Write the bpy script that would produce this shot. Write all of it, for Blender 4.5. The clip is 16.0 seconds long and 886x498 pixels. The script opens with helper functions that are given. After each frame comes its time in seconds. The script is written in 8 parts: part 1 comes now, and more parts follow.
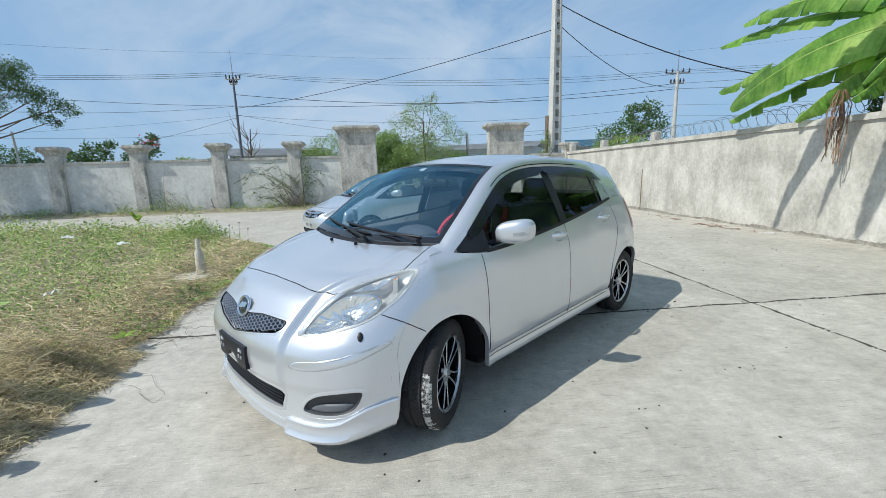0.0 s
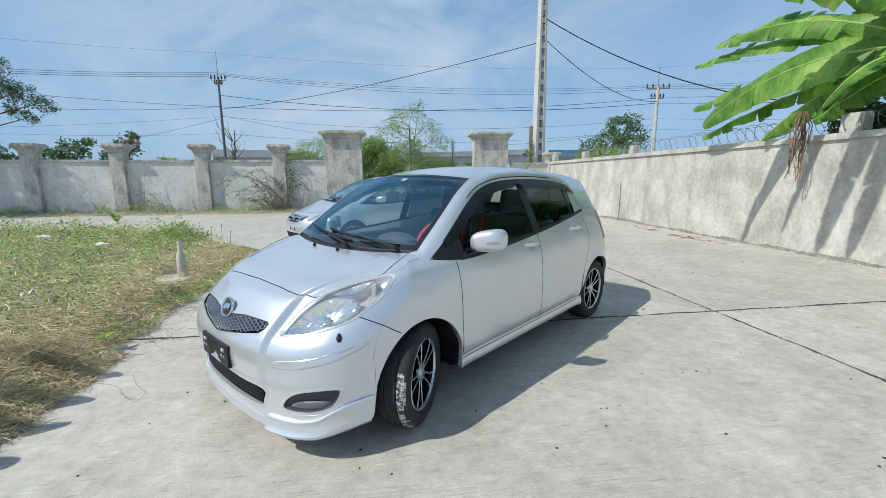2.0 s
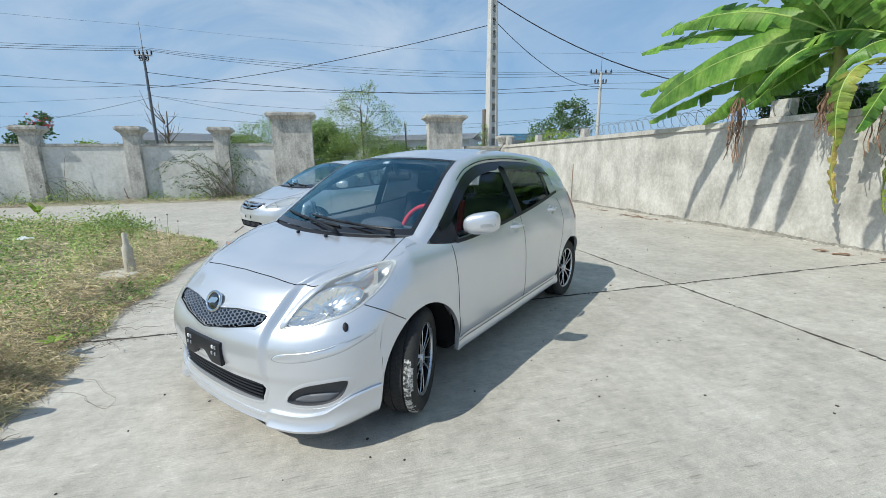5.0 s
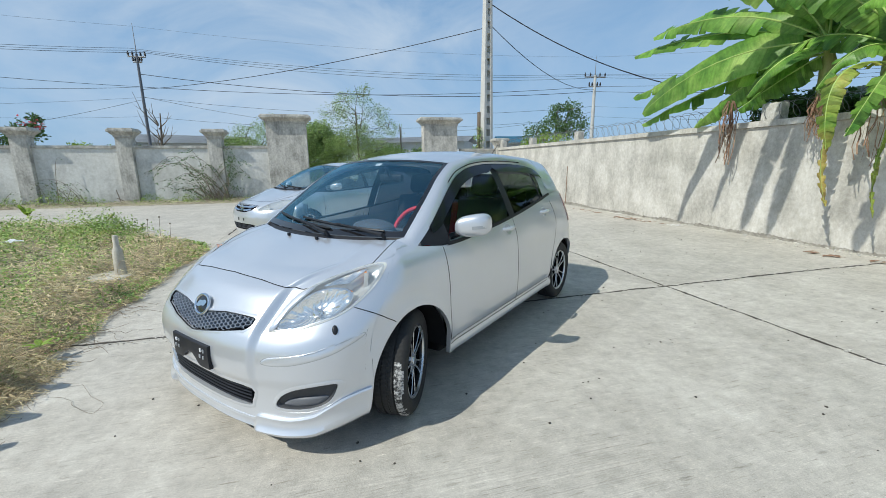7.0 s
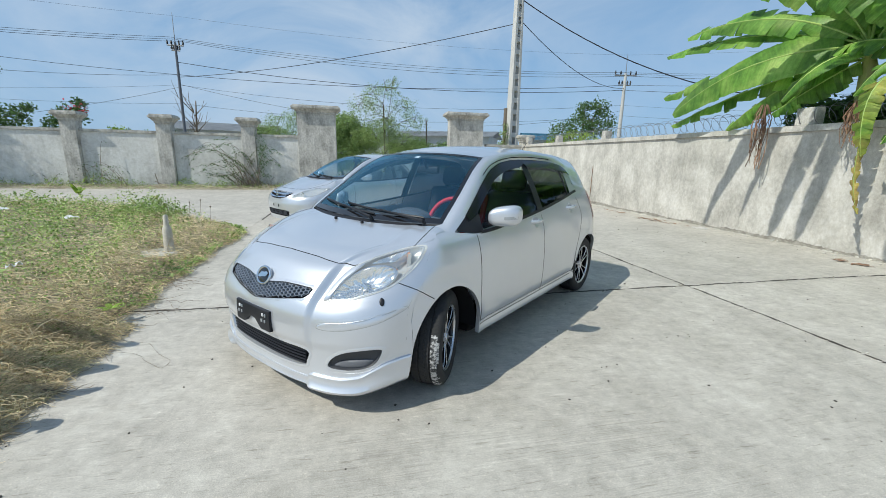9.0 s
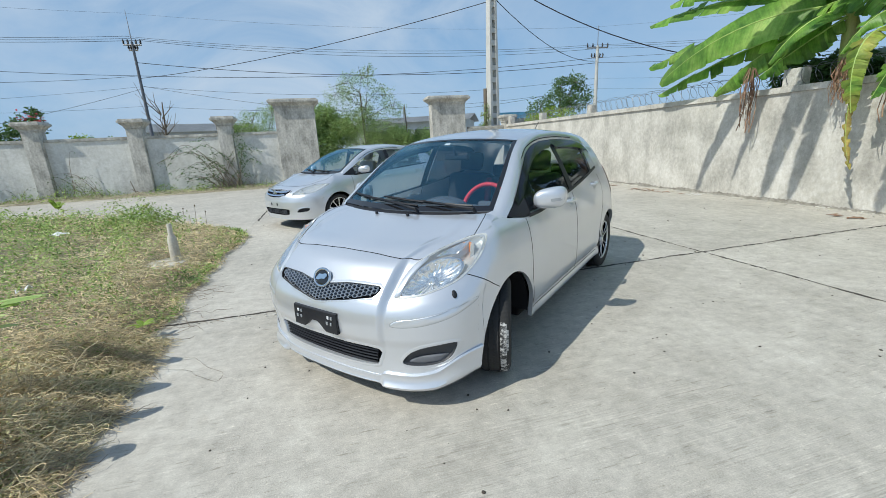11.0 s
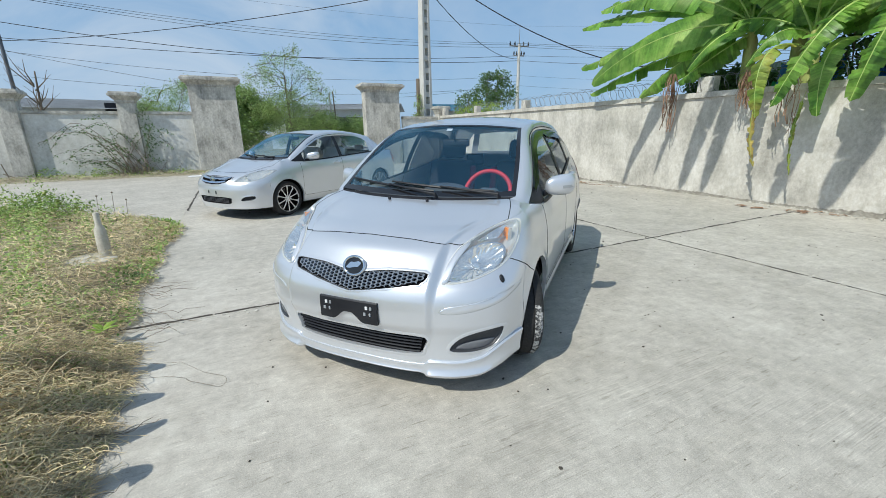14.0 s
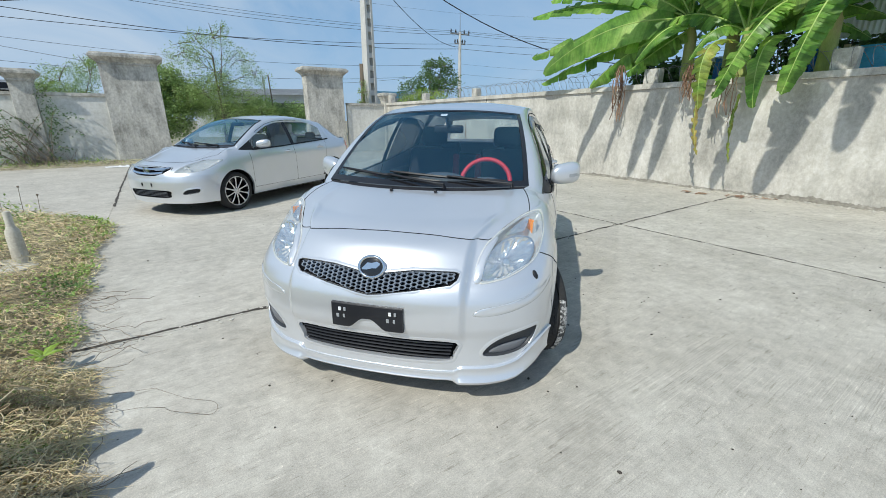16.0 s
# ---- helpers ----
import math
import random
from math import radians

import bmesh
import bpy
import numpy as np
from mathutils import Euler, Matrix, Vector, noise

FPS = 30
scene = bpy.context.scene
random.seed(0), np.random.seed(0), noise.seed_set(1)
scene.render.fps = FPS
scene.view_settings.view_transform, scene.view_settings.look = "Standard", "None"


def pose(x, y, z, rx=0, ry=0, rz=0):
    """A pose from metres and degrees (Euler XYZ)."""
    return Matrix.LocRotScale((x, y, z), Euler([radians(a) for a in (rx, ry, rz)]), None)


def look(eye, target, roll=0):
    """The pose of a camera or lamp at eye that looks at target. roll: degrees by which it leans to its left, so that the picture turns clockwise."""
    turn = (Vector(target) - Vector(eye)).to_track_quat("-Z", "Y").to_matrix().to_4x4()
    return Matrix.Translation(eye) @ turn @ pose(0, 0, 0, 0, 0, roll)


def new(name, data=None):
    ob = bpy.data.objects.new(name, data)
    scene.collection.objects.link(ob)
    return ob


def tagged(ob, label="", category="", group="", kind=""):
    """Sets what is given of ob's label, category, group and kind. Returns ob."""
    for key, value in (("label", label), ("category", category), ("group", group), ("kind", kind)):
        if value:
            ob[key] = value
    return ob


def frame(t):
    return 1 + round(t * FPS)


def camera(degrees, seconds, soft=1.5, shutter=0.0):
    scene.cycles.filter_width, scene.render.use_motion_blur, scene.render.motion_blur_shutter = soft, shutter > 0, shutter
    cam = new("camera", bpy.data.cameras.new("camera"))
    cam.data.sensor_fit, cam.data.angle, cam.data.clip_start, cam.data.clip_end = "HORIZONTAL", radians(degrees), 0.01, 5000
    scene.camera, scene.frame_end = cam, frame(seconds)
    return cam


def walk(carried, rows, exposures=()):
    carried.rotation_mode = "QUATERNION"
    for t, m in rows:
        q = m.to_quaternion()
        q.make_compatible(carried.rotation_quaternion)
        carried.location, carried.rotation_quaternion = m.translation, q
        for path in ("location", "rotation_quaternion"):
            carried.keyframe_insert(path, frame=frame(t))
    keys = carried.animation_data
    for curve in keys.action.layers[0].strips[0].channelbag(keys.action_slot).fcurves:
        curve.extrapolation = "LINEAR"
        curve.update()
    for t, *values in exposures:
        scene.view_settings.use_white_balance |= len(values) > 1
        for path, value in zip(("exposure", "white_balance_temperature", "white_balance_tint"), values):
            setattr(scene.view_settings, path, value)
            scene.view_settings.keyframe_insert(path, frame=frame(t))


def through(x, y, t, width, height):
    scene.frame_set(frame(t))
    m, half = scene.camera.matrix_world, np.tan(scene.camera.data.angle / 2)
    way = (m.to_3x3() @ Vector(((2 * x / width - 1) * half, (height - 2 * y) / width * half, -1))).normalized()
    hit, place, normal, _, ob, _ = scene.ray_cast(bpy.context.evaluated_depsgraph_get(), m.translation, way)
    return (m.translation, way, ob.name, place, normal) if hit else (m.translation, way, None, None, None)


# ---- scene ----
cam = camera(95.1, 16.0, soft=0.3)
PATH = [
    (0, (2.24, -1.451, 1.382), (0.869, -0.043, 1.008), -1.7),
    (0.5, (2.292, -1.453, 1.403), (0.994, 0.027, 1.05), -1.7),
    (1, (2.342, -1.469, 1.409), (1.035, 0.008, 1.079), -1.6),
    (1.5, (2.377, -1.496, 1.412), (1.039, -0.047, 1.082), -2.0),
    (2, (2.369, -1.517, 1.416), (1.05, -0.055, 1.069), -0.3),
    (2.5, (2.277, -1.567, 1.418), (1.009, -0.066, 1.046), -0.2),
    (3, (2.181, -1.616, 1.413), (0.989, -0.055, 1.035), -1.4),
    (3.5, (2.141, -1.646, 1.404), (1.022, -0.038, 1.003), -0.5),
    (4, (2.13, -1.661, 1.407), (1.018, -0.049, 1.001), -0.7),
    (6.3, (2.176, -1.664, 1.407), (1.035, -0.084, 0.961), -0.6),
    (6.5, (2.16, -1.656, 1.401), (1.037, -0.063, 0.954), -0.7),
    (7, (2.167, -1.645, 1.405), (1.058, -0.032, 0.993), -0.6),
    (7.5, (2.159, -1.653, 1.401), (1.027, -0.06, 0.977), -0.1),
    (8, (2.145, -1.695, 1.395), (0.977, -0.136, 0.942), -0.6),
    (8.5, (2.186, -1.791, 1.401), (1.019, -0.23, 0.953), 0.9),
    (9, (2.217, -1.889, 1.397), (1.036, -0.334, 0.96), 1.3),
    (9.2, (2.225, -1.911, 1.406), (1.006, -0.389, 0.962), 0.4),
    (11.3, (1.759, -2.136, 1.417), (0.678, -0.534, 0.904), -2.6),
    (11.5, (1.719, -2.105, 1.416), (0.652, -0.485, 0.931), -1.5),
    (12, (1.593, -2.071, 1.407), (0.607, -0.393, 0.949), -0.1),
    (12.5, (1.338, -2.1, 1.406), (0.561, -0.319, 0.932), -1.5),
    (13, (1.306, -2.221, 1.399), (0.524, -0.437, 0.946), -0.4),
    (13.5, (1.304, -2.358, 1.4), (0.537, -0.585, 0.879), -1.9),
    (14, (1.254, -2.41, 1.389), (0.494, -0.646, 0.833), -0.7),
    (14.5, (1.081, -2.475, 1.369), (0.471, -0.655, 0.806), -2.0),
    (15, (0.955, -2.505, 1.371), (0.399, -0.68, 0.771), -1.6),
    (15.5, (0.869, -2.418, 1.376), (0.327, -0.58, 0.804), -1.9),
    (16, (0.79, -2.363, 1.369), (0.302, -0.521, 0.762), -0.1),
]
walk(cam, [(t, look(eye, target, roll)) for t, eye, target, roll in PATH], [(0.0, -0.08, 6010, 6), (9.0, -0.11, 6030, 6), (16.0, -0.13, 6040, 6)])

# ---------------------------------------------------------------- light
SUN_TO = Vector((0.335, 0.854, -1.0)).normalized()      # the way the sunlight travels
world = bpy.data.worlds.new("sky")
scene.world = world
world.use_nodes = True
wn, wl = world.node_tree.nodes, world.node_tree.links
wn.clear()
w_out = wn.new("ShaderNodeOutputWorld")
w_bg = wn.new("ShaderNodeBackground")
w_sky = wn.new("ShaderNodeTexSky")
w_sky.sky_type = "NISHITA"
w_sky.sun_disc = False
w_sky.sun_elevation = math.asin(-SUN_TO.z)
w_sky.sun_rotation = math.atan2(-SUN_TO.x, -SUN_TO.y)
w_sky.air_density, w_sky.dust_density, w_sky.ozone_density = 1.0, 0.8, 2.5
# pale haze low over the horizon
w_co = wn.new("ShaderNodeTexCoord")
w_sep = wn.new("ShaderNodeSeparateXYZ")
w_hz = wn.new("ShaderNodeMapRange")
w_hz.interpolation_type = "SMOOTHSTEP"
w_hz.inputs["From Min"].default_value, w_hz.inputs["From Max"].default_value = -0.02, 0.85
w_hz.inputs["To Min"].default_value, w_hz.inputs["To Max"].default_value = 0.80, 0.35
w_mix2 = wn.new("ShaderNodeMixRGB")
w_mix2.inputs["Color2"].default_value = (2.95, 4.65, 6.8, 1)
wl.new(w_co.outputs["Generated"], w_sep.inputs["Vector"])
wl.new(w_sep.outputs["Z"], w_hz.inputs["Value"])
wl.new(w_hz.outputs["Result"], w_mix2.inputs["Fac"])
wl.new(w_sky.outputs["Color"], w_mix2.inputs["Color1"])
# thin high cloud, streaked along one direction, thickest over the gate
w_map = wn.new("ShaderNodeMapping")
w_map.inputs["Rotation"].default_value = (0, 0, radians(25))
w_map.inputs["Scale"].default_value = (2.0, 2.4, 4.2)
w_no = wn.new("ShaderNodeTexNoise")
w_no.inputs["Scale"].default_value = 1.0
w_no.inputs["Detail"].default_value = 9
w_no.inputs["Roughness"].default_value = 0.6
w_no.inputs["Distortion"].default_value = 0.9
w_ra = wn.new("ShaderNodeMapRange")
w_ra.inputs["From Min"].default_value, w_ra.inputs["From Max"].default_value = 0.36, 0.70
wl.new(w_co.outputs["Generated"], w_map.inputs["Vector"])
wl.new(w_map.outputs["Vector"], w_no.inputs["Vector"])
wl.new(w_no.outputs["Fac"], w_ra.inputs["Value"])
w_dot = wn.new("ShaderNodeVectorMath")
w_dot.operation = "DOT_PRODUCT"
w_dot.inputs[1].default_value = (-0.745, 0.575, 0.336)
wl.new(w_co.outputs["Generated"], w_dot.inputs[0])
w_br = wn.new("ShaderNodeMapRange")
w_br.interpolation_type = "SMOOTHSTEP"
w_br.inputs["From Min"].default_value, w_br.inputs["From Max"].default_value = 0.80, 1.0
w_br.inputs["To Min"].default_value, w_br.inputs["To Max"].default_value = 0.42, 0.95
wl.new(w_dot.outputs["Value"], w_br.inputs["Value"])
w_mu = wn.new("ShaderNodeMath")
w_mu.operation = "MULTIPLY"
wl.new(w_ra.outputs["Result"], w_mu.inputs[0])
wl.new(w_br.outputs["Result"], w_mu.inputs[1])
w_mix = wn.new("ShaderNodeMixRGB")
w_mix.inputs["Color2"].default_value = (5.6, 6.3, 7.2, 1)
wl.new(w_mu.outputs["Value"], w_mix.inputs["Fac"])
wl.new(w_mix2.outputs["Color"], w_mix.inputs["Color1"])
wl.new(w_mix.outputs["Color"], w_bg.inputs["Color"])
w_bg.inputs["Strength"].default_value = 0.11
wl.new(w_bg.outputs["Background"], w_out.inputs["Surface"])

sun = new("sun", bpy.data.lights.new("sun", "SUN"))
sun.data.energy, sun.data.angle, sun.data.color = 4.1, radians(0.53), (1.0, 0.93, 0.81)
sun.matrix_world = look((0, 0, 30), Vector((0, 0, 30)) + SUN_TO)

# ---------------------------------------------------------------- helpers


def part(name, bm, material, parent, label="", smooth=0.0):
    """Links a bmesh as one mesh object under a thing or a part."""
    me = bpy.data.meshes.new(name)
    if smooth:
        for f in bm.faces:
            f.smooth = True
    bm.normal_update()
    bm.to_mesh(me)
    bm.free()
    if smooth:
        me.set_sharp_from_angle(angle=radians(smooth))
    for m in material if isinstance(material, (list, tuple)) else [material]:
        me.materials.append(m)
    ob = new(name, me)
    ob.parent = parent
    if label:
        ob["label"] = label
    return ob


def thing(name, label, category, m=None, group="", kind=""):
    ob = new(name)
    ob.empty_display_size = 0.2
    if m is not None:
        ob.matrix_basis = m
    return tagged(ob, label, category, group, kind)


def box(bm, x0, x1, y0, y1, z0, z1, bevel=0.0):
    r = bmesh.ops.create_cube(bm, size=1.0, matrix=Matrix.LocRotScale(((x0 + x1) / 2, (y0 + y1) / 2, (z0 + z1) / 2), None, (x1 - x0, y1 - y0, z1 - z0)))
    if bevel:
        es = list({e for v in r["verts"] for e in v.link_edges})
        bmesh.ops.bevel(bm, geom=es, offset=bevel, segments=2, affect="EDGES", profile=0.5)
    return r["verts"]


def grid(bm, rows, closed=False, mat=0):
    """Faces between rows of points; each row is a list of vectors of the same length."""
    vs = [[bm.verts.new(p) for p in row] for row in rows]
    for a, b in zip(vs, vs[1:]):
        n = len(a)
        for i in range(n if closed else n - 1):
            j = (i + 1) % n
            try:
                f = bm.faces.new((a[i], a[j], b[j], b[i]))
                f.material_index = mat
            except ValueError:
                pass
    return vs


def tube(bm, pts, radii, sides=8, cap=True):
    """A tube along points."""
    pts = [Vector(p) for p in pts]
    if not isinstance(radii, (list, tuple)):
        radii = [radii] * len(pts)
    rings, up = [], Vector((0, 0, 1))
    side = None
    for i, p in enumerate(pts):
        d = (pts[min(i + 1, len(pts) - 1)] - pts[max(i - 1, 0)]).normalized()
        if side is None:
            side = d.cross(up if abs(d.z) < 0.95 else Vector((1, 0, 0))).normalized()
        side = (side - d * side.dot(d)).normalized()
        o = d.cross(side)
        rings.append([p + radii[i] * (math.cos(2 * math.pi * k / sides) * side + math.sin(2 * math.pi * k / sides) * o) for k in range(sides)])
    vs = grid(bm, rings, closed=True)
    if cap:
        for ring in (vs[0], vs[-1]):
            try:
                bm.faces.new(ring)
            except ValueError:
                pass
    return vs


def lathe(bm, profile, n=32, axis="z", m=None):
    """Turns (radius, height) pairs about an axis."""
    rows = []
    for r, h in profile:
        row = []
        for k in range(n):
            a = 2 * math.pi * k / n
            c, s = r * math.cos(a), r * math.sin(a)
            p = Vector((c, s, h)) if axis == "z" else (Vector((h, c, s)) if axis == "x" else Vector((c, h, s)))
            row.append(m @ p if m is not None else p)
        rows.append(row)
    return grid(bm, rows, closed=True)


def interp(x, table):
    """Smooth interpolation in a table of (x, value) pairs, with no overshoot."""
    if x <= table[0][0]:
        return table[0][1]
    if x >= table[-1][0]:
        return table[-1][1]
    n = len(table)
    d = [(table[i + 1][1] - table[i][1]) / (table[i + 1][0] - table[i][0]) for i in range(n - 1)]
    i = max(k for k in range(n - 1) if table[k][0] <= x)

    def slope(k):
        if k == 0:
            return d[0]
        if k == n - 1:
            return d[-1]
        return 0.0 if d[k - 1] * d[k] <= 0 else 2 * d[k - 1] * d[k] / (d[k - 1] + d[k])

    h = table[i + 1][0] - table[i][0]
    t = (x - table[i][0]) / h
    a, b = table[i][1], table[i + 1][1]
    return (2 * t**3 - 3 * t**2 + 1) * a + (t**3 - 2 * t**2 + t) * h * slope(i) + (-2 * t**3 + 3 * t**2) * b + (t**3 - t**2) * h * slope(i + 1)


def smooth01(a, b, x):
    t = min(1, max(0, (x - a) / (b - a)))
    return t * t * (3 - 2 * t)

# ---------------------------------------------------------------- materials


def surface(name, colors, scale=3.0, rough=0.8, bump=0.2, metal=0.0, fine=60.0, fine_mix=0.25, coat=0.0, stretch=(1, 1, 1), rough_var=0.1, per_object=0.0, spec=0.5, distance=0.01, grain=0.0):
    """A node material: colours mixed by a broad and a fine noise, with relief from the fine one."""
    m = bpy.data.materials.new(name)
    m.use_nodes = True
    n, l = m.node_tree.nodes, m.node_tree.links
    b = n["Principled BSDF"]
    co = n.new("ShaderNodeTexCoord")
    mp = n.new("ShaderNodeMapping")
    mp.inputs["Scale"].default_value = stretch
    l.new(co.outputs["Object"], mp.inputs["Vector"])
    big = n.new("ShaderNodeTexNoise")
    big.inputs["Scale"].default_value, big.inputs["Detail"].default_value = scale, 6
    big.inputs["Roughness"].default_value = 0.6
    small = n.new("ShaderNodeTexNoise")
    small.inputs["Scale"].default_value, small.inputs["Detail"].default_value = fine, 4
    for t in (big, small):
        l.new(mp.outputs["Vector"], t.inputs["Vector"])
    ramp = n.new("ShaderNodeValToRGB")
    els = ramp.color_ramp.elements
    k = len(colors)
    while len(els) < k:
        els.new(0.5)
    for i, c in enumerate(colors):
        els[i].position = 0.3 + 0.4 * i / max(1, k - 1)
        els[i].color = (*c, 1)
    l.new(big.outputs["Fac"], ramp.inputs["Fac"])
    mix = n.new("ShaderNodeMixRGB")
    mix.blend_type = "OVERLAY"
    mix.inputs["Fac"].default_value = fine_mix
    l.new(ramp.outputs["Color"], mix.inputs["Color1"])
    if grain:
        # strong sand grain over several sizes
        small.inputs["Detail"].default_value, small.inputs["Roughness"].default_value = 9, 0.8
        gr = n.new("ShaderNodeMapRange")
        gr.inputs["From Min"].default_value, gr.inputs["From Max"].default_value = 0.5 - grain, 0.5 + grain
        l.new(small.outputs["Fac"], gr.inputs["Value"])
        l.new(gr.outputs["Result"], mix.inputs["Color2"])
    else:
        l.new(small.outputs["Fac"], mix.inputs["Color2"])
    out = mix.outputs["Color"]
    if per_object:
        info = n.new("ShaderNodeObjectInfo")
        hsv = n.new("ShaderNodeHueSaturation")
        mr = n.new("ShaderNodeMapRange")
        mr.inputs["To Min"].default_value, mr.inputs["To Max"].default_value = 1 - per_object, 1 + per_object
        l.new(info.outputs["Random"], mr.inputs["Value"])
        l.new(mr.outputs["Result"], hsv.inputs["Value"])
        l.new(out, hsv.inputs["Color"])
        out = hsv.outputs["Color"]
    l.new(out, b.inputs["Base Color"])
    rr = n.new("ShaderNodeMapRange")
    rr.inputs["To Min"].default_value, rr.inputs["To Max"].default_value = max(0, rough - rough_var), min(1, rough + rough_var)
    l.new(big.outputs["Fac"], rr.inputs["Value"])
    l.new(rr.outputs["Result"], b.inputs["Roughness"])
    b.inputs["Metallic"].default_value = metal
    b.inputs["Coat Weight"].default_value = coat
    b.inputs["Coat Roughness"].default_value = 0.04
    b.inputs["Specular IOR Level"].default_value = spec
    if bump:
        bp = n.new("ShaderNodeBump")
        bp.inputs["Strength"].default_value, bp.inputs["Distance"].default_value = bump, distance
        l.new(small.outputs["Fac"], bp.inputs["Height"])
        l.new(bp.outputs["Normal"], b.inputs["Normal"])
    return m


def plain(name, color, rough=0.5, metal=0.0, coat=0.0, spec=0.5):
    return surface(name, [tuple(c * 0.9 for c in color), tuple(min(1, c * 1.1) for c in color)], scale=8, rough=rough, bump=0.0, metal=metal, fine=120, fine_mix=0.08, coat=coat, rough_var=0.05, spec=spec)


def leaf_material(name, colors, scale=4.0, rough=0.45, through=0.35, vein=0.0):
    """Leaves: colour by island and noise, some light coming through the blade."""
    m = surface(name, colors, scale=scale, rough=rough, bump=0.15, fine=30, fine_mix=0.2)
    n, l = m.node_tree.nodes, m.node_tree.links
    b = n["Principled BSDF"]
    src = b.inputs["Base Color"].links[0].from_socket
    geo = n.new("ShaderNodeNewGeometry")
    hsv = n.new("ShaderNodeHueSaturation")
    mr = n.new("ShaderNodeMapRange")
    mr.inputs["To Min"].default_value, mr.inputs["To Max"].default_value = 0.65, 1.35
    l.new(geo.outputs["Random Per Island"], mr.inputs["Value"])
    l.new(mr.outputs["Result"], hsv.inputs["Value"])
    l.new(src, hsv.inputs["Color"])
    l.new(hsv.outputs["Color"], b.inputs["Base Color"])
    if vein:
        # pale side veins across the blade and a ragged browning of its rim
        uvn = n.new("ShaderNodeUVMap")
        uvn.uv_map = "blade"
        vm = n.new("ShaderNodeMapping")
        vm.inputs["Scale"].default_value = (70.0, 1.2, 1.0)
        l.new(uvn.outputs["UV"], vm.inputs["Vector"])
        vt = n.new("ShaderNodeTexNoise")
        vt.inputs["Scale"].default_value, vt.inputs["Detail"].default_value = 1.0, 3
        l.new(vm.outputs["Vector"], vt.inputs["Vector"])
        vo = n.new("ShaderNodeMixRGB")
        vo.blend_type, vo.inputs["Fac"].default_value = "OVERLAY", vein
        l.new(hsv.outputs["Color"], vo.inputs["Color1"])
        l.new(vt.outputs["Fac"], vo.inputs["Color2"])
        l.new(vo.outputs["Color"], b.inputs["Base Color"])
        hsv = vo
    tr = n.new("ShaderNodeBsdfTranslucent")
    l.new(hsv.outputs["Color"], tr.inputs["Color"])
    mx = n.new("ShaderNodeMixShader")
    mx.inputs["Fac"].default_value = through
    l.new(b.outputs["BSDF"], mx.inputs[1])
    l.new(tr.outputs["BSDF"], mx.inputs[2])
    l.new(mx.outputs["Shader"], n["Material Output"].inputs["Surface"])
    return m


def glass_material(name, tint, rough=0.0, ior=1.5, gloss=(1, 1, 1), haze=0.0):
    """A thin pane: clear tinted body under a glossy face."""
    m = bpy.data.materials.new(name)
    m.use_nodes = True
    n, l = m.node_tree.nodes, m.node_tree.links
    n.remove(n["Principled BSDF"])
    tr = n.new("ShaderNodeBsdfTransparent")
    tr.inputs["Color"].default_value = (*tint, 1)
    gl = n.new("ShaderNodeBsdfGlossy")
    gl.inputs["Roughness"].default_value = rough
    gl.inputs["Color"].default_value = (*gloss, 1)
    # gloss that grows towards grazing angles, alike from both sides of the sheet
    f0 = ((ior - 1) / (ior + 1)) ** 2
    lw = n.new("ShaderNodeLayerWeight")
    pw = n.new("ShaderNodeMath")
    pw.operation, pw.inputs[1].default_value = "POWER", 5.0
    l.new(lw.outputs["Facing"], pw.inputs[0])
    fr = n.new("ShaderNodeMapRange")
    fr.inputs["To Min"].default_value, fr.inputs["To Max"].default_value = f0, 1.0
    l.new(pw.outputs["Value"], fr.inputs["Value"])
    mx = n.new("ShaderNodeMixShader")
    l.new(fr.outputs["Result"], mx.inputs["Fac"])
    l.new(tr.outputs["BSDF"], mx.inputs[1])
    l.new(gl.outputs["BSDF"], mx.inputs[2])
    if haze:
        # dust and fine scratches that catch the light
        di = n.new("ShaderNodeBsdfDiffuse")
        di.inputs["Color"].default_value = (0.82, 0.83, 0.80, 1)
        hz = n.new("ShaderNodeMixShader")
        hz.inputs["Fac"].default_value = haze
        l.new(mx.outputs["Shader"], hz.inputs[1])
        l.new(di.outputs["BSDF"], hz.inputs[2])
        mx = hz
    l.new(mx.outputs["Shader"], n["Material Output"].inputs["Surface"])
    return m


M_SLAB = surface("yard_concrete", [(0.43, 0.405, 0.36), (0.49, 0.465, 0.42), (0.55, 0.525, 0.475)], scale=1.6, rough=0.85, bump=0.10, fine=150, fine_mix=0.42, distance=0.0015, grain=0.24)
M_WALL = surface("wall_concrete", [(0.43, 0.41, 0.37), (0.57, 0.545, 0.49), (0.68, 0.655, 0.60)], scale=1.5, rough=0.9, bump=0.35, fine=16, fine_mix=0.55, stretch=(1, 1, 0.7), distance=0.006, grain=0.32)
M_PLASTER = surface("wall_plaster", [(0.52, 0.51, 0.48), (0.66, 0.65, 0.61), (0.73, 0.72, 0.68)], scale=0.9, rough=0.9, bump=0.3, fine=9, fine_mix=0.5, distance=0.008, grain=0.28)
M_PILLAR = surface("weathered_pillar", [(0.28, 0.27, 0.245), (0.51, 0.49, 0.45), (0.66, 0.64, 0.58)], scale=2.2, rough=0.92, bump=0.5, fine=16, fine_mix=0.55, distance=0.012, grain=0.25, stretch=(1, 1, 0.7))
M_JOINT = plain("joint_dirt", (0.07, 0.06, 0.05), rough=0.95)
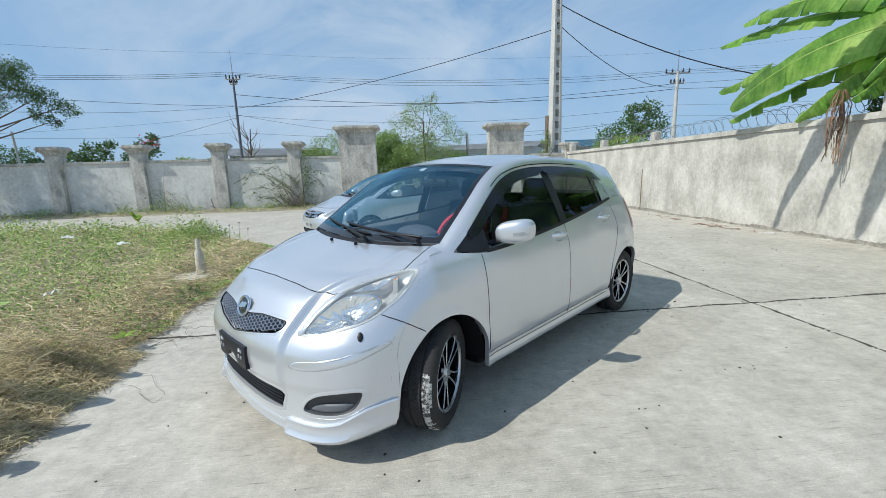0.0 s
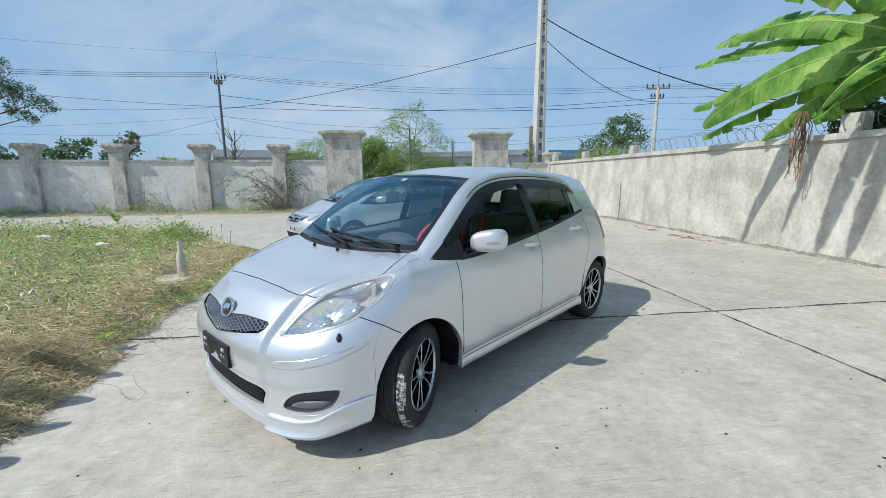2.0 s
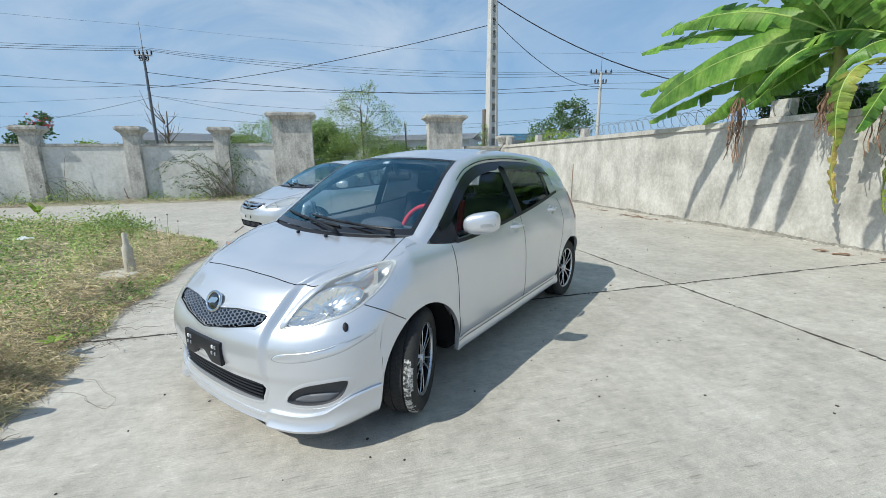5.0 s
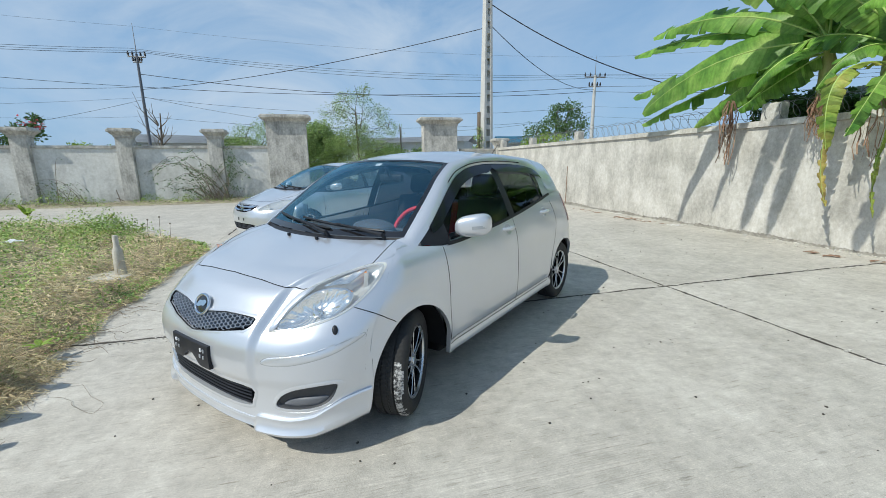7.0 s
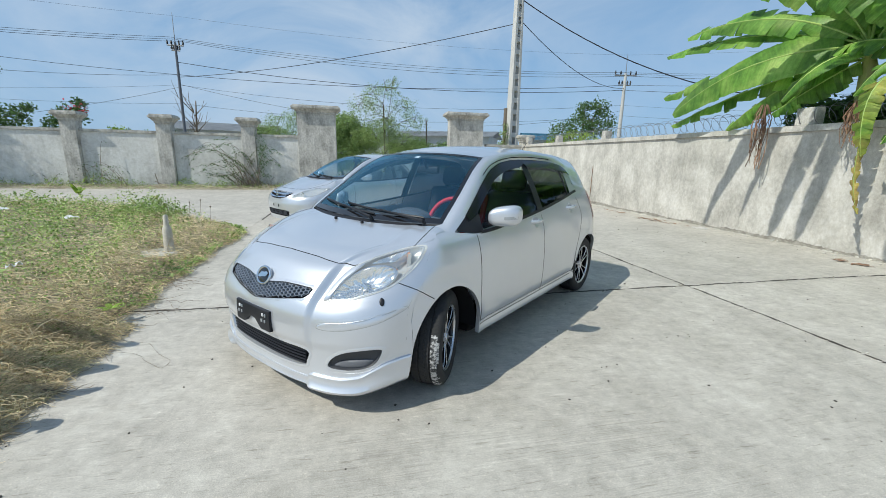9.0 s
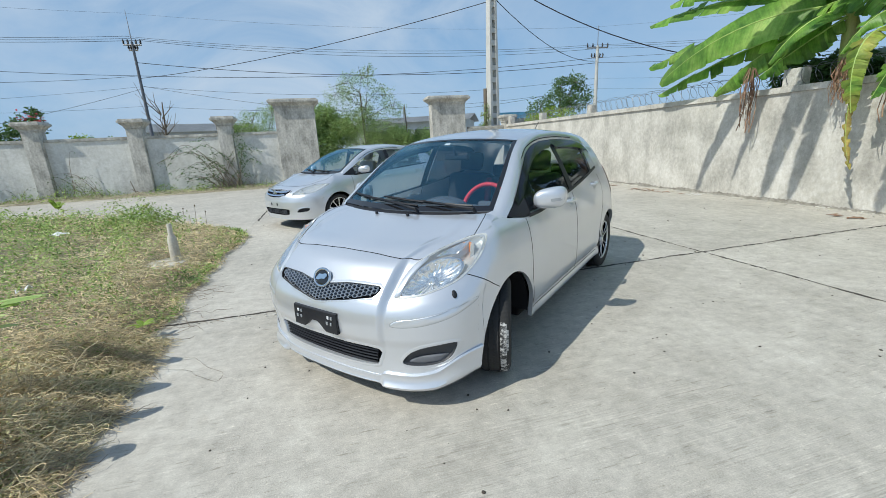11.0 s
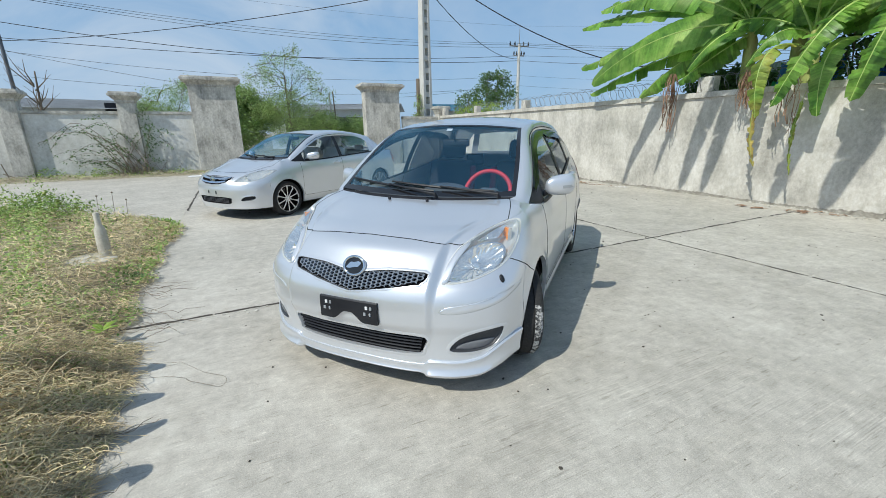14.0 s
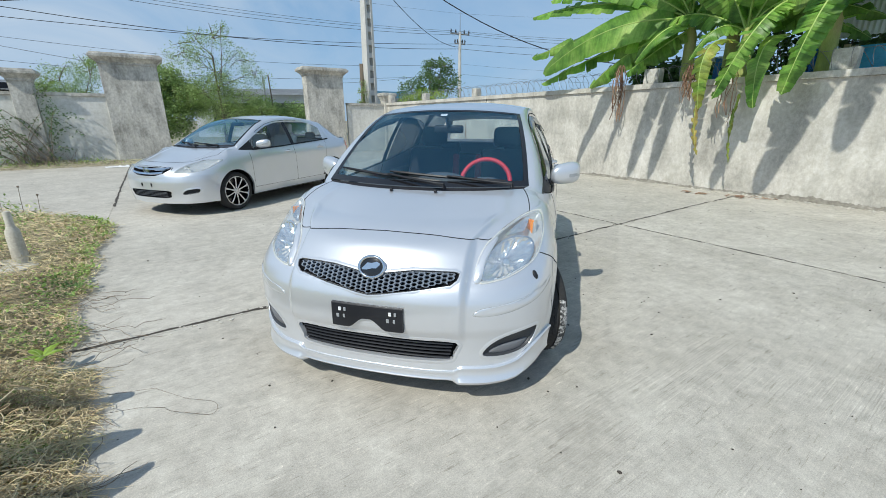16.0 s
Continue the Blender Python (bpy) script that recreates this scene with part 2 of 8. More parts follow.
M_SOIL = surface("soil", [(0.20, 0.17, 0.11), (0.31, 0.265, 0.175), (0.26, 0.25, 0.14)], scale=1.5, rough=0.95, bump=0.5, fine=25, fine_mix=0.4)
M_FIELD = surface("far_ground", [(0.16, 0.17, 0.09), (0.28, 0.26, 0.18), (0.34, 0.31, 0.24)], scale=0.05, rough=0.95, bump=0.2, fine=3, fine_mix=0.3)
M_POLE = surface("pole_concrete", [(0.50, 0.49, 0.46), (0.62, 0.61, 0.58)], scale=2, rough=0.85, bump=0.2, fine=30)
M_STEEL = surface("galvanised_steel", [(0.30, 0.30, 0.31), (0.42, 0.42, 0.43)], scale=6, rough=0.5, bump=0.1, metal=0.7)
M_CABLE = plain("black_cable", (0.02, 0.02, 0.025), rough=0.7)
M_WIRE = plain("grey_wire", (0.10, 0.11, 0.13), rough=0.6)


def concrete_floor():
    """Broomed slab: broad stains, pale worn patches, fine pits and brush lines."""
    m = M_SLAB
    n, l = m.node_tree.nodes, m.node_tree.links
    b = n["Principled BSDF"]
    src = b.inputs["Base Color"].links[0].from_socket
    co = n.new("ShaderNodeTexCoord")
    # stains
    st = n.new("ShaderNodeTexNoise")
    st.inputs["Scale"].default_value, st.inputs["Detail"].default_value, st.inputs["Roughness"].default_value = 0.45, 10, 0.72
    l.new(co.outputs["Object"], st.inputs["Vector"])
    ra = n.new("ShaderNodeValToRGB")
    ra.color_ramp.elements[0].position, ra.color_ramp.elements[0].color = 0.34, (0.86, 0.845, 0.81, 1)
    ra.color_ramp.elements[1].position, ra.color_ramp.elements[1].color = 0.62, (1.06, 1.04, 1.0, 1)
    l.new(st.outputs["Fac"], ra.inputs["Fac"])
    mu = n.new("ShaderNodeMixRGB")
    mu.blend_type, mu.inputs["Fac"].default_value = "MULTIPLY", 1.0
    l.new(src, mu.inputs["Color1"])
    l.new(ra.outputs["Color"], mu.inputs["Color2"])
    # brush lines
    mp = n.new("ShaderNodeMapping")
    mp.inputs["Scale"].default_value = (1.1, 150.0, 1.0)
    mp.inputs["Rotation"].default_value = (0, 0, radians(-38))
    l.new(co.outputs["Object"], mp.inputs["Vector"])
    br = n.new("ShaderNodeTexNoise")
    br.inputs["Scale"].default_value, br.inputs["Detail"].default_value = 1.0, 3
    l.new(mp.outputs["Vector"], br.inputs["Vector"])
    mask = n.new("ShaderNodeTexNoise")
    mask.inputs["Scale"].default_value, mask.inputs["Detail"].default_value = 1.1, 4
    l.new(co.outputs["Object"], mask.inputs["Vector"])
    mk = n.new("ShaderNodeMapRange")
    mk.inputs["From Min"].default_value, mk.inputs["From Max"].default_value = 0.52, 0.66
    mk.inputs["To Max"].default_value = 0.42
    l.new(mask.outputs["Fac"], mk.inputs["Value"])
    ov = n.new("ShaderNodeMixRGB")
    ov.blend_type = "OVERLAY"
    l.new(mk.outputs["Result"], ov.inputs["Fac"])
    l.new(mu.outputs["Color"], ov.inputs["Color1"])
    l.new(br.outputs["Fac"], ov.inputs["Color2"])
    # pits
    vo = n.new("ShaderNodeTexVoronoi")
    vo.inputs["Scale"].default_value = 14
    l.new(co.outputs["Object"], vo.inputs["Vector"])
    pr = n.new("ShaderNodeValToRGB")
    pr.color_ramp.elements[0].position, pr.color_ramp.elements[0].color = 0.03, (0.55, 0.54, 0.50, 1)
    pr.color_ramp.elements[1].position, pr.color_ramp.elements[1].color = 0.07, (1, 1, 1, 1)
    l.new(vo.outputs["Distance"], pr.inputs["Fac"])
    # mottling a hand wide, and pale flecks
    mo = n.new("ShaderNodeTexNoise")
    mo.inputs["Scale"].default_value, mo.inputs["Detail"].default_value, mo.inputs["Roughness"].default_value = 9.0, 10, 0.78
    l.new(co.outputs["Object"], mo.inputs["Vector"])
    mr = n.new("ShaderNodeMapRange")
    mr.inputs["From Min"].default_value, mr.inputs["From Max"].default_value = 0.25, 0.75
    l.new(mo.outputs["Fac"], mr.inputs["Value"])
    om = n.new("ShaderNodeMixRGB")
    om.blend_type, om.inputs["Fac"].default_value = "OVERLAY", 0.32
    l.new(ov.outputs["Color"], om.inputs["Color1"])
    l.new(mr.outputs["Result"], om.inputs["Color2"])
    fl = n.new("ShaderNodeTexVoronoi")
    fl.inputs["Scale"].default_value = 31
    l.new(co.outputs["Object"], fl.inputs["Vector"])
    fr = n.new("ShaderNodeValToRGB")
    fr.color_ramp.elements[0].position, fr.color_ramp.elements[0].color = 0.10, (1.25, 1.24, 1.22, 1)
    fr.color_ramp.elements[1].position, fr.color_ramp.elements[1].color = 0.20, (1, 1, 1, 1)
    l.new(fl.outputs["Distance"], fr.inputs["Fac"])
    mf = n.new("ShaderNodeMixRGB")
    mf.blend_type, mf.inputs["Fac"].default_value = "MULTIPLY", 0.6
    l.new(om.outputs["Color"], mf.inputs["Color1"])
    l.new(fr.outputs["Color"], mf.inputs["Color2"])
    # short pale and dark dashes left by the broom
    dm = n.new("ShaderNodeMapping")
    dm.inputs["Scale"].default_value = (5.5, 60.0, 1.0)
    dm.inputs["Rotation"].default_value = (0, 0, radians(-38))
    l.new(co.outputs["Object"], dm.inputs["Vector"])
    dn = n.new("ShaderNodeTexNoise")
    dn.inputs["Scale"].default_value, dn.inputs["Detail"].default_value, dn.inputs["Roughness"].default_value = 1.0, 5, 0.7
    l.new(dm.outputs["Vector"], dn.inputs["Vector"])
    dr = n.new("ShaderNodeValToRGB")
    de = dr.color_ramp.elements
    de[0].position, de[0].color = 0.31, (0.62, 0.61, 0.58, 1)
    de[1].position, de[1].color = 0.42, (1, 1, 1, 1)
    for q_, c_ in ((0.58, 1.0), (0.69, 1.24)):
        e_ = de.new(q_)
        e_.color = (c_, c_, c_, 1)
    l.new(dn.outputs["Fac"], dr.inputs["Fac"])
    dx = n.new("ShaderNodeMixRGB")
    dx.blend_type, dx.inputs["Fac"].default_value = "MULTIPLY", 1.0
    l.new(mf.outputs["Color"], dx.inputs["Color1"])
    l.new(dr.outputs["Color"], dx.inputs["Color2"])
    ov = dx
    mu2 = n.new("ShaderNodeMixRGB")
    mu2.blend_type, mu2.inputs["Fac"].default_value = "MULTIPLY", 0.7
    l.new(ov.outputs["Color"], mu2.inputs["Color1"])
    l.new(pr.outputs["Color"], mu2.inputs["Color2"])
    l.new(mu2.outputs["Color"], b.inputs["Base Color"])
    bp = n.new("ShaderNodeBump")
    bp.inputs["Strength"].default_value, bp.inputs["Distance"].default_value = 0.35, 0.004
    l.new(br.outputs["Fac"], bp.inputs["Height"])
    old = b.inputs["Normal"].links[0].from_socket
    l.new(old, bp.inputs["Normal"])
    l.new(bp.outputs["Normal"], b.inputs["Normal"])


concrete_floor()


def streaks(m, strength, scale=(5.0, 5.0, 0.35)):
    """Rain streaks running down a wall."""
    n, l = m.node_tree.nodes, m.node_tree.links
    b = n["Principled BSDF"]
    src = b.inputs["Base Color"].links[0].from_socket
    co = n.new("ShaderNodeTexCoord")
    mp = n.new("ShaderNodeMapping")
    mp.inputs["Scale"].default_value = scale
    l.new(co.outputs["Object"], mp.inputs["Vector"])
    t = n.new("ShaderNodeTexNoise")
    t.inputs["Scale"].default_value, t.inputs["Detail"].default_value, t.inputs["Roughness"].default_value = 1.0, 7, 0.7
    l.new(mp.outputs["Vector"], t.inputs["Vector"])
    r = n.new("ShaderNodeValToRGB")
    r.color_ramp.elements[0].position, r.color_ramp.elements[0].color = 0.38, (0.55, 0.54, 0.50, 1)
    r.color_ramp.elements[1].position, r.color_ramp.elements[1].color = 0.58, (1.05, 1.04, 1.02, 1)
    l.new(t.outputs["Fac"], r.inputs["Fac"])
    mu = n.new("ShaderNodeMixRGB")
    mu.blend_type, mu.inputs["Fac"].default_value = "MULTIPLY", strength
    l.new(src, mu.inputs["Color1"])
    l.new(r.outputs["Color"], mu.inputs["Color2"])
    l.new(mu.outputs["Color"], b.inputs["Base Color"])


streaks(M_WALL, 0.5, (2.2, 2.2, 1.1))
streaks(M_PLASTER, 0.25, (3.0, 3.0, 0.5))
streaks(M_PILLAR, 0.6, (4.5, 4.5, 1.3))

# ---------------------------------------------------------------- the yard: two walls at a right angle, slabs laid along them
A_DIR = Vector((0.650, 0.760, 0)).normalized()      # along the gate wall
B_DIR = Vector((-0.760, 0.650, 0)).normalized()     # along the banana wall
X0 = Vector((1.74, 3.48, 0))                        # where two slab joints cross


def frame_of(origin, along, inward):
    """A pose whose x runs along a wall and whose y points into the yard."""
    m = Matrix((along, inward, Vector((0, 0, 1)))).transposed().to_4x4()
    m.translation = origin
    return m


R_FRAME = frame_of(Vector((1.46, 9.05, 0)), B_DIR, -A_DIR)
L_FRAME = frame_of(Vector((-9.30, 13.20, 0)), -A_DIR, -B_DIR)   # x runs away from the gate's far pillar
S_FRAME = frame_of(X0, A_DIR, B_DIR)

# far ground, one sheet
bm = bmesh.new()
grid(bm, [[Vector((x, y, -0.06)) for x in (-900, -60, 60, 900)] for y in (-900, -60, 90, 900)])
ground = tagged(part("ground", bm, M_FIELD, None), "dry open ground with sparse grass around the yard", "ground", kind="structure")


def wall_piece(name, m, spans, material, label):
    bm = bmesh.new()
    for s in spans:
        box(bm, *s)
    ob = part(name, bm, material, None)
    ob.matrix_basis = m
    return tagged(ob, label, "wall", kind="structure")


# banana wall
wall_right = wall_piece("wall_right", R_FRAME, [(-12, 10.95, -0.20, 0, -0.1, 2.0)], M_WALL, "long rendered concrete boundary wall with water stains")
trim = wall_piece("trim", R_FRAME, [(-12, 10.95, -0.26, 0.05, 2.004, 2.11)], M_WALL, "projecting concrete coping along the wall top")
# gate wall
wall_left = wall_piece("wall_left", L_FRAME, [(6.3, 34, -0.16, -0.02, -0.1, 2.10), (-3.75, -1.95, -0.16, -0.02, -0.1, 1.98)], M_PLASTER, "grey plastered boundary wall with dirty base")
trim_l = wall_piece("trim", L_FRAME, [(6.3, 34, -0.20, 0.03, 2.104, 2.20), (-3.75, -1.95, -0.20, 0.03, 1.984, 2.08)], M_PILLAR, "weathered moulded coping of the plastered wall")


def pillar(w, d, h, cap, m, label):
    """A pier with a stepped, overhanging cap."""
    p = thing("wall_pillar", label, "pillar", m, "pillars of the boundary wall")
    bm = bmesh.new()
    box(bm, -w / 2, w / 2, -d, 0, -0.1, h - 0.34, 0.012)
    part("shaft", bm, M_PILLAR, p)
    bm = bmesh.new()
    rows = []
    for o, z in ((0.0, h - 0.34), (0.025, h - 0.33), (0.025, h - 0.27), (0.05, h - 0.25), (cap * 0.75, h - 0.16), (cap, h - 0.13), (cap, h - 0.06), (cap * 0.8, h - 0.05), (cap * 0.7, h)):
        rows.append([Vector((x * (w / 2 + o), -d / 2 + y * (d / 2 + o), z)) for x, y in ((-1, -1), (1, -1), (1, 1), (-1, 1))])
    vs = grid(bm, rows, closed=True)
    bm.faces.new(vs[-1])
    bm.faces.new(vs[0][::-1])
    bmesh.ops.recalc_face_normals(bm, faces=bm.faces)
    part("cap", bm, M_PILLAR, p, "moulded cap streaked black by rain")
    return p


for u in (8.22, 11.30, 14.50, 17.70, 20.9, 24.1):
    pillar(0.52, 0.42, 2.82, 0.17, L_FRAME @ pose(u, 0.16, 0), "slim weathered concrete wall pier with moulded cap")
pillar(1.55, 0.55, 3.42, 0.20, L_FRAME @ pose(5.53, 0.12, 0), "broad weathered concrete gate pier, stained, with moulded cap")
pillar(1.55, 0.55, 3.42, 0.20, L_FRAME @ pose(-1.0, 0.12, 0), "broad weathered concrete gate pier with streaked moulded cap")
pillar(0.45, 0.45, 2.55, 0.12, L_FRAME @ pose(-3.95, 0.12, 0), "small concrete corner pier with moulded cap")

# yard slabs, laid between the joints
GAP = 0.002
for a0, a1, b0, b1 in ((0, 4.3, -16, 0), (0, 4.3, 0, 16), (-5.8, 0, -16, 0), (-5.8, 0, 0, 16), (-30, -5.8, -16, 16)):
    bm = bmesh.new()
    box(bm, a0 + GAP, a1 - GAP, b0 + GAP, b1 - GAP, -0.15, 0.0)
    slab = part("yard_slab", bm, M_SLAB, None)
    slab.matrix_basis = S_FRAME
    tagged(slab, "pale sunlit concrete yard slab with brushed texture", "slab", "yard slabs", "structure")
bm = bmesh.new()
box(bm, -30, 4.3, -16, 16, -0.05, -0.03)
bed = part("slab_bed", bm, M_JOINT, None)
bed.matrix_basis = S_FRAME
tagged(bed, "dark dirt packed between the slabs", "ground", kind="structure")

# worn joints: ragged dark lines with dirt in them


def joint(points, w, label):
    bm = bmesh.new()
    rows = []
    pts = [Vector(p) for p in points]
    L = [(b - a).length for a, b in zip(pts, pts[1:])]
    n = int(sum(L) / 0.035)
    for i in range(n + 1):
        d = sum(L) * i / n
        k = 0
        while k < len(L) - 1 and d > L[k]:
            d -= L[k]
            k += 1
        t = (pts[k + 1] - pts[k]).normalized()
        p = pts[k] + t * d
        s_ = Vector((-t.y, t.x, 0))
        o = 0.018 * noise.noise(Vector((p.x * 3, p.y * 3, 1.0))) + 0.011 * noise.noise(Vector((p.x * 14, p.y * 14, 5.0)))
        ww = w * (0.75 + 0.9 * noise.noise(Vector((p.x * 5, p.y * 5, 9.0))) + 0.5 * noise.noise(Vector((p.x * 25, p.y * 25, 3.0))))
        ww = max(0.003, ww)
        rows.append([p + s_ * (o - ww) + Vector((0, 0, 0.0018)), p + s_ * (o + ww) + Vector((0, 0, 0.0018))])
    grid(bm, rows)
    return tagged(part("slab_joint", bm, M_JOINT, None), label, "joint", "joints of the yard", "structure")


def sp(a, b):
    return S_FRAME @ Vector((a, b, 0))


joint([sp(-5.85, 0.05), sp(-2, -0.02), sp(0, 0), sp(2, 0.03), sp(4.05, 0)], 0.019, "ragged dark joint between yard slabs")
joint([sp(0, -3.4), sp(0.02, -1), sp(0, 0), sp(0, 1.6), sp(-0.02, 6)], 0.016, "ragged dark joint between yard slabs")
joint([sp(-5.78, 5.5), sp(-5.8, 7.0), sp(-5.8, 14.5)], 0.022, "ragged dark joint between yard slabs")
joint([sp(2.55, -3.6), sp(2.5, -2.2), sp(2.6, -0.6)], 0.004, "hairline crack in the slab")
joint([sp(2.5, -2.2), sp(3.5, -2.15)], 0.004, "hairline crack in the slab")

# ---------------------------------------------------------------- cars
M_PAINT = surface("silver_paint", [(0.66, 0.68, 0.72), (0.70, 0.72, 0.76)], scale=2, rough=0.32, bump=0.05, metal=0.56, fine=900, fine_mix=0.16, coat=1.0, rough_var=0.03, distance=0.001)
M_BLACK = surface("black_plastic", [(0.013, 0.014, 0.018), (0.022, 0.023, 0.028)], scale=6, rough=0.45, bump=0.12, fine=300, fine_mix=0.2, distance=0.001, spec=0.3)
M_GLOSSBLACK = plain("gloss_black", (0.012, 0.012, 0.014), rough=0.12, coat=0.5)
M_SEAM = plain("panel_gap", (0.012, 0.012, 0.014), rough=0.9, spec=0.1)
M_TYRE = surface("tyre_rubber", [(0.018, 0.018, 0.019), (0.036, 0.035, 0.033)], scale=9, rough=0.85, bump=0.3, fine=140, fine_mix=0.3, distance=0.002)
# worn rubber, with the sun on it painted pale
M_SUNLIT_SCUFF = surface("sunlit_scuffed_rubber", [(0.02, 0.02, 0.02), (0.05, 0.05, 0.05), (0.48, 0.47, 0.45), (0.62, 0.60, 0.57)], scale=48, rough=0.95, bump=0.6, fine=160, fine_mix=0.6, distance=0.003)
M_ALLOY = surface("machined_alloy", [(0.62, 0.62, 0.64), (0.72, 0.72, 0.74)], scale=12, rough=0.28, bump=0.03, metal=0.9, fine=300, fine_mix=0.1)
M_CHROME = plain("chrome", (0.80, 0.81, 0.83), rough=0.08, metal=1.0)
M_REFLECTOR = surface("lamp_reflector", [(0.82, 0.84, 0.86), (0.93, 0.94, 0.95)], scale=14, rough=0.13, bump=0.15, metal=0.95, fine=60, fine_mix=0.1, distance=0.003)
M_LAMPGREY = plain("lamp_bezel", (0.42, 0.44, 0.46), rough=0.3, metal=0.3)
M_AMBER = plain("amber_reflection", (0.95, 0.30, 0.03), rough=0.25, coat=0.5)
M_RED = plain("red_lens", (0.55, 0.02, 0.02), rough=0.2, coat=0.6)
M_REDTRIM = surface("red_cover", [(0.66, 0.02, 0.03), (0.80, 0.04, 0.055)], scale=20, rough=0.55, bump=0.2, fine=200)
M_BOLSTER = surface("dark_red_cloth", [(0.22, 0.010, 0.016), (0.32, 0.018, 0.026)], scale=20, rough=0.8, bump=0.2, fine=200)
M_SEAT = surface("dark_upholstery", [(0.020, 0.022, 0.028), (0.038, 0.040, 0.048)], scale=9, rough=0.85, bump=0.3, fine=150)
M_DASH = surface("dash_plastic", [(0.075, 0.085, 0.10), (0.11, 0.12, 0.135)], scale=8, rough=0.7, bump=0.2, fine=250)
M_LINING = surface("pale_lining", [(0.66, 0.65, 0.62), (0.74, 0.73, 0.70)], scale=5, rough=0.9, bump=0.1, fine=120)
M_SCREEN = glass_material("windscreen_glass", (0.92, 0.97, 1.0), ior=2.45, gloss=(0.46, 0.84, 1.0))
M_TINT = glass_material("tinted_glass", (0.12, 0.13, 0.14), ior=1.28, gloss=(0.85, 0.92, 1.0))
M_PALE = glass_material("pale_glass", (0.74, 0.79, 0.80), ior=1.2, gloss=(0.85, 0.92, 1.0))
M_SIDE = glass_material("front_side_glass", (0.66, 0.73, 0.74), ior=1.28, gloss=(0.85, 0.92, 1.0))
M_LENS = glass_material("clear_lens", (0.96, 0.97, 0.97), rough=0.02, haze=0.085)
M_VISOR = plain("smoked_visor", (0.008, 0.009, 0.013), rough=0.14, spec=0.35)
M_WHITE = plain("white_label", (0.8, 0.8, 0.8), rough=0.5)
M_UNDER = plain("underbody", (0.015, 0.015, 0.016), rough=0.95, spec=0.1)

HATCH = dict(
    wb=2.46, base=0.20, sill=0.225, arch=0.341, axle=0.30,
    L=[(0.13, 0.735), (0.20, 0.745), (0.30, 0.742), (0.38, 0.748), (0.44, 0.762), (0.50, 0.760), (0.56, 0.750), (0.62, 0.718), (0.655, 0.684), (0.70, 0.640), (0.75, 0.596), (0.80, 0.555), (0.85, 0.45), (0.88, 0.345), (0.90, 0.27), (0.93, 0.13), (0.95, 0.02)],
    beak=[(0.36, 0.0), (0.42, 0.012), (0.48, 0.020), (0.56, 0.026), (0.62, 0.036), (0.66, 0.048), (0.70, 0.054), (0.75, 0.054), (0.80, 0.044), (0.845, 0.016)],
    wF=[(0.13, 0.80), (0.25, 0.83), (0.40, 0.848), (0.55, 0.85), (0.65, 0.846), (0.75, 0.834), (0.82, 0.815), (0.88, 0.795), (0.91, 0.775), (0.95, 0.715)],
    wS=[(0.15, 0.80), (0.220, 0.838), (0.248, 0.847), (0.278, 0.845), (0.291, 0.836), (0.355, 0.850), (0.45, 0.856), (0.58, 0.857), (0.72, 0.851), (0.82, 0.840), (0.90, 0.818), (0.98, 0.79), (1.06, 0.755), (1.14, 0.715)],
    p=[(0.56, 2.6), (0.65, 2.6), (0.80, 2.2)], q=[(0.2, 4.0), (0.60, 4.0), (0.66, 3.7), (0.75, 2.9), (0.80, 2.5), (0.9, 2.3)],
    hood_z=[(0, 0.945), (15, 0.918), (28, 0.900), (38, 0.878), (46, 0.846), (53, 0.806), (59, 0.814), (65, 0.820), (75, 0.829), (90, 0.834)],
    hood_phi=53, beak_x=(0.432, 0.466),
    belt=[(0, 0.945), (0.10, 0.950), (0.20, 0.935), (0.383, 0.915), (0.8, 0.935), (1.4, 0.985), (2.0, 1.055), (2.25, 1.09), (2.46, 1.11)],
    hood_c=[(0.0, -0.51, 0.838), (0.25, -0.40, 0.872), (0.5, -0.26, 0.908), (0.75, -0.13, 0.940), (1.0, -0.03, 0.962)], hood_end=0.10,
    Lr=[(0.2, 0.44), (0.35, 0.50), (0.6, 0.51), (0.75, 0.48), (1.0, 0.42), (1.14, 0.37)],
    screen=[(0.0, 0.665, 0.140, 0.988), (0.35, 0.622, 0.40, 1.165), (0.7, 0.572, 0.63, 1.320), (1.0, 0.535, 0.80, 1.408)],
    screen_bow=(0.115, 0.075), screen_rise=(-0.012, 0.030),
    wtop=[(0.17, 0.945), (0.30, 1.035), (0.45, 1.135), (0.60, 1.225), (0.80, 1.318), (1.0, 1.368), (1.2, 1.388), (1.4, 1.392), (1.8, 1.380), (2.1, 1.345), (2.22, 1.29), (2.30, 1.10)],
    roof_x=[(0.80, 0.535), (1.1, 0.552), (1.5, 0.556), (2.0, 0.545), (2.5, 0.520), (2.74, 0.50)],
    roof_z=[(0.80, 1.410), (1.1, 1.455), (1.5, 1.470), (2.0, 1.455), (2.5, 1.412), (2.74, 1.378)],
    roof_rise=0.046, roof_end=2.74, win=(0.19, 1.30, 1.40, 2.29), door=(0.345, 1.345, 2.14),
    tail_z=1.11,
)


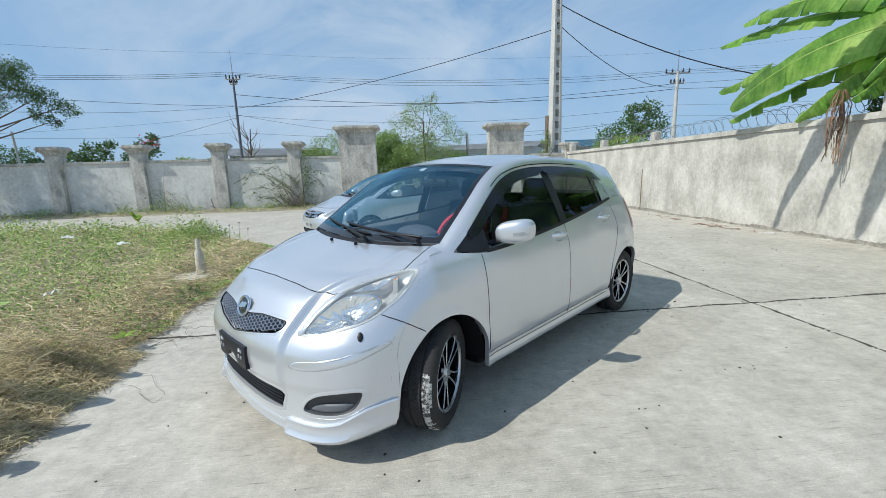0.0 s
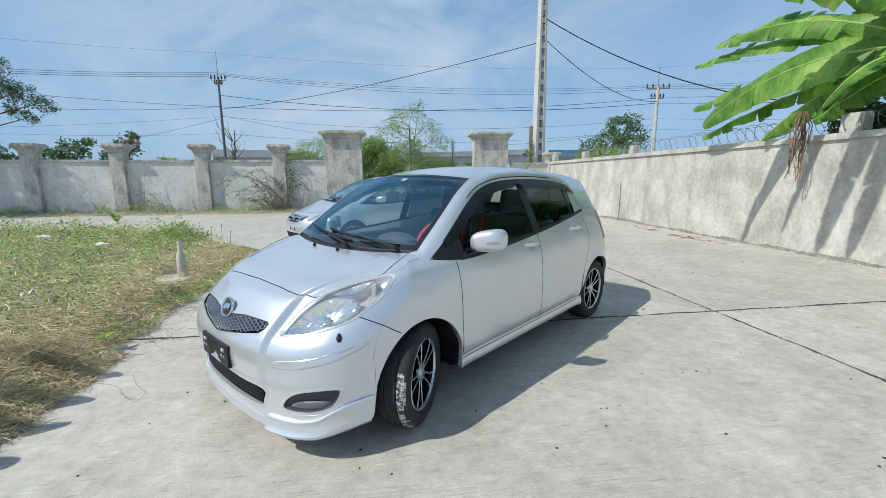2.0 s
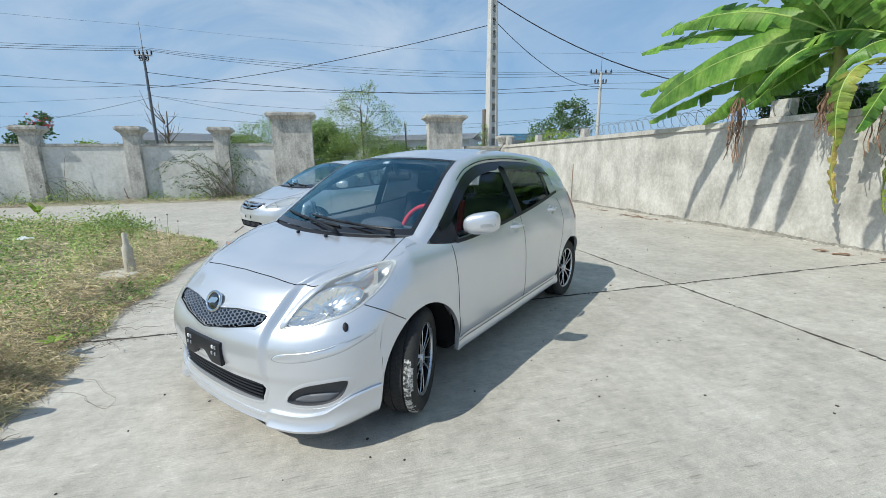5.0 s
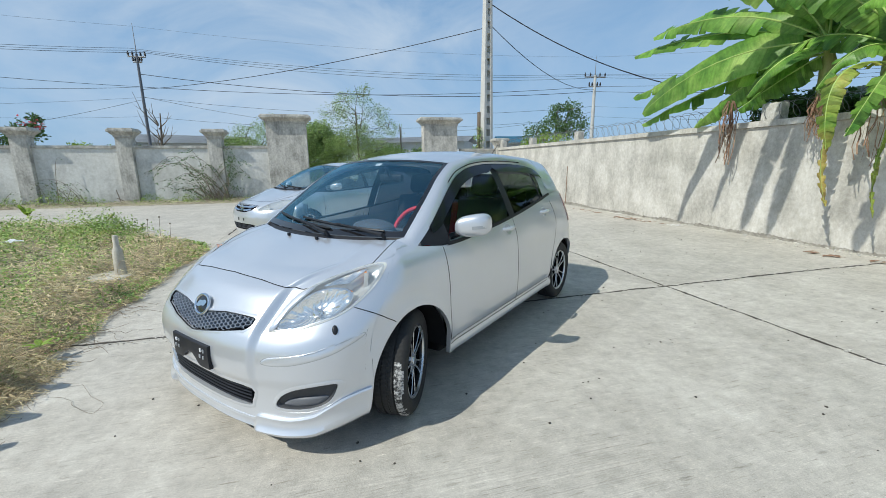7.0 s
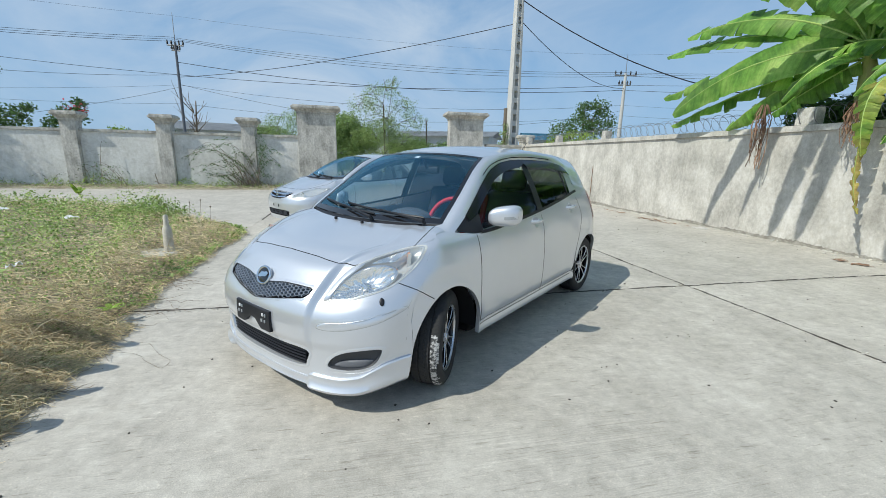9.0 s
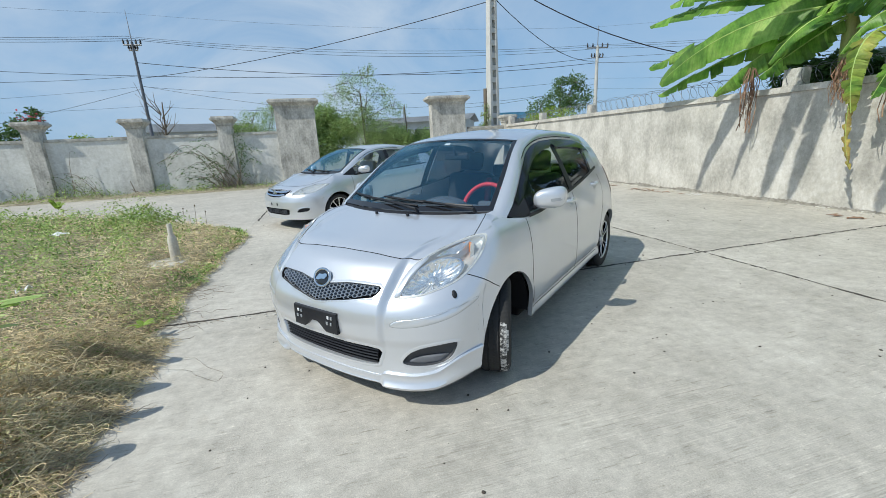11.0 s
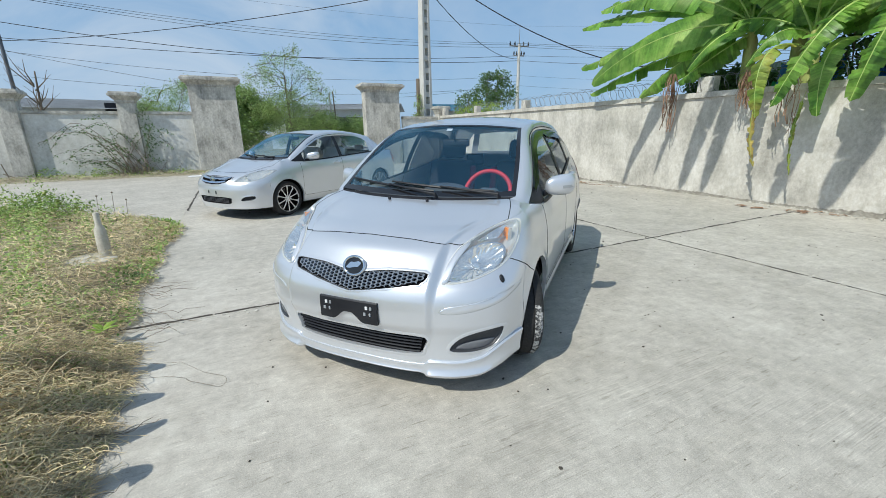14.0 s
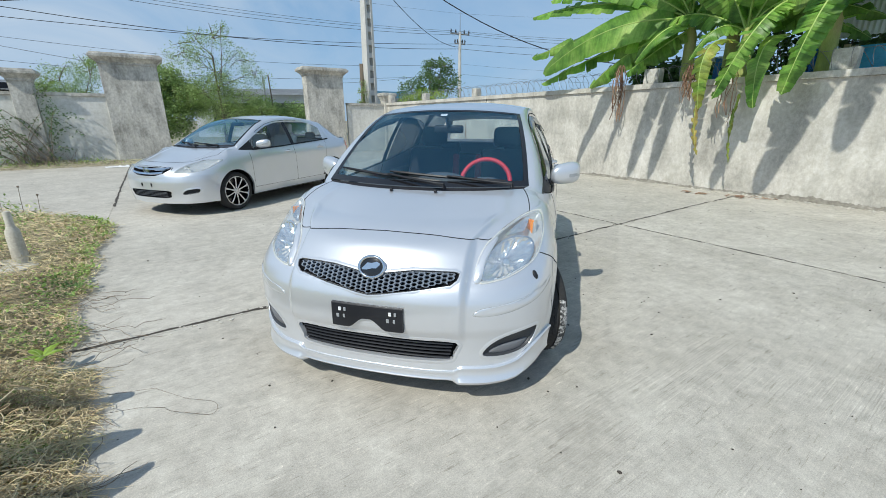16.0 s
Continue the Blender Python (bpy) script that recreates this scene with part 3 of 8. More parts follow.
class Car:
    """Surfaces of a car's shell: nose by level lines, sides by a width profile."""

    def __init__(self, spec):
        self.s = spec

    def shape(self, z):
        s = self.s
        return interp(z, s["wF"]), interp(z, s["p"]), interp(z, s["q"]), interp(z, s["L"]), interp(z, s["beak"])

    def front_y(self, x, z):
        w, p, q, L, b = self.shape(z)
        L += b * (1 - smooth01(*self.s["beak_x"], abs(x)))
        return -L * max(0.0, 1 - min(1, abs(x) / w) ** p) ** (1 / q)

    def nose(self, phi, z):
        w, p, q, L, b = self.shape(z)
        c, s = math.cos(radians(phi)), math.sin(radians(phi))
        x = w * max(0, c) ** (2 / p)
        L += b * (1 - smooth01(*self.s["beak_x"], x))
        return self.flare(Vector((x, -L * s ** (2 / q), z)))

    def width(self, y, z):
        s = self.s
        k = smooth01(0.0, 0.6, y)
        return (1 - k) * interp(z, s["wF"]) + k * interp(z, s["wS"])

    def flare(self, v):
        s = self.s
        if abs(v.x) > 0.6:
            for yc in (0, s["wb"]):
                r = math.hypot(v.y - yc, v.z - s["axle"]) - s["arch"]
                if r > -0.02:
                    v.x += 0.012 * math.exp(-(r / 0.045) ** 2) * (1 if v.x > 0 else -1)
        return v

    def side(self, y, z):
        return self.flare(Vector((self.width(y, z), y, z)))

    def tail(self, phi, z):
        w = interp(z, self.s["wS"])
        c, s = math.cos(radians(phi)), math.sin(radians(phi))
        return self.flare(Vector((w * max(0, c) ** 0.62, self.s["wb"] + interp(z, self.s["Lr"]) * s**0.5, z)))

    def at(self, col, z):
        kind, v = col
        return self.nose(v, z) if kind == "n" else self.side(v, z) if kind == "s" else self.tail(v, z)

    def top(self, col):
        kind, v = col
        return interp(v, self.s["hood_z"]) if kind == "n" else interp(v, self.s["belt"]) if kind == "s" else self.s["tail_z"]

    def bottom(self, col):
        s = self.s
        z = s.get("sill", s["base"]) if col[0] == "s" else s["base"]
        for yc in (0, s["wb"]):
            zz = s["axle"] + 0.1
            for _ in range(12):
                d = self.at(col, zz).y - yc
                if abs(d) >= s["arch"]:
                    zz = None
                    break
                zz = s["axle"] + math.sqrt(s["arch"] ** 2 - d * d)
            if zz:
                z = max(z, zz)
        return z

    def upper(self, y, z):
        """The side above the belt line, leaning in."""
        zb = interp(y, self.s["belt"])
        d = z - zb
        x = self.width(y, zb) - 0.40 * d - 0.27 * d * d
        over = (y - self.s["wb"]) / (self.s["Lr"][-1][1] + 0.05)
        if over > 0:
            x *= max(0.0, 1 - min(1, over) ** 3.0) ** 0.31
        return Vector((x, y, z))

    def front(self, x, z, out=0.0):
        y = self.front_y(x, z)
        e = 0.006
        n = Vector(((self.front_y(x + e, z) - self.front_y(x - e, z)) / (2 * e), -1, (self.front_y(x, z + e) - self.front_y(x, z - e)) / (2 * e)))
        if n.length > 6:
            n = Vector((math.copysign(1, x), -0.35, 0.2))
        return self.flare(Vector((x, y, z))) + n.normalized() * out


def mirrored(bm, flip):
    if flip:
        bmesh.ops.scale(bm, vec=(-1, 1, 1), verts=bm.verts)
        bmesh.ops.reverse_faces(bm, faces=bm.faces)
    return bm


def doubled(bm):
    """Adds the mirror image across x = 0 and closes the seam."""
    r = bmesh.ops.duplicate(bm, geom=bm.verts[:] + bm.edges[:] + bm.faces[:])
    vs = [g for g in r["geom"] if isinstance(g, bmesh.types.BMVert)]
    fs = [g for g in r["geom"] if isinstance(g, bmesh.types.BMFace)]
    bmesh.ops.scale(bm, vec=(-1, 1, 1), verts=vs)
    bmesh.ops.reverse_faces(bm, faces=fs)
    bmesh.ops.remove_doubles(bm, verts=bm.verts, dist=0.0015)
    return bm


def outward(bm, centre):
    """Turns the faces away from a point."""
    bm.normal_update()
    for f in bm.faces:
        if f.normal.dot(f.calc_center_median() - centre) < 0:
            f.normal_flip()
    return bm


MID = Vector((0, 1.1, 0.6))


def inside(poly, x, z):
    r, n = False, len(poly)
    for i in range(n):
        (xa, za), (xb, zb) = poly[i], poly[(i + 1) % n]
        if (za > z) != (zb > z) and x < (xb - xa) * (z - za) / (zb - za) + xa:
            r = not r
    return r


def rounded(poly, n=6):
    """A closed outline smoothed through its corners."""
    out, k = [], len(poly)
    for i in range(k):
        p0, p1, p2, p3 = (Vector(poly[(i + j) % k]) for j in (-1, 0, 1, 2))
        for j in range(n):
            t = j / n
            out.append(tuple(0.5 * (2 * p1 + (p2 - p0) * t + (2 * p0 - 5 * p1 + 4 * p2 - p3) * t * t + (3 * p1 - p0 - 3 * p2 + p3) * t**3)))
    return out


def toward(poly, k, c=None):
    c = Vector(c) if c else sum((Vector(p) for p in poly), Vector((0, 0))) / len(poly)
    return [tuple(c + (Vector(p) - c) * k) for p in poly]


def grown(poly, d):
    """An outline moved outwards by d."""
    out, k = [], len(poly)
    area = sum(poly[i][0] * poly[(i + 1) % k][1] - poly[(i + 1) % k][0] * poly[i][1] for i in range(k))
    for i in range(k):
        a, b = Vector(poly[i - 1]), Vector(poly[(i + 1) % k])
        t = (b - a).normalized()
        nrm = Vector((t.y, -t.x)) * (1 if area > 0 else -1)
        out.append(tuple(Vector(poly[i]) + nrm * d))
    return out


def band(car, outlines):
    """A strip between outlines of the same count laid over the nose: (outline, out) pairs."""
    bm = bmesh.new()
    grid(bm, [[car.front(x, z, o) for x, z in poly] for poly, o in outlines], closed=True)
    return bm


def patch(car, poly, offsets, c=None):
    """Rings of an outline shrunk towards its middle, laid on the nose at the given heights over it: (shrink, out) pairs."""
    bm = bmesh.new()
    vs = grid(bm, [[car.front(x, z, o) for x, z in toward(poly, k, c)] for k, o in offsets], closed=True)
    if offsets[-1][0] < 0.2:
        bm.faces.new(vs[-1])
    return bm


def strip(pts, normals, width, out):
    """A thin ribbon along points on a surface."""
    bm = bmesh.new()
    rows = []
    for i, p in enumerate(pts):
        t = (pts[min(i + 1, len(pts) - 1)] - pts[max(i - 1, 0)]).normalized()
        s = t.cross(normals[i]).normalized() * width / 2
        b = p + normals[i] * out
        rows.append([b - s - normals[i] * 0.004, b - s, b + s, b + s - normals[i] * 0.004])
    grid(bm, rows)
    return bm


def wheel(parent, x, y, z, steer, spokes, wide, radius=0.298, paired=False, sun_scuff=0.0, rim=0.208):
    hub = new("wheel")
    hub.parent = parent
    hub.matrix_basis = pose(x, y, z, 0, 0, steer + (180 if x < 0 else 0))
    R, hw = radius, 0.094
    # tyre
    prof = [(rim - 0.012, hw - 0.030), (rim, hw - 0.012), (rim + 0.012, hw - 0.004), (rim + 0.035, hw + 0.004), (R - 0.035, hw + 0.002), (R - 0.016, hw - 0.008), (R - 0.006, hw - 0.020)]
    tread = [(R - 0.001, hw - 0.030), (R, 0.038), (R - 0.008, 0.036), (R - 0.008, 0.029), (R, 0.027), (R, 0.005), (R - 0.008, 0.004), (R - 0.008, -0.004), (R, -0.005)]
    prof += tread + [(r, -h) for r, h in tread[::-1]] + [(r, -h) for r, h in prof[::-1]]
    bm = bmesh.new()
    n = 216
    vs = lathe(bm, prof, n, "x")
    for i, (r, h) in enumerate(prof):
        if r > R - 0.012 and abs(h) < 0.09:
            for k in range(0, n, 3):
                v = vs[i][(k + i // 2) % n].co
                f = 1 - 0.005 / R
                v.y, v.z = v.y * f, v.z * f
    outward(bm, Vector((0, 0, 0)))
    # scuffs and painted sunlight on the shoulder, only below the arch's shade
    for f in bm.faces:
        c = f.calc_center_median()
        an = math.atan2(c.z, c.y)
        if sun_scuff and hw - 0.054 - 0.014 * noise.noise(Vector((an * 2.0, 1.0, 0))) < c.x < hw - 0.014 - 0.010 * noise.noise(Vector((an * 5.0, 3.0, 0))) and math.hypot(c.y, c.z) > R - 0.020 and c.z < 0.10 + 0.05 * noise.noise(Vector((c.x * 90.0, 1.0, 2.0))):
            f.material_index = 1
    part("tyre", bm, [M_TYRE, M_SUNLIT_SCUFF], hub, "black tyre with grooved tread, pale shoulder with scuffs and sunlight in its colour", 40)
    # rim barrel and lip
    bm = bmesh.new()
    lathe(bm, [(rim, hw - 0.014), (rim - 0.004, hw - 0.008), (rim - 0.012, hw - 0.010), (rim - 0.016, hw - 0.020)], 64, "x")
    part("rim", bm, M_ALLOY, hub, "bright machined rim edge", 40)
    bm = bmesh.new()
    lathe(bm, [(rim - 0.015, hw - 0.018), (rim - 0.022, hw - 0.060), (rim - 0.03, -hw + 0.03), (0.05, -hw + 0.03), (0.0, -hw + 0.03)], 48, "x")
    part("barrel", bm, M_GLOSSBLACK, hub, "black dished barrel", 40)
    bm = bmesh.new()
    lathe(bm, [(0.135, 0.0), (0.135, 0.006), (0.05, 0.008)], 40, "x")
    part("brake_disc", bm, M_UNDER, hub, "", 40)
    # spokes, single or in pairs that open towards the rim
    lay = [(2 * math.pi * k / spokes, 0.0) for k in range(spokes)] if not paired else [(2 * math.pi * k / spokes + 0.3, sg) for k in range(spokes) for sg in (-1, 1)]
    for a, sg in lay:
        rot = Matrix.Rotation(a, 4, "X")
        bm = bmesh.new()
        secs = ((0.030, 0.016 * wide, hw - 0.030, 0.012), (0.07, 0.012 * wide, hw - 0.024, 0.017), (0.13, 0.011 * wide, hw - 0.018, 0.027), (0.178, 0.013 * wide, hw - 0.016, 0.040), (rim - 0.013, 0.018 * wide, hw - 0.020, 0.050))
        rows = []
        for r, ww, h, off in secs:
            c = sg * off
            rows.append([rot @ Vector((h - 0.034, c - ww * 1.25, r)), rot @ Vector((h - 0.003, c - ww, r)), rot @ Vector((h, c - ww * 0.8, r)), rot @ Vector((h, c + ww * 0.8, r)), rot @ Vector((h - 0.003, c + ww, r)), rot @ Vector((h - 0.034, c + ww * 1.25, r))])
        grid(bm, rows)
        for j, f in enumerate(bm.faces):
            f.material_index = 1 if j % 5 in (0, 4) else 0
        outward(bm, Vector((-0.2, 0, 0)))
        part("spoke", bm, [M_ALLOY, M_GLOSSBLACK], hub, "machined spoke with black flanks")
    bm = bmesh.new()
    lathe(bm, [(0.052, hw - 0.045), (0.048, hw - 0.028), (0.030, hw - 0.024), (0.027, hw - 0.018), (0.0, hw - 0.016)], 32, "x")
    part("centre_cap", bm, M_ALLOY, hub, "small round centre cap", 40)
    for k in range(5):
        a = 2 * math.pi * (k + 0.5) / 5
        bm = bmesh.new()
        lathe(bm, [(0.008, hw - 0.035), (0.008, hw - 0.022), (0.004, hw - 0.019), (0.0, hw - 0.019)], 6, "x", Matrix.Translation((0, 0.040 * math.cos(a), 0.040 * math.sin(a))))
        part("wheel_nut", bm, M_STEEL, hub)
    return hub


def shell(car, thing_, hole_polys, rows_front=72):
    """Bumper, fenders, doors, sills and rear quarters from the shell's surface."""
    s = car.s
    wb, R = s["wb"], s["arch"]
    d0, d1, d2 = s["door"]

    def panel(name, cols, f0, f1, rows, both=False, holes=(), label="", top=None):
        bms = []
        for flip in ((False,) if both else (False, True)):
            bm = bmesh.new()
            rws = []
            for k in range(rows + 1):
                row = []
                for c in cols:
                    zb, zt = car.bottom(c), car.top(c)
                    lo = zb if f0 == 0 else max(zb, f0) if f0 > 0.05 else zb
                    hi = zt if f1 == 1 else f1
                    row.append(car.at(c, lo + (max(hi, lo) - lo) * k / rows))
                rws.append(row)
            # rolled edge along the bottom
            rws.insert(0, [Vector((p.x - math.copysign(0.03, p.x) if p.x > 0.5 else p.x, p.y + (0.0 if p.x > 0.5 else 0.03), p.z + 0.002)) for p in rws[0]])
            grid(bm, rws)
            bmesh.ops.remove_doubles(bm, verts=bm.verts, dist=0.0004)
            if holes:
                dead = [f for f in bm.faces if f.calc_center_median().y < 0.1 and any(inside(h, f.calc_center_median().x, f.calc_center_median().z) for h in holes)]
                bmesh.ops.delete(bm, geom=dead, context="FACES")
            if both:
                doubled(bm)
            outward(bm, MID)
            bms.append(part(name, mirrored(bm, flip), M_PAINT, thing_, label, 38))
        return bms

    # nose columns; the bumper ends at the wheel arch
    phi_a = next(f / 4 for f in range(4, 200) if abs(car.nose(f / 4, 0.42).y) > R + 0.03)
    cols = [("n", 90 - (90 - phi_a) * i / 120) for i in range(121)]
    panel("front_bumper", cols, 0, 1, rows_front, True, hole_polys, "silver painted bumper with nose panel")
    cols = [("n", phi_a * (1 - i / 26)) for i in range(26)] + [("s", d0 * i / 22) for i in range(23)]
    panel("fender", cols, 0, 1, 26)
    panel("front_door", [("s", d0 + (d1 - d0) * i / 24) for i in range(25)], 0.315, 1, 20)
    ys = [d1 + (d2 - d1) * i / 14 for i in range(15)] + [d2 + (wb - R * 0.2 - d2) * i / 10 for i in range(1, 11)]
    panel("rear_door", [("s", y) for y in ys], 0.315, 1, 20)
    panel("sill", [("s", d0 + (wb - R - d0) * i / 20) for i in range(21)], 0, 0.311, 4)
    cols = [("s", wb - R * 0.2 + R * 0.2 * i / 5) for i in range(6)] + [("t", 90 * i / 40) for i in range(1, 41)]
    panel("rear_quarter", cols, 0, 1, 24)


def seam(car, thing_, cols_z, width=0.0042, both=True):
    """A panel gap along (column, height) pairs."""
    pts = [car.at(c, z) for c, z in cols_z]
    nrm = []
    for c, z in cols_z:
        p = car.at(c, z)
        dz = car.at(c, z + 0.01) - p
        c2 = (c[0], c[1] + (-0.5 if c[0] != "s" else 0.01))
        da = car.at(c2, z) - p
        n = da.cross(dz).normalized()
        if n.dot(p - MID) < 0:
            n = -n
        nrm.append(n)
    for flip in (False, True) if both else (False,):
        part("panel_gap", mirrored(strip(pts, nrm, width, 0.0009), flip), M_SEAM, thing_)


def build_upper(car, thing_, tint=M_TINT, visors=True, front_pane=M_SIDE):
    """Hood, screen, roof, pillars, side panes."""
    s = car.s
    # hood: rows from the front cut back to the cowl
    pc = s["hood_phi"]
    edge = []
    n = 30
    for i in range(n + 1):
        t = i / n
        if t < 0.75:
            f = pc * (1 - t / 0.75)
            edge.append(car.nose(f, interp(f, s["hood_z"])))
        else:
            y = s["hood_end"] * (t - 0.75) / 0.25
            edge.append(car.side(y, interp(y, s["belt"])) + Vector((0, 0, 0.004)))
    wing = [v.copy() for v in edge]
    i0 = int(n * 0.36)
    back = wing[n] + Vector((-0.085, 0.0, 0.022))
    for i in range(i0, n + 1):
        f = (i - i0) / (n - i0)
        edge[i] = wing[i0] + (back - wing[i0]) * f + Vector((0.008, 0, 0.010)) * math.sin(math.pi * f)
    for flip in (False, True):
        # the fender's shoulder between its side and the bonnet
        bm = bmesh.new()
        grid(bm, [[wing[i] + Vector((0.003, 0, -0.016))] + [wing[i] + (edge[i] - wing[i]) * j / 4 + Vector((0, 0, 0.05 * (wing[i] - edge[i]).length * math.sin(math.pi * j / 4))) for j in range(5)] for i in range(i0, n + 1)])
        outward(bm, MID)
        part("fender_shoulder", mirrored(bm, flip), M_PAINT, thing_, "", 60)
    rows = []
    m = 44
    for i in range(n + 1):
        t = i / n
        E = edge[i]
        yc = interp(t, [(a, b) for a, b, c in s["hood_c"]])
        zc = interp(t, [(a, c) for a, b, c in s["hood_c"]])
        row = []
        for j in range(m + 1):
            u = j / m
            if i == 0:
                f = 90 - (90 - pc) * u**0.8
                p = car.nose(f, interp(f, s["hood_z"]))
            else:
                k = min(1, t * 4)
                f = 90 - (90 - pc) * u**0.8
                p0 = car.nose(f, interp(f, s["hood_z"]))
                g = ((1 - k) * (p0.y - rows[0][0].y) / (edge[0].y - rows[0][0].y) + k * u**2.0)
                h = ((1 - k) * (p0.z - rows[0][0].z) / (edge[0].z - rows[0][0].z) + k * u**2.6)
                xx = ((1 - k) * p0.x / edge[0].x + k * u)
                crease = 0.011 * math.exp(-((u - 0.80) / 0.045) ** 2) * (1 - 0.8 * t) * smooth01(0, 0.12, t)
                p = Vector((E.x * xx, yc + (E.y - yc) * g, zc + (E.z - zc) * h + crease))
            row.append(p)
        rows.append(row)
    bm = bmesh.new()
    grid(bm, rows)
    doubled(bm)
    outward(bm, MID)
    part("hood", bm, M_PAINT, thing_, "smooth silver bonnet", 40)
    up = Vector((0, -0.4, 1)).normalized()
    part("panel_gap", strip([Vector((-p.x, p.y, p.z)) for p in rows[0][::-1]] + rows[0][1:], [Vector((0, -0.6, 0.8))] * (2 * m + 1), 0.0048, 0.0012), M_SEAM, thing_)
    for flip in (False, True):
        part("panel_gap", mirrored(strip(edge, [Vector((0.45, -0.2, 0.87))] * (n + 1), 0.0042, 0.0012), flip), M_SEAM, thing_)
    hood_back = rows[-1]
    # windscreen
    sc = s["screen"]

    def glass_at(u, t):
        ex, ey, ez = (interp(t, [(r[0], r[k]) for r in sc]) for k in (1, 2, 3))
        w = 1 - u * u
        return Vector((u * ex, ey - (s["screen_bow"][0] * (1 - t) + s["screen_bow"][1] * t) * w, ez + (s["screen_rise"][0] * (1 - t) + s["screen_rise"][1] * t) * w + 0.012 * math.sin(math.pi * t)))

    bm = bmesh.new()
    grid(bm, [[glass_at(-1 + 2 * j / 24, i / 16) for j in range(25)] for i in range(17)])
    outward(bm, MID)
    part("windscreen", bm, M_SCREEN, thing_, "clear curved windscreen", 60)
    # black frit round the pane
    for a, b in (((-1, 0.0), (1, 0.0)), ((-1, 1.0), (1, 1.0))):
        t0, t1 = (0.0, 0.05) if a[1] == 0 else (0.965, 1.0)
        bm = bmesh.new()
        grid(bm, [[glass_at(-1 + 2 * j / 24, t) + Vector((0, -0.0015, 0.0015)) for j in range(25)] for t in (t0, t1)])
        part("screen_border", bm, M_GLOSSBLACK, thing_)
    for flip in (False, True):
        bm = bmesh.new()
        grid(bm, [[glass_at(u, i / 16) + Vector((0, -0.0015, 0.0015)) for u in (0.955, 1.0)] for i in range(17)])
        part("screen_border", mirrored(bm, flip), M_GLOSSBLACK, thing_)
    # cowl between hood and screen
    bm = bmesh.new()
    a = [Vector((min(p.x, 0.655) if p.x < 0.655 else 0.655, p.y + 0.004, p.z - 0.012)) for p in hood_back]
    b = [glass_at(j / m, 0.0) + Vector((0, 0.004, -0.006)) for j in range(m + 1)]
    grid(bm, [a, [(p + q) / 2 + Vector((0, 0, -0.008)) for p, q in zip(a, b)], b])
    doubled(bm)
    part("cowl", bm, M_BLACK, thing_, "black plastic cowl panel")
    # roof
    re = s["roof_end"]
    y0 = sc[-1][2]
    bm = bmesh.new()
    rows = []
    for i in range(25):
        t = i / 24
        row = []
        for j in range(21):
            u = -1 + j / 10
            ys = y0 - s["screen_bow"][1] * (1 - u * u)
            y = ys + (re - ys) * t
            row.append(Vector((u * interp(y if y > y0 else y0, s["roof_x"]), y, interp(max(y, y0), s["roof_z"]) + (s["screen_rise"][1] + (s["roof_rise"] - s["screen_rise"][1]) * smooth01(0, 0.25, t)) * (1 - abs(u) ** 2.3))))
        rows.append(row)
    grid(bm, rows)
    outward(bm, MID)
    part("roof", bm, M_PAINT, thing_, "silver roof panel", 50)
    # pillar and rail strips, from the pane's top edge to the screen and roof edge
    for flip in (False, True):
        bm = bmesh.new()
        rows = []
        N = 60
        yend = s["win"][3]
        foot0, foot1 = hood_back[-1], glass_at(1, 0)
        y_a = s["wtop"][0][0]
        for k in range(7):
            a_ = car.side(s["hood_end"] + (y_a - s["hood_end"]) * k / 6, interp(s["hood_end"] + (y_a - s["hood_end"]) * k / 6, s["belt"]))
            o = foot0 + (foot1 - foot0) * (k / 6)
            c_ = 0.011 * k / 6
            rows.append([a_, a_ * 0.7 + o * 0.3 + Vector((c_ * 0.8, 0, c_ * 0.5)), (a_ + o) / 2 + Vector((c_, 0, c_)), a_ * 0.25 + o * 0.75 + Vector((c_ * 0.7, 0, c_ * 0.9)), o])
        for i in range(N + 1):
            t = i / N
            y = y_a + 0.004 + (re - y_a - 0.004) * t
            yi = min(max(y, s["wtop"][0][0]), yend)
            zi = interp(yi, s["wtop"])
            inner = car.upper(yi, zi)
            if y < y0:
                k = (y - sc[0][2]) / (y0 - sc[0][2])
                k = min(1, max(0, k))
                o = glass_at(1, next(q / 200 for q in range(201) if glass_at(1, q / 200).y >= sc[0][2] + k * (y0 - sc[0][2]) - 1e-6 or q == 200))
            else:
                o = Vector((interp(y, s["roof_x"]), y, interp(y, s["roof_z"])))
            if y > yend:
                inner = car.upper(y, max(interp(y, s["belt"]), zi - (y - yend) * 0.0))
            bend = (inner + o) / 2 + Vector((0.012, -0.004, 0.012))
            rows.append([inner, inner * 0.7 + o * 0.3 + Vector((0.010, 0, 0.006)), bend, inner * 0.25 + o * 0.75 + Vector((0.008, 0, 0.011)), o])
        grid(bm, rows)
        outward(bm, MID)
        part("side_rail", mirrored(bm, flip), M_PAINT, thing_, "silver pillar and roof rail", 60)
        line = [r_[1] for r_ in rows[18:48]]
        part("panel_gap", mirrored(strip(line, [Vector((0.85, -0.1, 0.5)).normalized()] * len(line), 0.006, 0.0025), flip), M_SEAM, thing_)
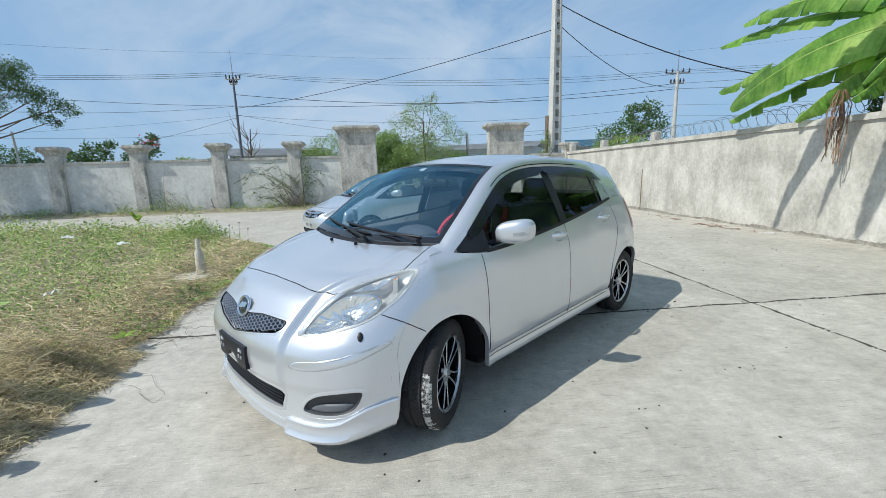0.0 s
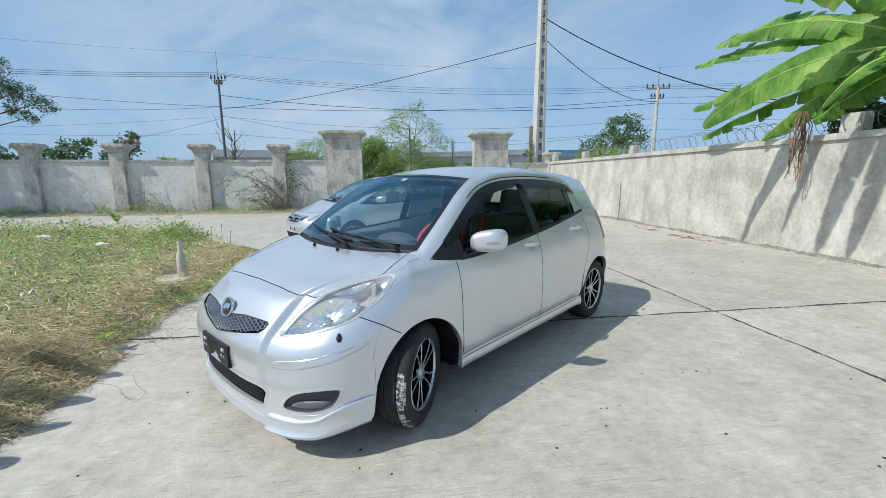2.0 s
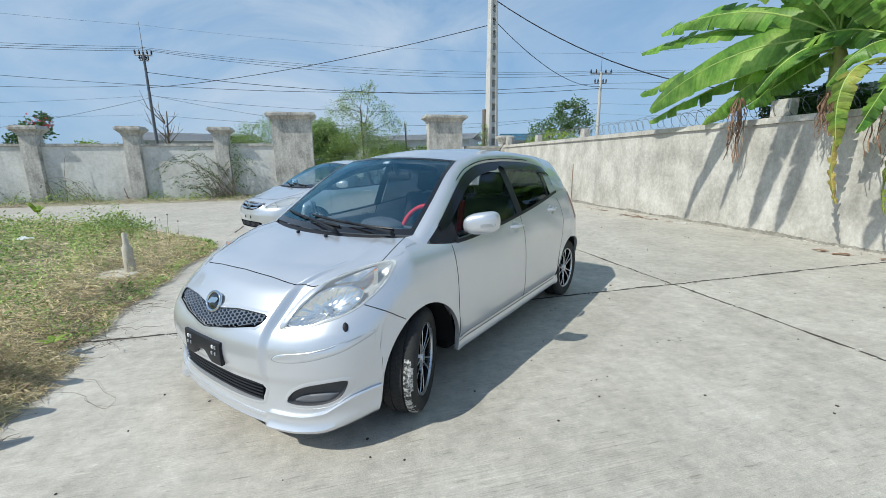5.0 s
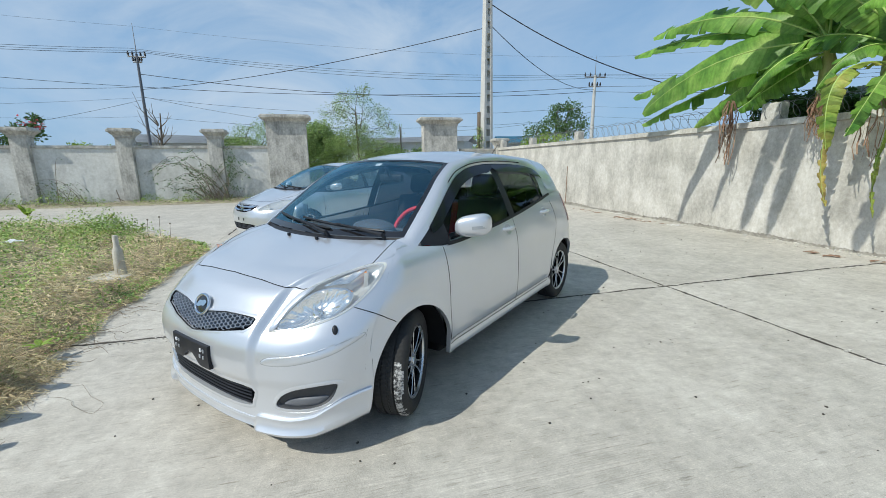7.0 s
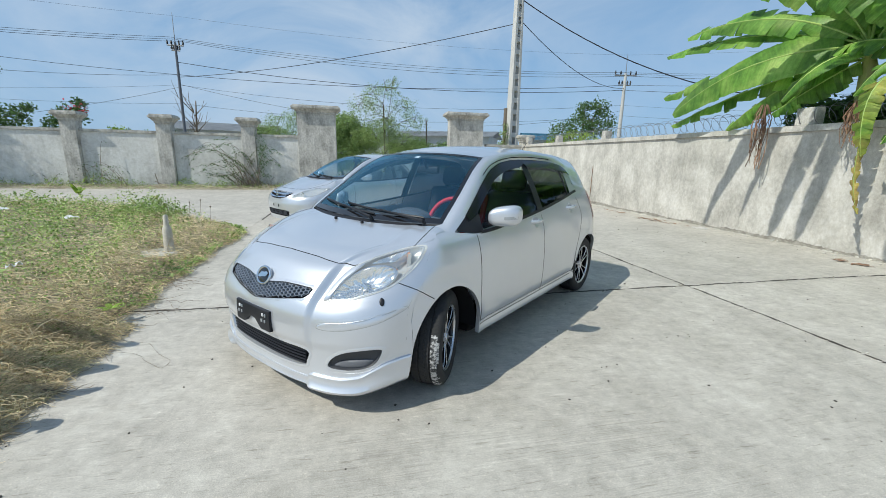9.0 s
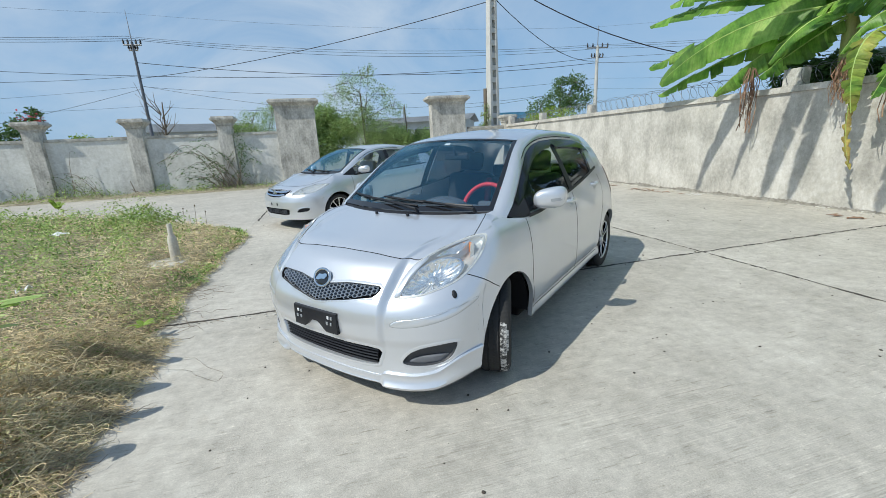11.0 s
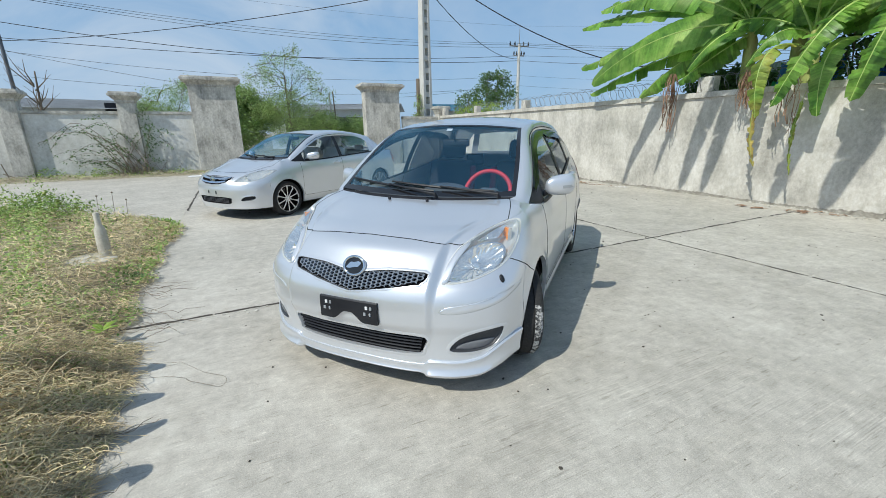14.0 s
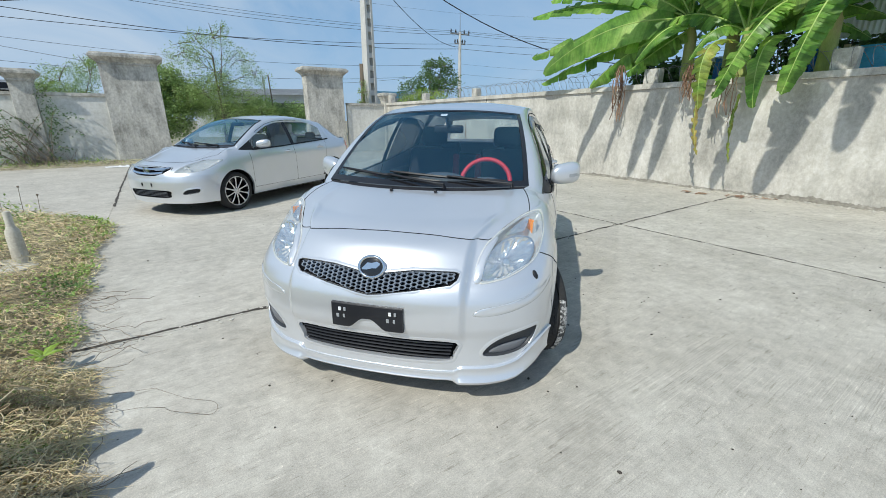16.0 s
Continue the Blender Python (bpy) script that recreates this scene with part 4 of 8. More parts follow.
    # rear pillar down to the belt
    for flip in (False, True):
        bm = bmesh.new()
        rows = []
        for i in range(15):
            y = s["win"][3] - 0.16 + (re - s["win"][3] + 0.16) * i / 14
            zb, zt = interp(y, s["belt"]), interp(min(y, s["win"][3]), s["wtop"])
            if y > s["win"][3]:
                zt = interp(y, s["roof_z"])
            row = []
            for k in range(9):
                z = zb + (zt - zb) * k / 8
                p = car.upper(y, z)
                if y > s["win"][3]:
                    o = Vector((interp(y, s["roof_x"]), y, zt))
                    p = p + (o - car.upper(y, zt)) * (k / 8) ** 2
                row.append(p + Vector((-0.002, 0, 0)))
            rows.append(row)
        grid(bm, rows)
        outward(bm, MID)
        part("rear_pillar", mirrored(bm, flip), M_PAINT, thing_, "", 60)
    # side panes, black pillar between
    w0, w1, w2, w3 = s["win"]

    def pane(ya, yb, inset, mat, name, label="", out=-0.004):
        for flip in (False, True):
            bm = bmesh.new()
            rows = []
            for i in range(25):
                y = ya + (yb - ya) * i / 24
                zb, zt = interp(y, s["belt"]) + 0.004, interp(y, s["wtop"]) - inset
                zt = max(zt, zb + 0.002)
                rows.append([car.upper(y, zb + (zt - zb) * k / 10) + Vector((out, 0, 0)) for k in range(11)])
            grid(bm, rows)
            outward(bm, MID)
            part(name, mirrored(bm, flip), mat, thing_, label, 60)

    pane(w0 + 0.22, w1, 0.0, front_pane, "side_window", "dark tinted side window")
    pane(w2, w3, 0.0, tint, "side_window", "dark tinted side window")
    pane(w1, w2, 0.0, M_BLACK, "centre_pillar", "satin black door pillar", 0.001)
    pane(w0, w0 + 0.235, 0.0, M_BLACK, "mirror_triangle", "black mirror base panel", 0.001)
    # belt moulding
    for flip in (False, True):
        ys = [w0 + 0.2 + (w3 - w0 - 0.2) * i / 30 for i in range(31)]
        part("belt_moulding", mirrored(strip([car.upper(y, interp(y, s["belt"]) + 0.006) for y in ys], [Vector((0.93, 0, 0.36))] * 31, 0.024, 0.007), flip), M_BLACK, thing_)
        if visors:
            for ya, yb in ((w0 + 0.10, w1 + 0.03), (w1 + 0.035, w3 - 0.06)):
                bm = bmesh.new()
                rows = []
                for i in range(25):
                    y = ya + (yb - ya) * i / 24
                    zt = interp(y, s["wtop"]) + 0.010
                    wd = 0.066 * min(1, 0.6 + 5 * (y - ya)) * min(1, 0.5 + 5 * (yb - y))
                    rows.append([car.upper(y, zt) + Vector((0.006, 0, 0)), car.upper(y, zt - wd * 0.3) + Vector((0.013, 0, 0)), car.upper(y, zt - wd) + Vector((0.017, 0, 0)), car.upper(y, zt - wd) + Vector((0.010, 0, 0))])
                grid(bm, rows)
                part("rain_visor", mirrored(bm, flip), M_VISOR, thing_, "smoked plastic rain visor", 50)
    return glass_at


def door_mirror(car, thing_, cx, cy, cz, sx=0.098, sy=0.07, sz=0.078):
    for flip in (False, True):
        g = new("door_mirror")
        g.parent = thing_
        bm = bmesh.new()
        bmesh.ops.create_uvsphere(bm, u_segments=40, v_segments=24, radius=1)
        for v in bm.verts:
            x, y, z = v.co
            e = lambda a, n: math.copysign(abs(a) ** n, a)
            x, z = e(x, 0.62), e(z, 0.72)
            y = e(y, 0.8)
            if y > 0.45:
                y = 0.45 + (y - 0.45) * 0.15
            z *= 1 - 0.18 * (1 - x) * 0.5
            v.co = (cx + sx * x, cy + sy * y + 0.45 * sx * x, cz + sz * z + 0.10 * sx * x)
        part("housing", mirrored(bm, flip), M_PAINT, g, "silver mirror housing", 60)
        bm = bmesh.new()
        tube(bm, [(cx - sx * 1.35, cy - 0.075, cz - 0.075), (cx - sx * 1.0, cy - 0.04, cz - 0.058), (cx - sx * 0.55, cy - 0.015, cz - 0.03)], [0.020, 0.022, 0.026], 10)
        part("stalk", mirrored(bm, flip), M_BLACK, g, "", 60)
        bm = bmesh.new()
        rows = []
        for i in range(9):
            u = 0.25 + 0.70 * i / 8
            rows.append([Vector((cx + sx * u, cy + 0.45 * sx * u - sy * (1 - abs(u) ** 3.0) ** 0.5 * 0.94 - 0.0075, cz - 0.022 + k * 0.020 + 0.1 * sx * u)) for k in (0, 0.5, 1)])
        grid(bm, rows)
        part("side_repeater", mirrored(bm, flip), M_LAMPGREY, g, "clear indicator strip", 60)
        bm = bmesh.new()
        box(bm, cx - sx * 0.8, cx + sx * 0.8, cy + sy * 0.5, cy + sy * 0.56, cz - sz * 0.7, cz + sz * 0.7)
        part("mirror_glass", mirrored(bm, flip), M_CHROME, g)


def handle(car, thing_, y, z, w=0.085):
    for flip in (False, True):
        x = car.side(y, z).x
        h = new("door_handle")
        h.parent = thing_
        bm = bmesh.new()
        # silver dish given a grey floor, its shade put into the colour
        lathe(bm, [(0.0, -0.004), (0.030, -0.004), (0.042, 0.0015), (0.046, 0.0)], 24, "x", Matrix.Translation((x, y - 0.01, z)) @ Matrix.Diagonal((1, 1.15, 0.8, 1)))
        part("recess", mirrored(bm, flip), M_LAMPGREY, h, "", 60)
        bm = bmesh.new()
        tube(bm, [(x - 0.005, y - w, z + 0.004), (x + 0.022, y - w * 0.75, z + 0.006), (x + 0.032, y, z + 0.004), (x + 0.024, y + w * 0.75, z + 0.006), (x - 0.004, y + w, z + 0.004)], [0.012, 0.014, 0.0135, 0.014, 0.012], 10)
        part("grip", mirrored(bm, flip), M_PAINT, h, "chrome-bright silver grip", 60)


def handle_cup(car, thing_, y, z):
    """Round dished recess behind a door handle."""
    for flip in (False, True):
        bm = bmesh.new()
        grid(bm, [[car.side(y + r * 1.15 * math.cos(2 * math.pi * k / 28), z + r * 0.95 * math.sin(2 * math.pi * k / 28)) + Vector((o, 0, 0)) for k in range(28)] for r, o in ((0.052, 0.0), (0.050, 0.0035), (0.044, 0.0035), (0.040, 0.001), (0.002, 0.0008))], closed=True)
        outward(bm, MID)
        part("handle_cup", mirrored(bm, flip), M_PAINT, thing_, "dished silver handle surround", 50)
        # thin grey ring painted for the shadow round the cup, no gap here
        ring = [car.side(y + 0.059 * math.cos(2 * math.pi * k / 28), z + 0.049 * math.sin(2 * math.pi * k / 28)) for k in range(29)]
        part("panel_gap", mirrored(strip(ring, [Vector((1, 0, 0))] * 29, 0.0032, 0.0009), flip), M_LAMPGREY, thing_)


def wiper(thing_, glass_at, pivot_u, tip_u, tip_t):
    g = new("wiper")
    g.parent = thing_
    n = Vector((0, -0.6, 0.8))
    p0 = glass_at(pivot_u, 0.0) + Vector((0, -0.035, 0.0))
    mid = glass_at(pivot_u * 0.5 + tip_u * 0.5, tip_t * 0.62) + n * 0.028
    bm = bmesh.new()
    tube(bm, [p0, p0 + n * 0.03, p0 * 0.7 + mid * 0.3 + n * 0.018, mid], [0.013, 0.012, 0.009, 0.006], 8)
    part("arm", bm, M_BLACK, g, "", 50)
    bm = bmesh.new()
    a, b = mid + (mid - glass_at(tip_u, tip_t)) * 0.75, glass_at(tip_u, tip_t)
    pts = []
    for i in range(13):
        u = pivot_u + (tip_u - pivot_u) * (0.05 + 0.95 * i / 12)
        pts.append(glass_at(u, max(0.035, tip_t * (0.35 + 0.65 * i / 12))) + n * 0.012)
    tube(bm, pts, [0.006] + [0.009] * 11 + [0.005], 6)
    part("blade", bm, M_BLACK, g, "", 50)


def underside(car, thing_):
    s = car.s
    bm = bmesh.new()
    box(bm, -0.55, 0.55, -0.58, s["wb"] + 0.38, 0.17, 0.24, 0.02)
    box(bm, -0.72, 0.72, s["arch"] + 0.06, s["wb"] - s["arch"] - 0.06, 0.17, 0.24, 0.02)
    box(bm, -0.50, 0.50, -0.50, s["wb"] + 0.36, 0.24, 0.60, 0.02)
    box(bm, -0.74, 0.74, s["arch"] + 0.06, s["wb"] - s["arch"] - 0.06, 0.24, 0.60, 0.02)
    part("underbody", bm, M_UNDER, thing_, "dark underside")
    for yc in (0, s["wb"]):
        for flip in (False, True):
            bm = bmesh.new()
            rows = []
            for i in range(29):
                a = radians(-6 + 192 * i / 28)
                y, z = yc + (s["arch"] + 0.004) * math.cos(a), s["axle"] + (s["arch"] + 0.004) * math.sin(a)
                rows.append([Vector((x, y, z)) for x in (0.50, 0.70, 0.815)])
            vs = grid(bm, rows)
            part("wheel_liner", mirrored(bm, flip), M_UNDER, thing_, "", 60)


def tail_panels(car, thing_, y_glass_low, z_low, x_low, trunk=False, pane=M_SCREEN):
    """Tailgate with its pane."""
    s = car.s
    re = s["roof_end"]
    zr, xr = interp(re, s["roof_z"]), interp(re, s["roof_x"])

    def at(u, t):
        k = 1 - u * u
        return Vector((u * (xr + (x_low - xr) * t), re + (y_glass_low - re) * t + 0.05 * k, zr + s["roof_rise"] * (1 - abs(u) ** 2.3) * (1 - t) + (z_low - zr) * t))

    bm = bmesh.new()
    grid(bm, [[at(-0.86 + 1.72 * j / 12, 0.10 + 0.78 * i / 8) for j in range(13)] for i in range(9)])
    part("rear_window", bm, pane, thing_, "rear window", 60)
    for a, b, c, d in ((-1, 1, 0, 0.10), (-1, 1, 0.88, 1.0), (-1, -0.86, 0.10, 0.88), (0.86, 1, 0.10, 0.88)):
        bm = bmesh.new()
        grid(bm, [[at(a + (b - a) * j / 12, c + (d - c) * i / 6) for j in range(13)] for i in range(7)])
        outward(bm, MID)
        part("tailgate_frame", bm, M_PAINT, thing_, "", 60)


def seat(thing_, x, y, back=0.62, w=0.50, tall=True, bolster=M_BOLSTER, cloth=M_SEAT):
    g = new("seat")
    g.parent = thing_
    bm = bmesh.new()
    box(bm, x - w / 2, x + w / 2, y - 0.25, y + 0.28, 0.38, 0.56, 0.05)
    part("cushion", bm, cloth, g, "", 60)
    bm = bmesh.new()
    vs = box(bm, -w / 2, w / 2, -0.06, 0.07, 0, back, 0.05)
    bmesh.ops.transform(bm, matrix=pose(x, y + 0.27, 0.50, -14, 0, 0), verts=bm.verts)
    part("backrest", bm, cloth, g, "", 60)
    if tall:
        bm = bmesh.new()
        box(bm, -0.13, 0.13, -0.05, 0.05, back + 0.02, back + 0.21, 0.045)
        bmesh.ops.transform(bm, matrix=pose(x, y + 0.27, 0.50, -14, 0, 0), verts=bm.verts)
        part("headrest", bm, cloth, g, "", 60)
        for sx in ((-1,) if x > 0 else (1,)):
            bm = bmesh.new()
            box(bm, sx * w / 2 - 0.035, sx * w / 2 + 0.025, -0.075, -0.02, 0.05, back - 0.06, 0.02)
            bmesh.ops.transform(bm, matrix=pose(x, y + 0.27, 0.50, -14, 0, 0), verts=bm.verts)
            part("bolster", bm, bolster, g, "red side bolster" if bolster is M_REDTRIM else "", 60)


def steering_wheel(thing_, x, y, z, r=0.185, tilt=-28, material=M_REDTRIM):
    g = new("steering_wheel")
    g.parent = thing_
    g.matrix_basis = pose(x, y, z, 90 + tilt, 0, 0)
    bm = bmesh.new()
    n = 48
    rows = []
    for k in range(n + 1):
        a = 2 * math.pi * k / n
        c = Vector((r * math.cos(a), r * math.sin(a), 0))
        e = c.normalized()
        rows.append([c + 0.017 * (math.cos(2 * math.pi * j / 10) * e + math.sin(2 * math.pi * j / 10) * Vector((0, 0, 1))) for j in range(10)])
    grid(bm, rows, closed=True)
    bmesh.ops.remove_doubles(bm, verts=bm.verts, dist=0.0005)
    part("rim", bm, material, g, "red steering wheel cover", 60)
    bm = bmesh.new()
    box(bm, -0.075, 0.075, -0.06, 0.055, -0.06, -0.01, 0.02)
    for a in (0, 180, 250, 290):
        c, s_ = math.cos(radians(a)), math.sin(radians(a))
        tube(bm, [(0.05 * c, 0.05 * s_, -0.03), (r * c, r * s_, 0)], [0.018, 0.014], 8)
    part("spokes", bm, M_DASH, g, "", 60)


def interior(car, thing_, y_dash, wheel_mat=M_REDTRIM, sx=0.36, extra=0.0, bolster=M_BOLSTER, cloth=M_SEAT):
    s = car.s
    bm = bmesh.new()
    rows = []
    for y, z in ((y_dash - 0.32, 0.90), (y_dash - 0.15, 0.945), (y_dash, 0.955), (y_dash + 0.12, 0.93), (y_dash + 0.17, 0.86), (y_dash + 0.16, 0.60), (y_dash + 0.05, 0.40)):
        rows.append([Vector((-0.68 + 1.36 * j / 16, y - 0.06 * (1 - (j / 8 - 1) ** 2), z - 0.02 * abs(j / 8 - 1) ** 3)) for j in range(17)])
    grid(bm, rows)
    outward(bm, Vector((0, y_dash, 0.3)))
    part("dashboard", bm, M_DASH, thing_, "black dashboard", 50)
    bm = bmesh.new()
    lathe(bm, [(0.001, 0.07), (0.10, 0.06), (0.145, 0.02), (0.15, -0.04)], 24, "y", Matrix.Translation((0.0, y_dash + 0.06, 0.93)) @ Matrix.Diagonal((1.3, -1.2, 0.45, 1)))
    part("instrument_hood", bm, M_DASH, thing_, "", 60)
    steering_wheel(thing_, sx - 0.045, y_dash + 0.17, 0.92, material=wheel_mat)
    seat(thing_, 0.36, 1.22 + extra, bolster=bolster, cloth=cloth)
    seat(thing_, -0.36, 1.22 + extra, bolster=bolster, cloth=cloth)
    g = new("rear_seat")
    g.parent = thing_
    bm = bmesh.new()
    box(bm, -0.62, 0.62, 1.85 + extra, 2.35 + extra, 0.38, 0.56, 0.05)
    part("cushion", bm, cloth, g, "", 60)
    bm = bmesh.new()
    box(bm, -0.62, 0.62, 2.28 + extra, 2.42 + extra, 0.5, 1.0, 0.05)
    part("backrest", bm, cloth, g, "", 60)
    for x in (-0.36, 0.36):
        bm = bmesh.new()
        box(bm, x - 0.11, x + 0.11, 2.33 + extra, 2.40 + extra, 1.0, 1.13, 0.03)
        part("headrest", bm, cloth, g, "", 60)
    bm = bmesh.new()
    box(bm, -0.72, 0.72, 0.35, s["wb"] + 0.1, 0.30, 0.38)
    part("cabin_floor", bm, M_SEAT, thing_)
    for flip in (False, True):
        bm = bmesh.new()
        grid(bm, [[Vector((0.74 if z < 0.8 else 0.70, y, z)) for z in (0.38, 0.70, 0.92)] for y in (0.35, 0.9, 1.5, 2.2, 2.5)])
        part("door_lining", mirrored(bm, flip), M_LINING, thing_)
    bm = bmesh.new()
    y0 = s["screen"][-1][2]
    grid(bm, [[Vector((u * 0.48, y, interp(y, s["roof_z"]) - 0.03 + 0.03 * (1 - u * u))) for u in (-1, -0.5, 0, 0.5, 1)] for y in [y0 - 0.02 + (s["roof_end"] - y0) * k / 6 for k in range(7)]])
    part("roof_lining", bm, M_LINING, thing_)
    g = new("rear_view_mirror")
    g.parent = thing_
    bm = bmesh.new()
    box(bm, -0.115, 0.115, y0 - 0.02, y0 + 0.02, 1.27, 1.33, 0.015)
    part("housing", bm, M_BLACK, g, "", 60)
    bm = bmesh.new()
    tube(bm, [(0, y0 - 0.02, 1.31), (0, y0 - 0.06, 1.385)], 0.011, 8)
    part("stem", bm, M_BLACK, g)

# ---------------------------------------------------------------- the silver hatchback
hatch = thing("hatchback", "silver five-door hatchback with dark tinted windows and aero lip", "car", pose(0, 0, 0))
HC = Car(HATCH)
LAMP = rounded([(0.500, 0.648), (0.580, 0.652), (0.645, 0.667), (0.728, 0.703), (0.762, 0.745), (0.774, 0.805), (0.768, 0.858), (0.748, 0.895), (0.704, 0.897), (0.645, 0.879), (0.590, 0.850), (0.540, 0.817), (0.502, 0.778), (0.480, 0.705)], 4)
GRILLE_HALF = [(0.0, 0.590), (0.06, 0.597), (0.22, 0.624), (0.385, 0.652), (0.412, 0.672), (0.418, 0.694), (0.40, 0.700), (0.30, 0.702), (0.20, 0.700), (0.12, 0.690), (0.06, 0.682), (0.0, 0.680)]
GRILLE = GRILLE_HALF + [(-x, z) for x, z in GRILLE_HALF[-2:0:-1]]
LOWER = rounded([(-0.415, 0.368), (-0.20, 0.372), (0.0, 0.373), (0.20, 0.372), (0.415, 0.368), (0.405, 0.30), (0.38, 0.268), (0.20, 0.258), (0.0, 0.256), (-0.20, 0.258), (-0.38, 0.268), (-0.405, 0.30)], 3)
FOG = rounded([(0.540, 0.292), (0.565, 0.345), (0.625, 0.385), (0.70, 0.405), (0.768, 0.408), (0.775, 0.385), (0.755, 0.330), (0.72, 0.298), (0.64, 0.283)], 4)
holes = [grown(LAMP, -0.008), grown(GRILLE, 0.006), grown(LOWER, 0.006), grown(FOG, 0.004)]
shell(HC, hatch, holes)
glass_at = build_upper(HC, hatch)
underside(HC, hatch)
tail_panels(HC, hatch, 2.90, 1.10, 0.60, pane=M_SIDE)
d0, d1, d2 = HATCH["door"]
seam(HC, hatch, [(("s", d0), z / 100) for z in range(29, 93, 2)])
seam(HC, hatch, [(("s", d1), z / 100) for z in range(29, 99, 3)])
seam(HC, hatch, [(("s", d0 + (d2 - d0) * i / 24), 0.287) for i in range(25)])
seam(HC, hatch, [(("s", interp(z / 100, [(0.285, d2 - 0.05), (0.5, d2 - 0.01), (0.72, d2 + 0.09), (0.9, d2 + 0.14), (1.06, d2 + 0.10)])), z / 100) for z in range(29, 107, 3)])
handle(HC, hatch, 1.215, 0.905)
handle_cup(HC, hatch, 1.215, 0.905)
handle_cup(HC, hatch, 2.02, 0.955)
handle(HC, hatch, 2.02, 0.955)
door_mirror(HC, hatch, 0.885, 0.565, 1.02)

# headlights
M_LAMPSILVER = surface("lamp_housing", [(0.58, 0.59, 0.59), (0.70, 0.71, 0.71)], scale=10, rough=0.24, bump=0.05, metal=0.45, fine=60, fine_mix=0.1, distance=0.003)
BROW = rounded([(0.484, 0.652), (0.512, 0.655), (0.516, 0.700), (0.534, 0.755), (0.560, 0.806), (0.545, 0.808), (0.502, 0.768), (0.482, 0.705)], 4)
BOWL = rounded([(0.520, 0.668), (0.585, 0.664), (0.650, 0.676), (0.712, 0.716), (0.728, 0.762), (0.700, 0.796), (0.640, 0.806), (0.582, 0.792), (0.540, 0.750), (0.522, 0.705)], 6)
UPPER = rounded([(0.592, 0.822), (0.650, 0.828), (0.680, 0.832), (0.692, 0.876), (0.650, 0.862)], 5)


def fluted(car, poly, rings, depth):
    """A reflector bowl in an outline, its wall cut into flutes."""
    bm = bmesh.new()
    rows = []
    for k, o in rings:
        rows.append([car.front(x, z, o - (depth if (i // 2) % 2 and 0.15 < k < 0.97 else 0.0)) for i, (x, z) in enumerate(toward(poly, k))])
    vs = grid(bm, rows, closed=True)
    bm.faces.new(vs[-1])
    return bm


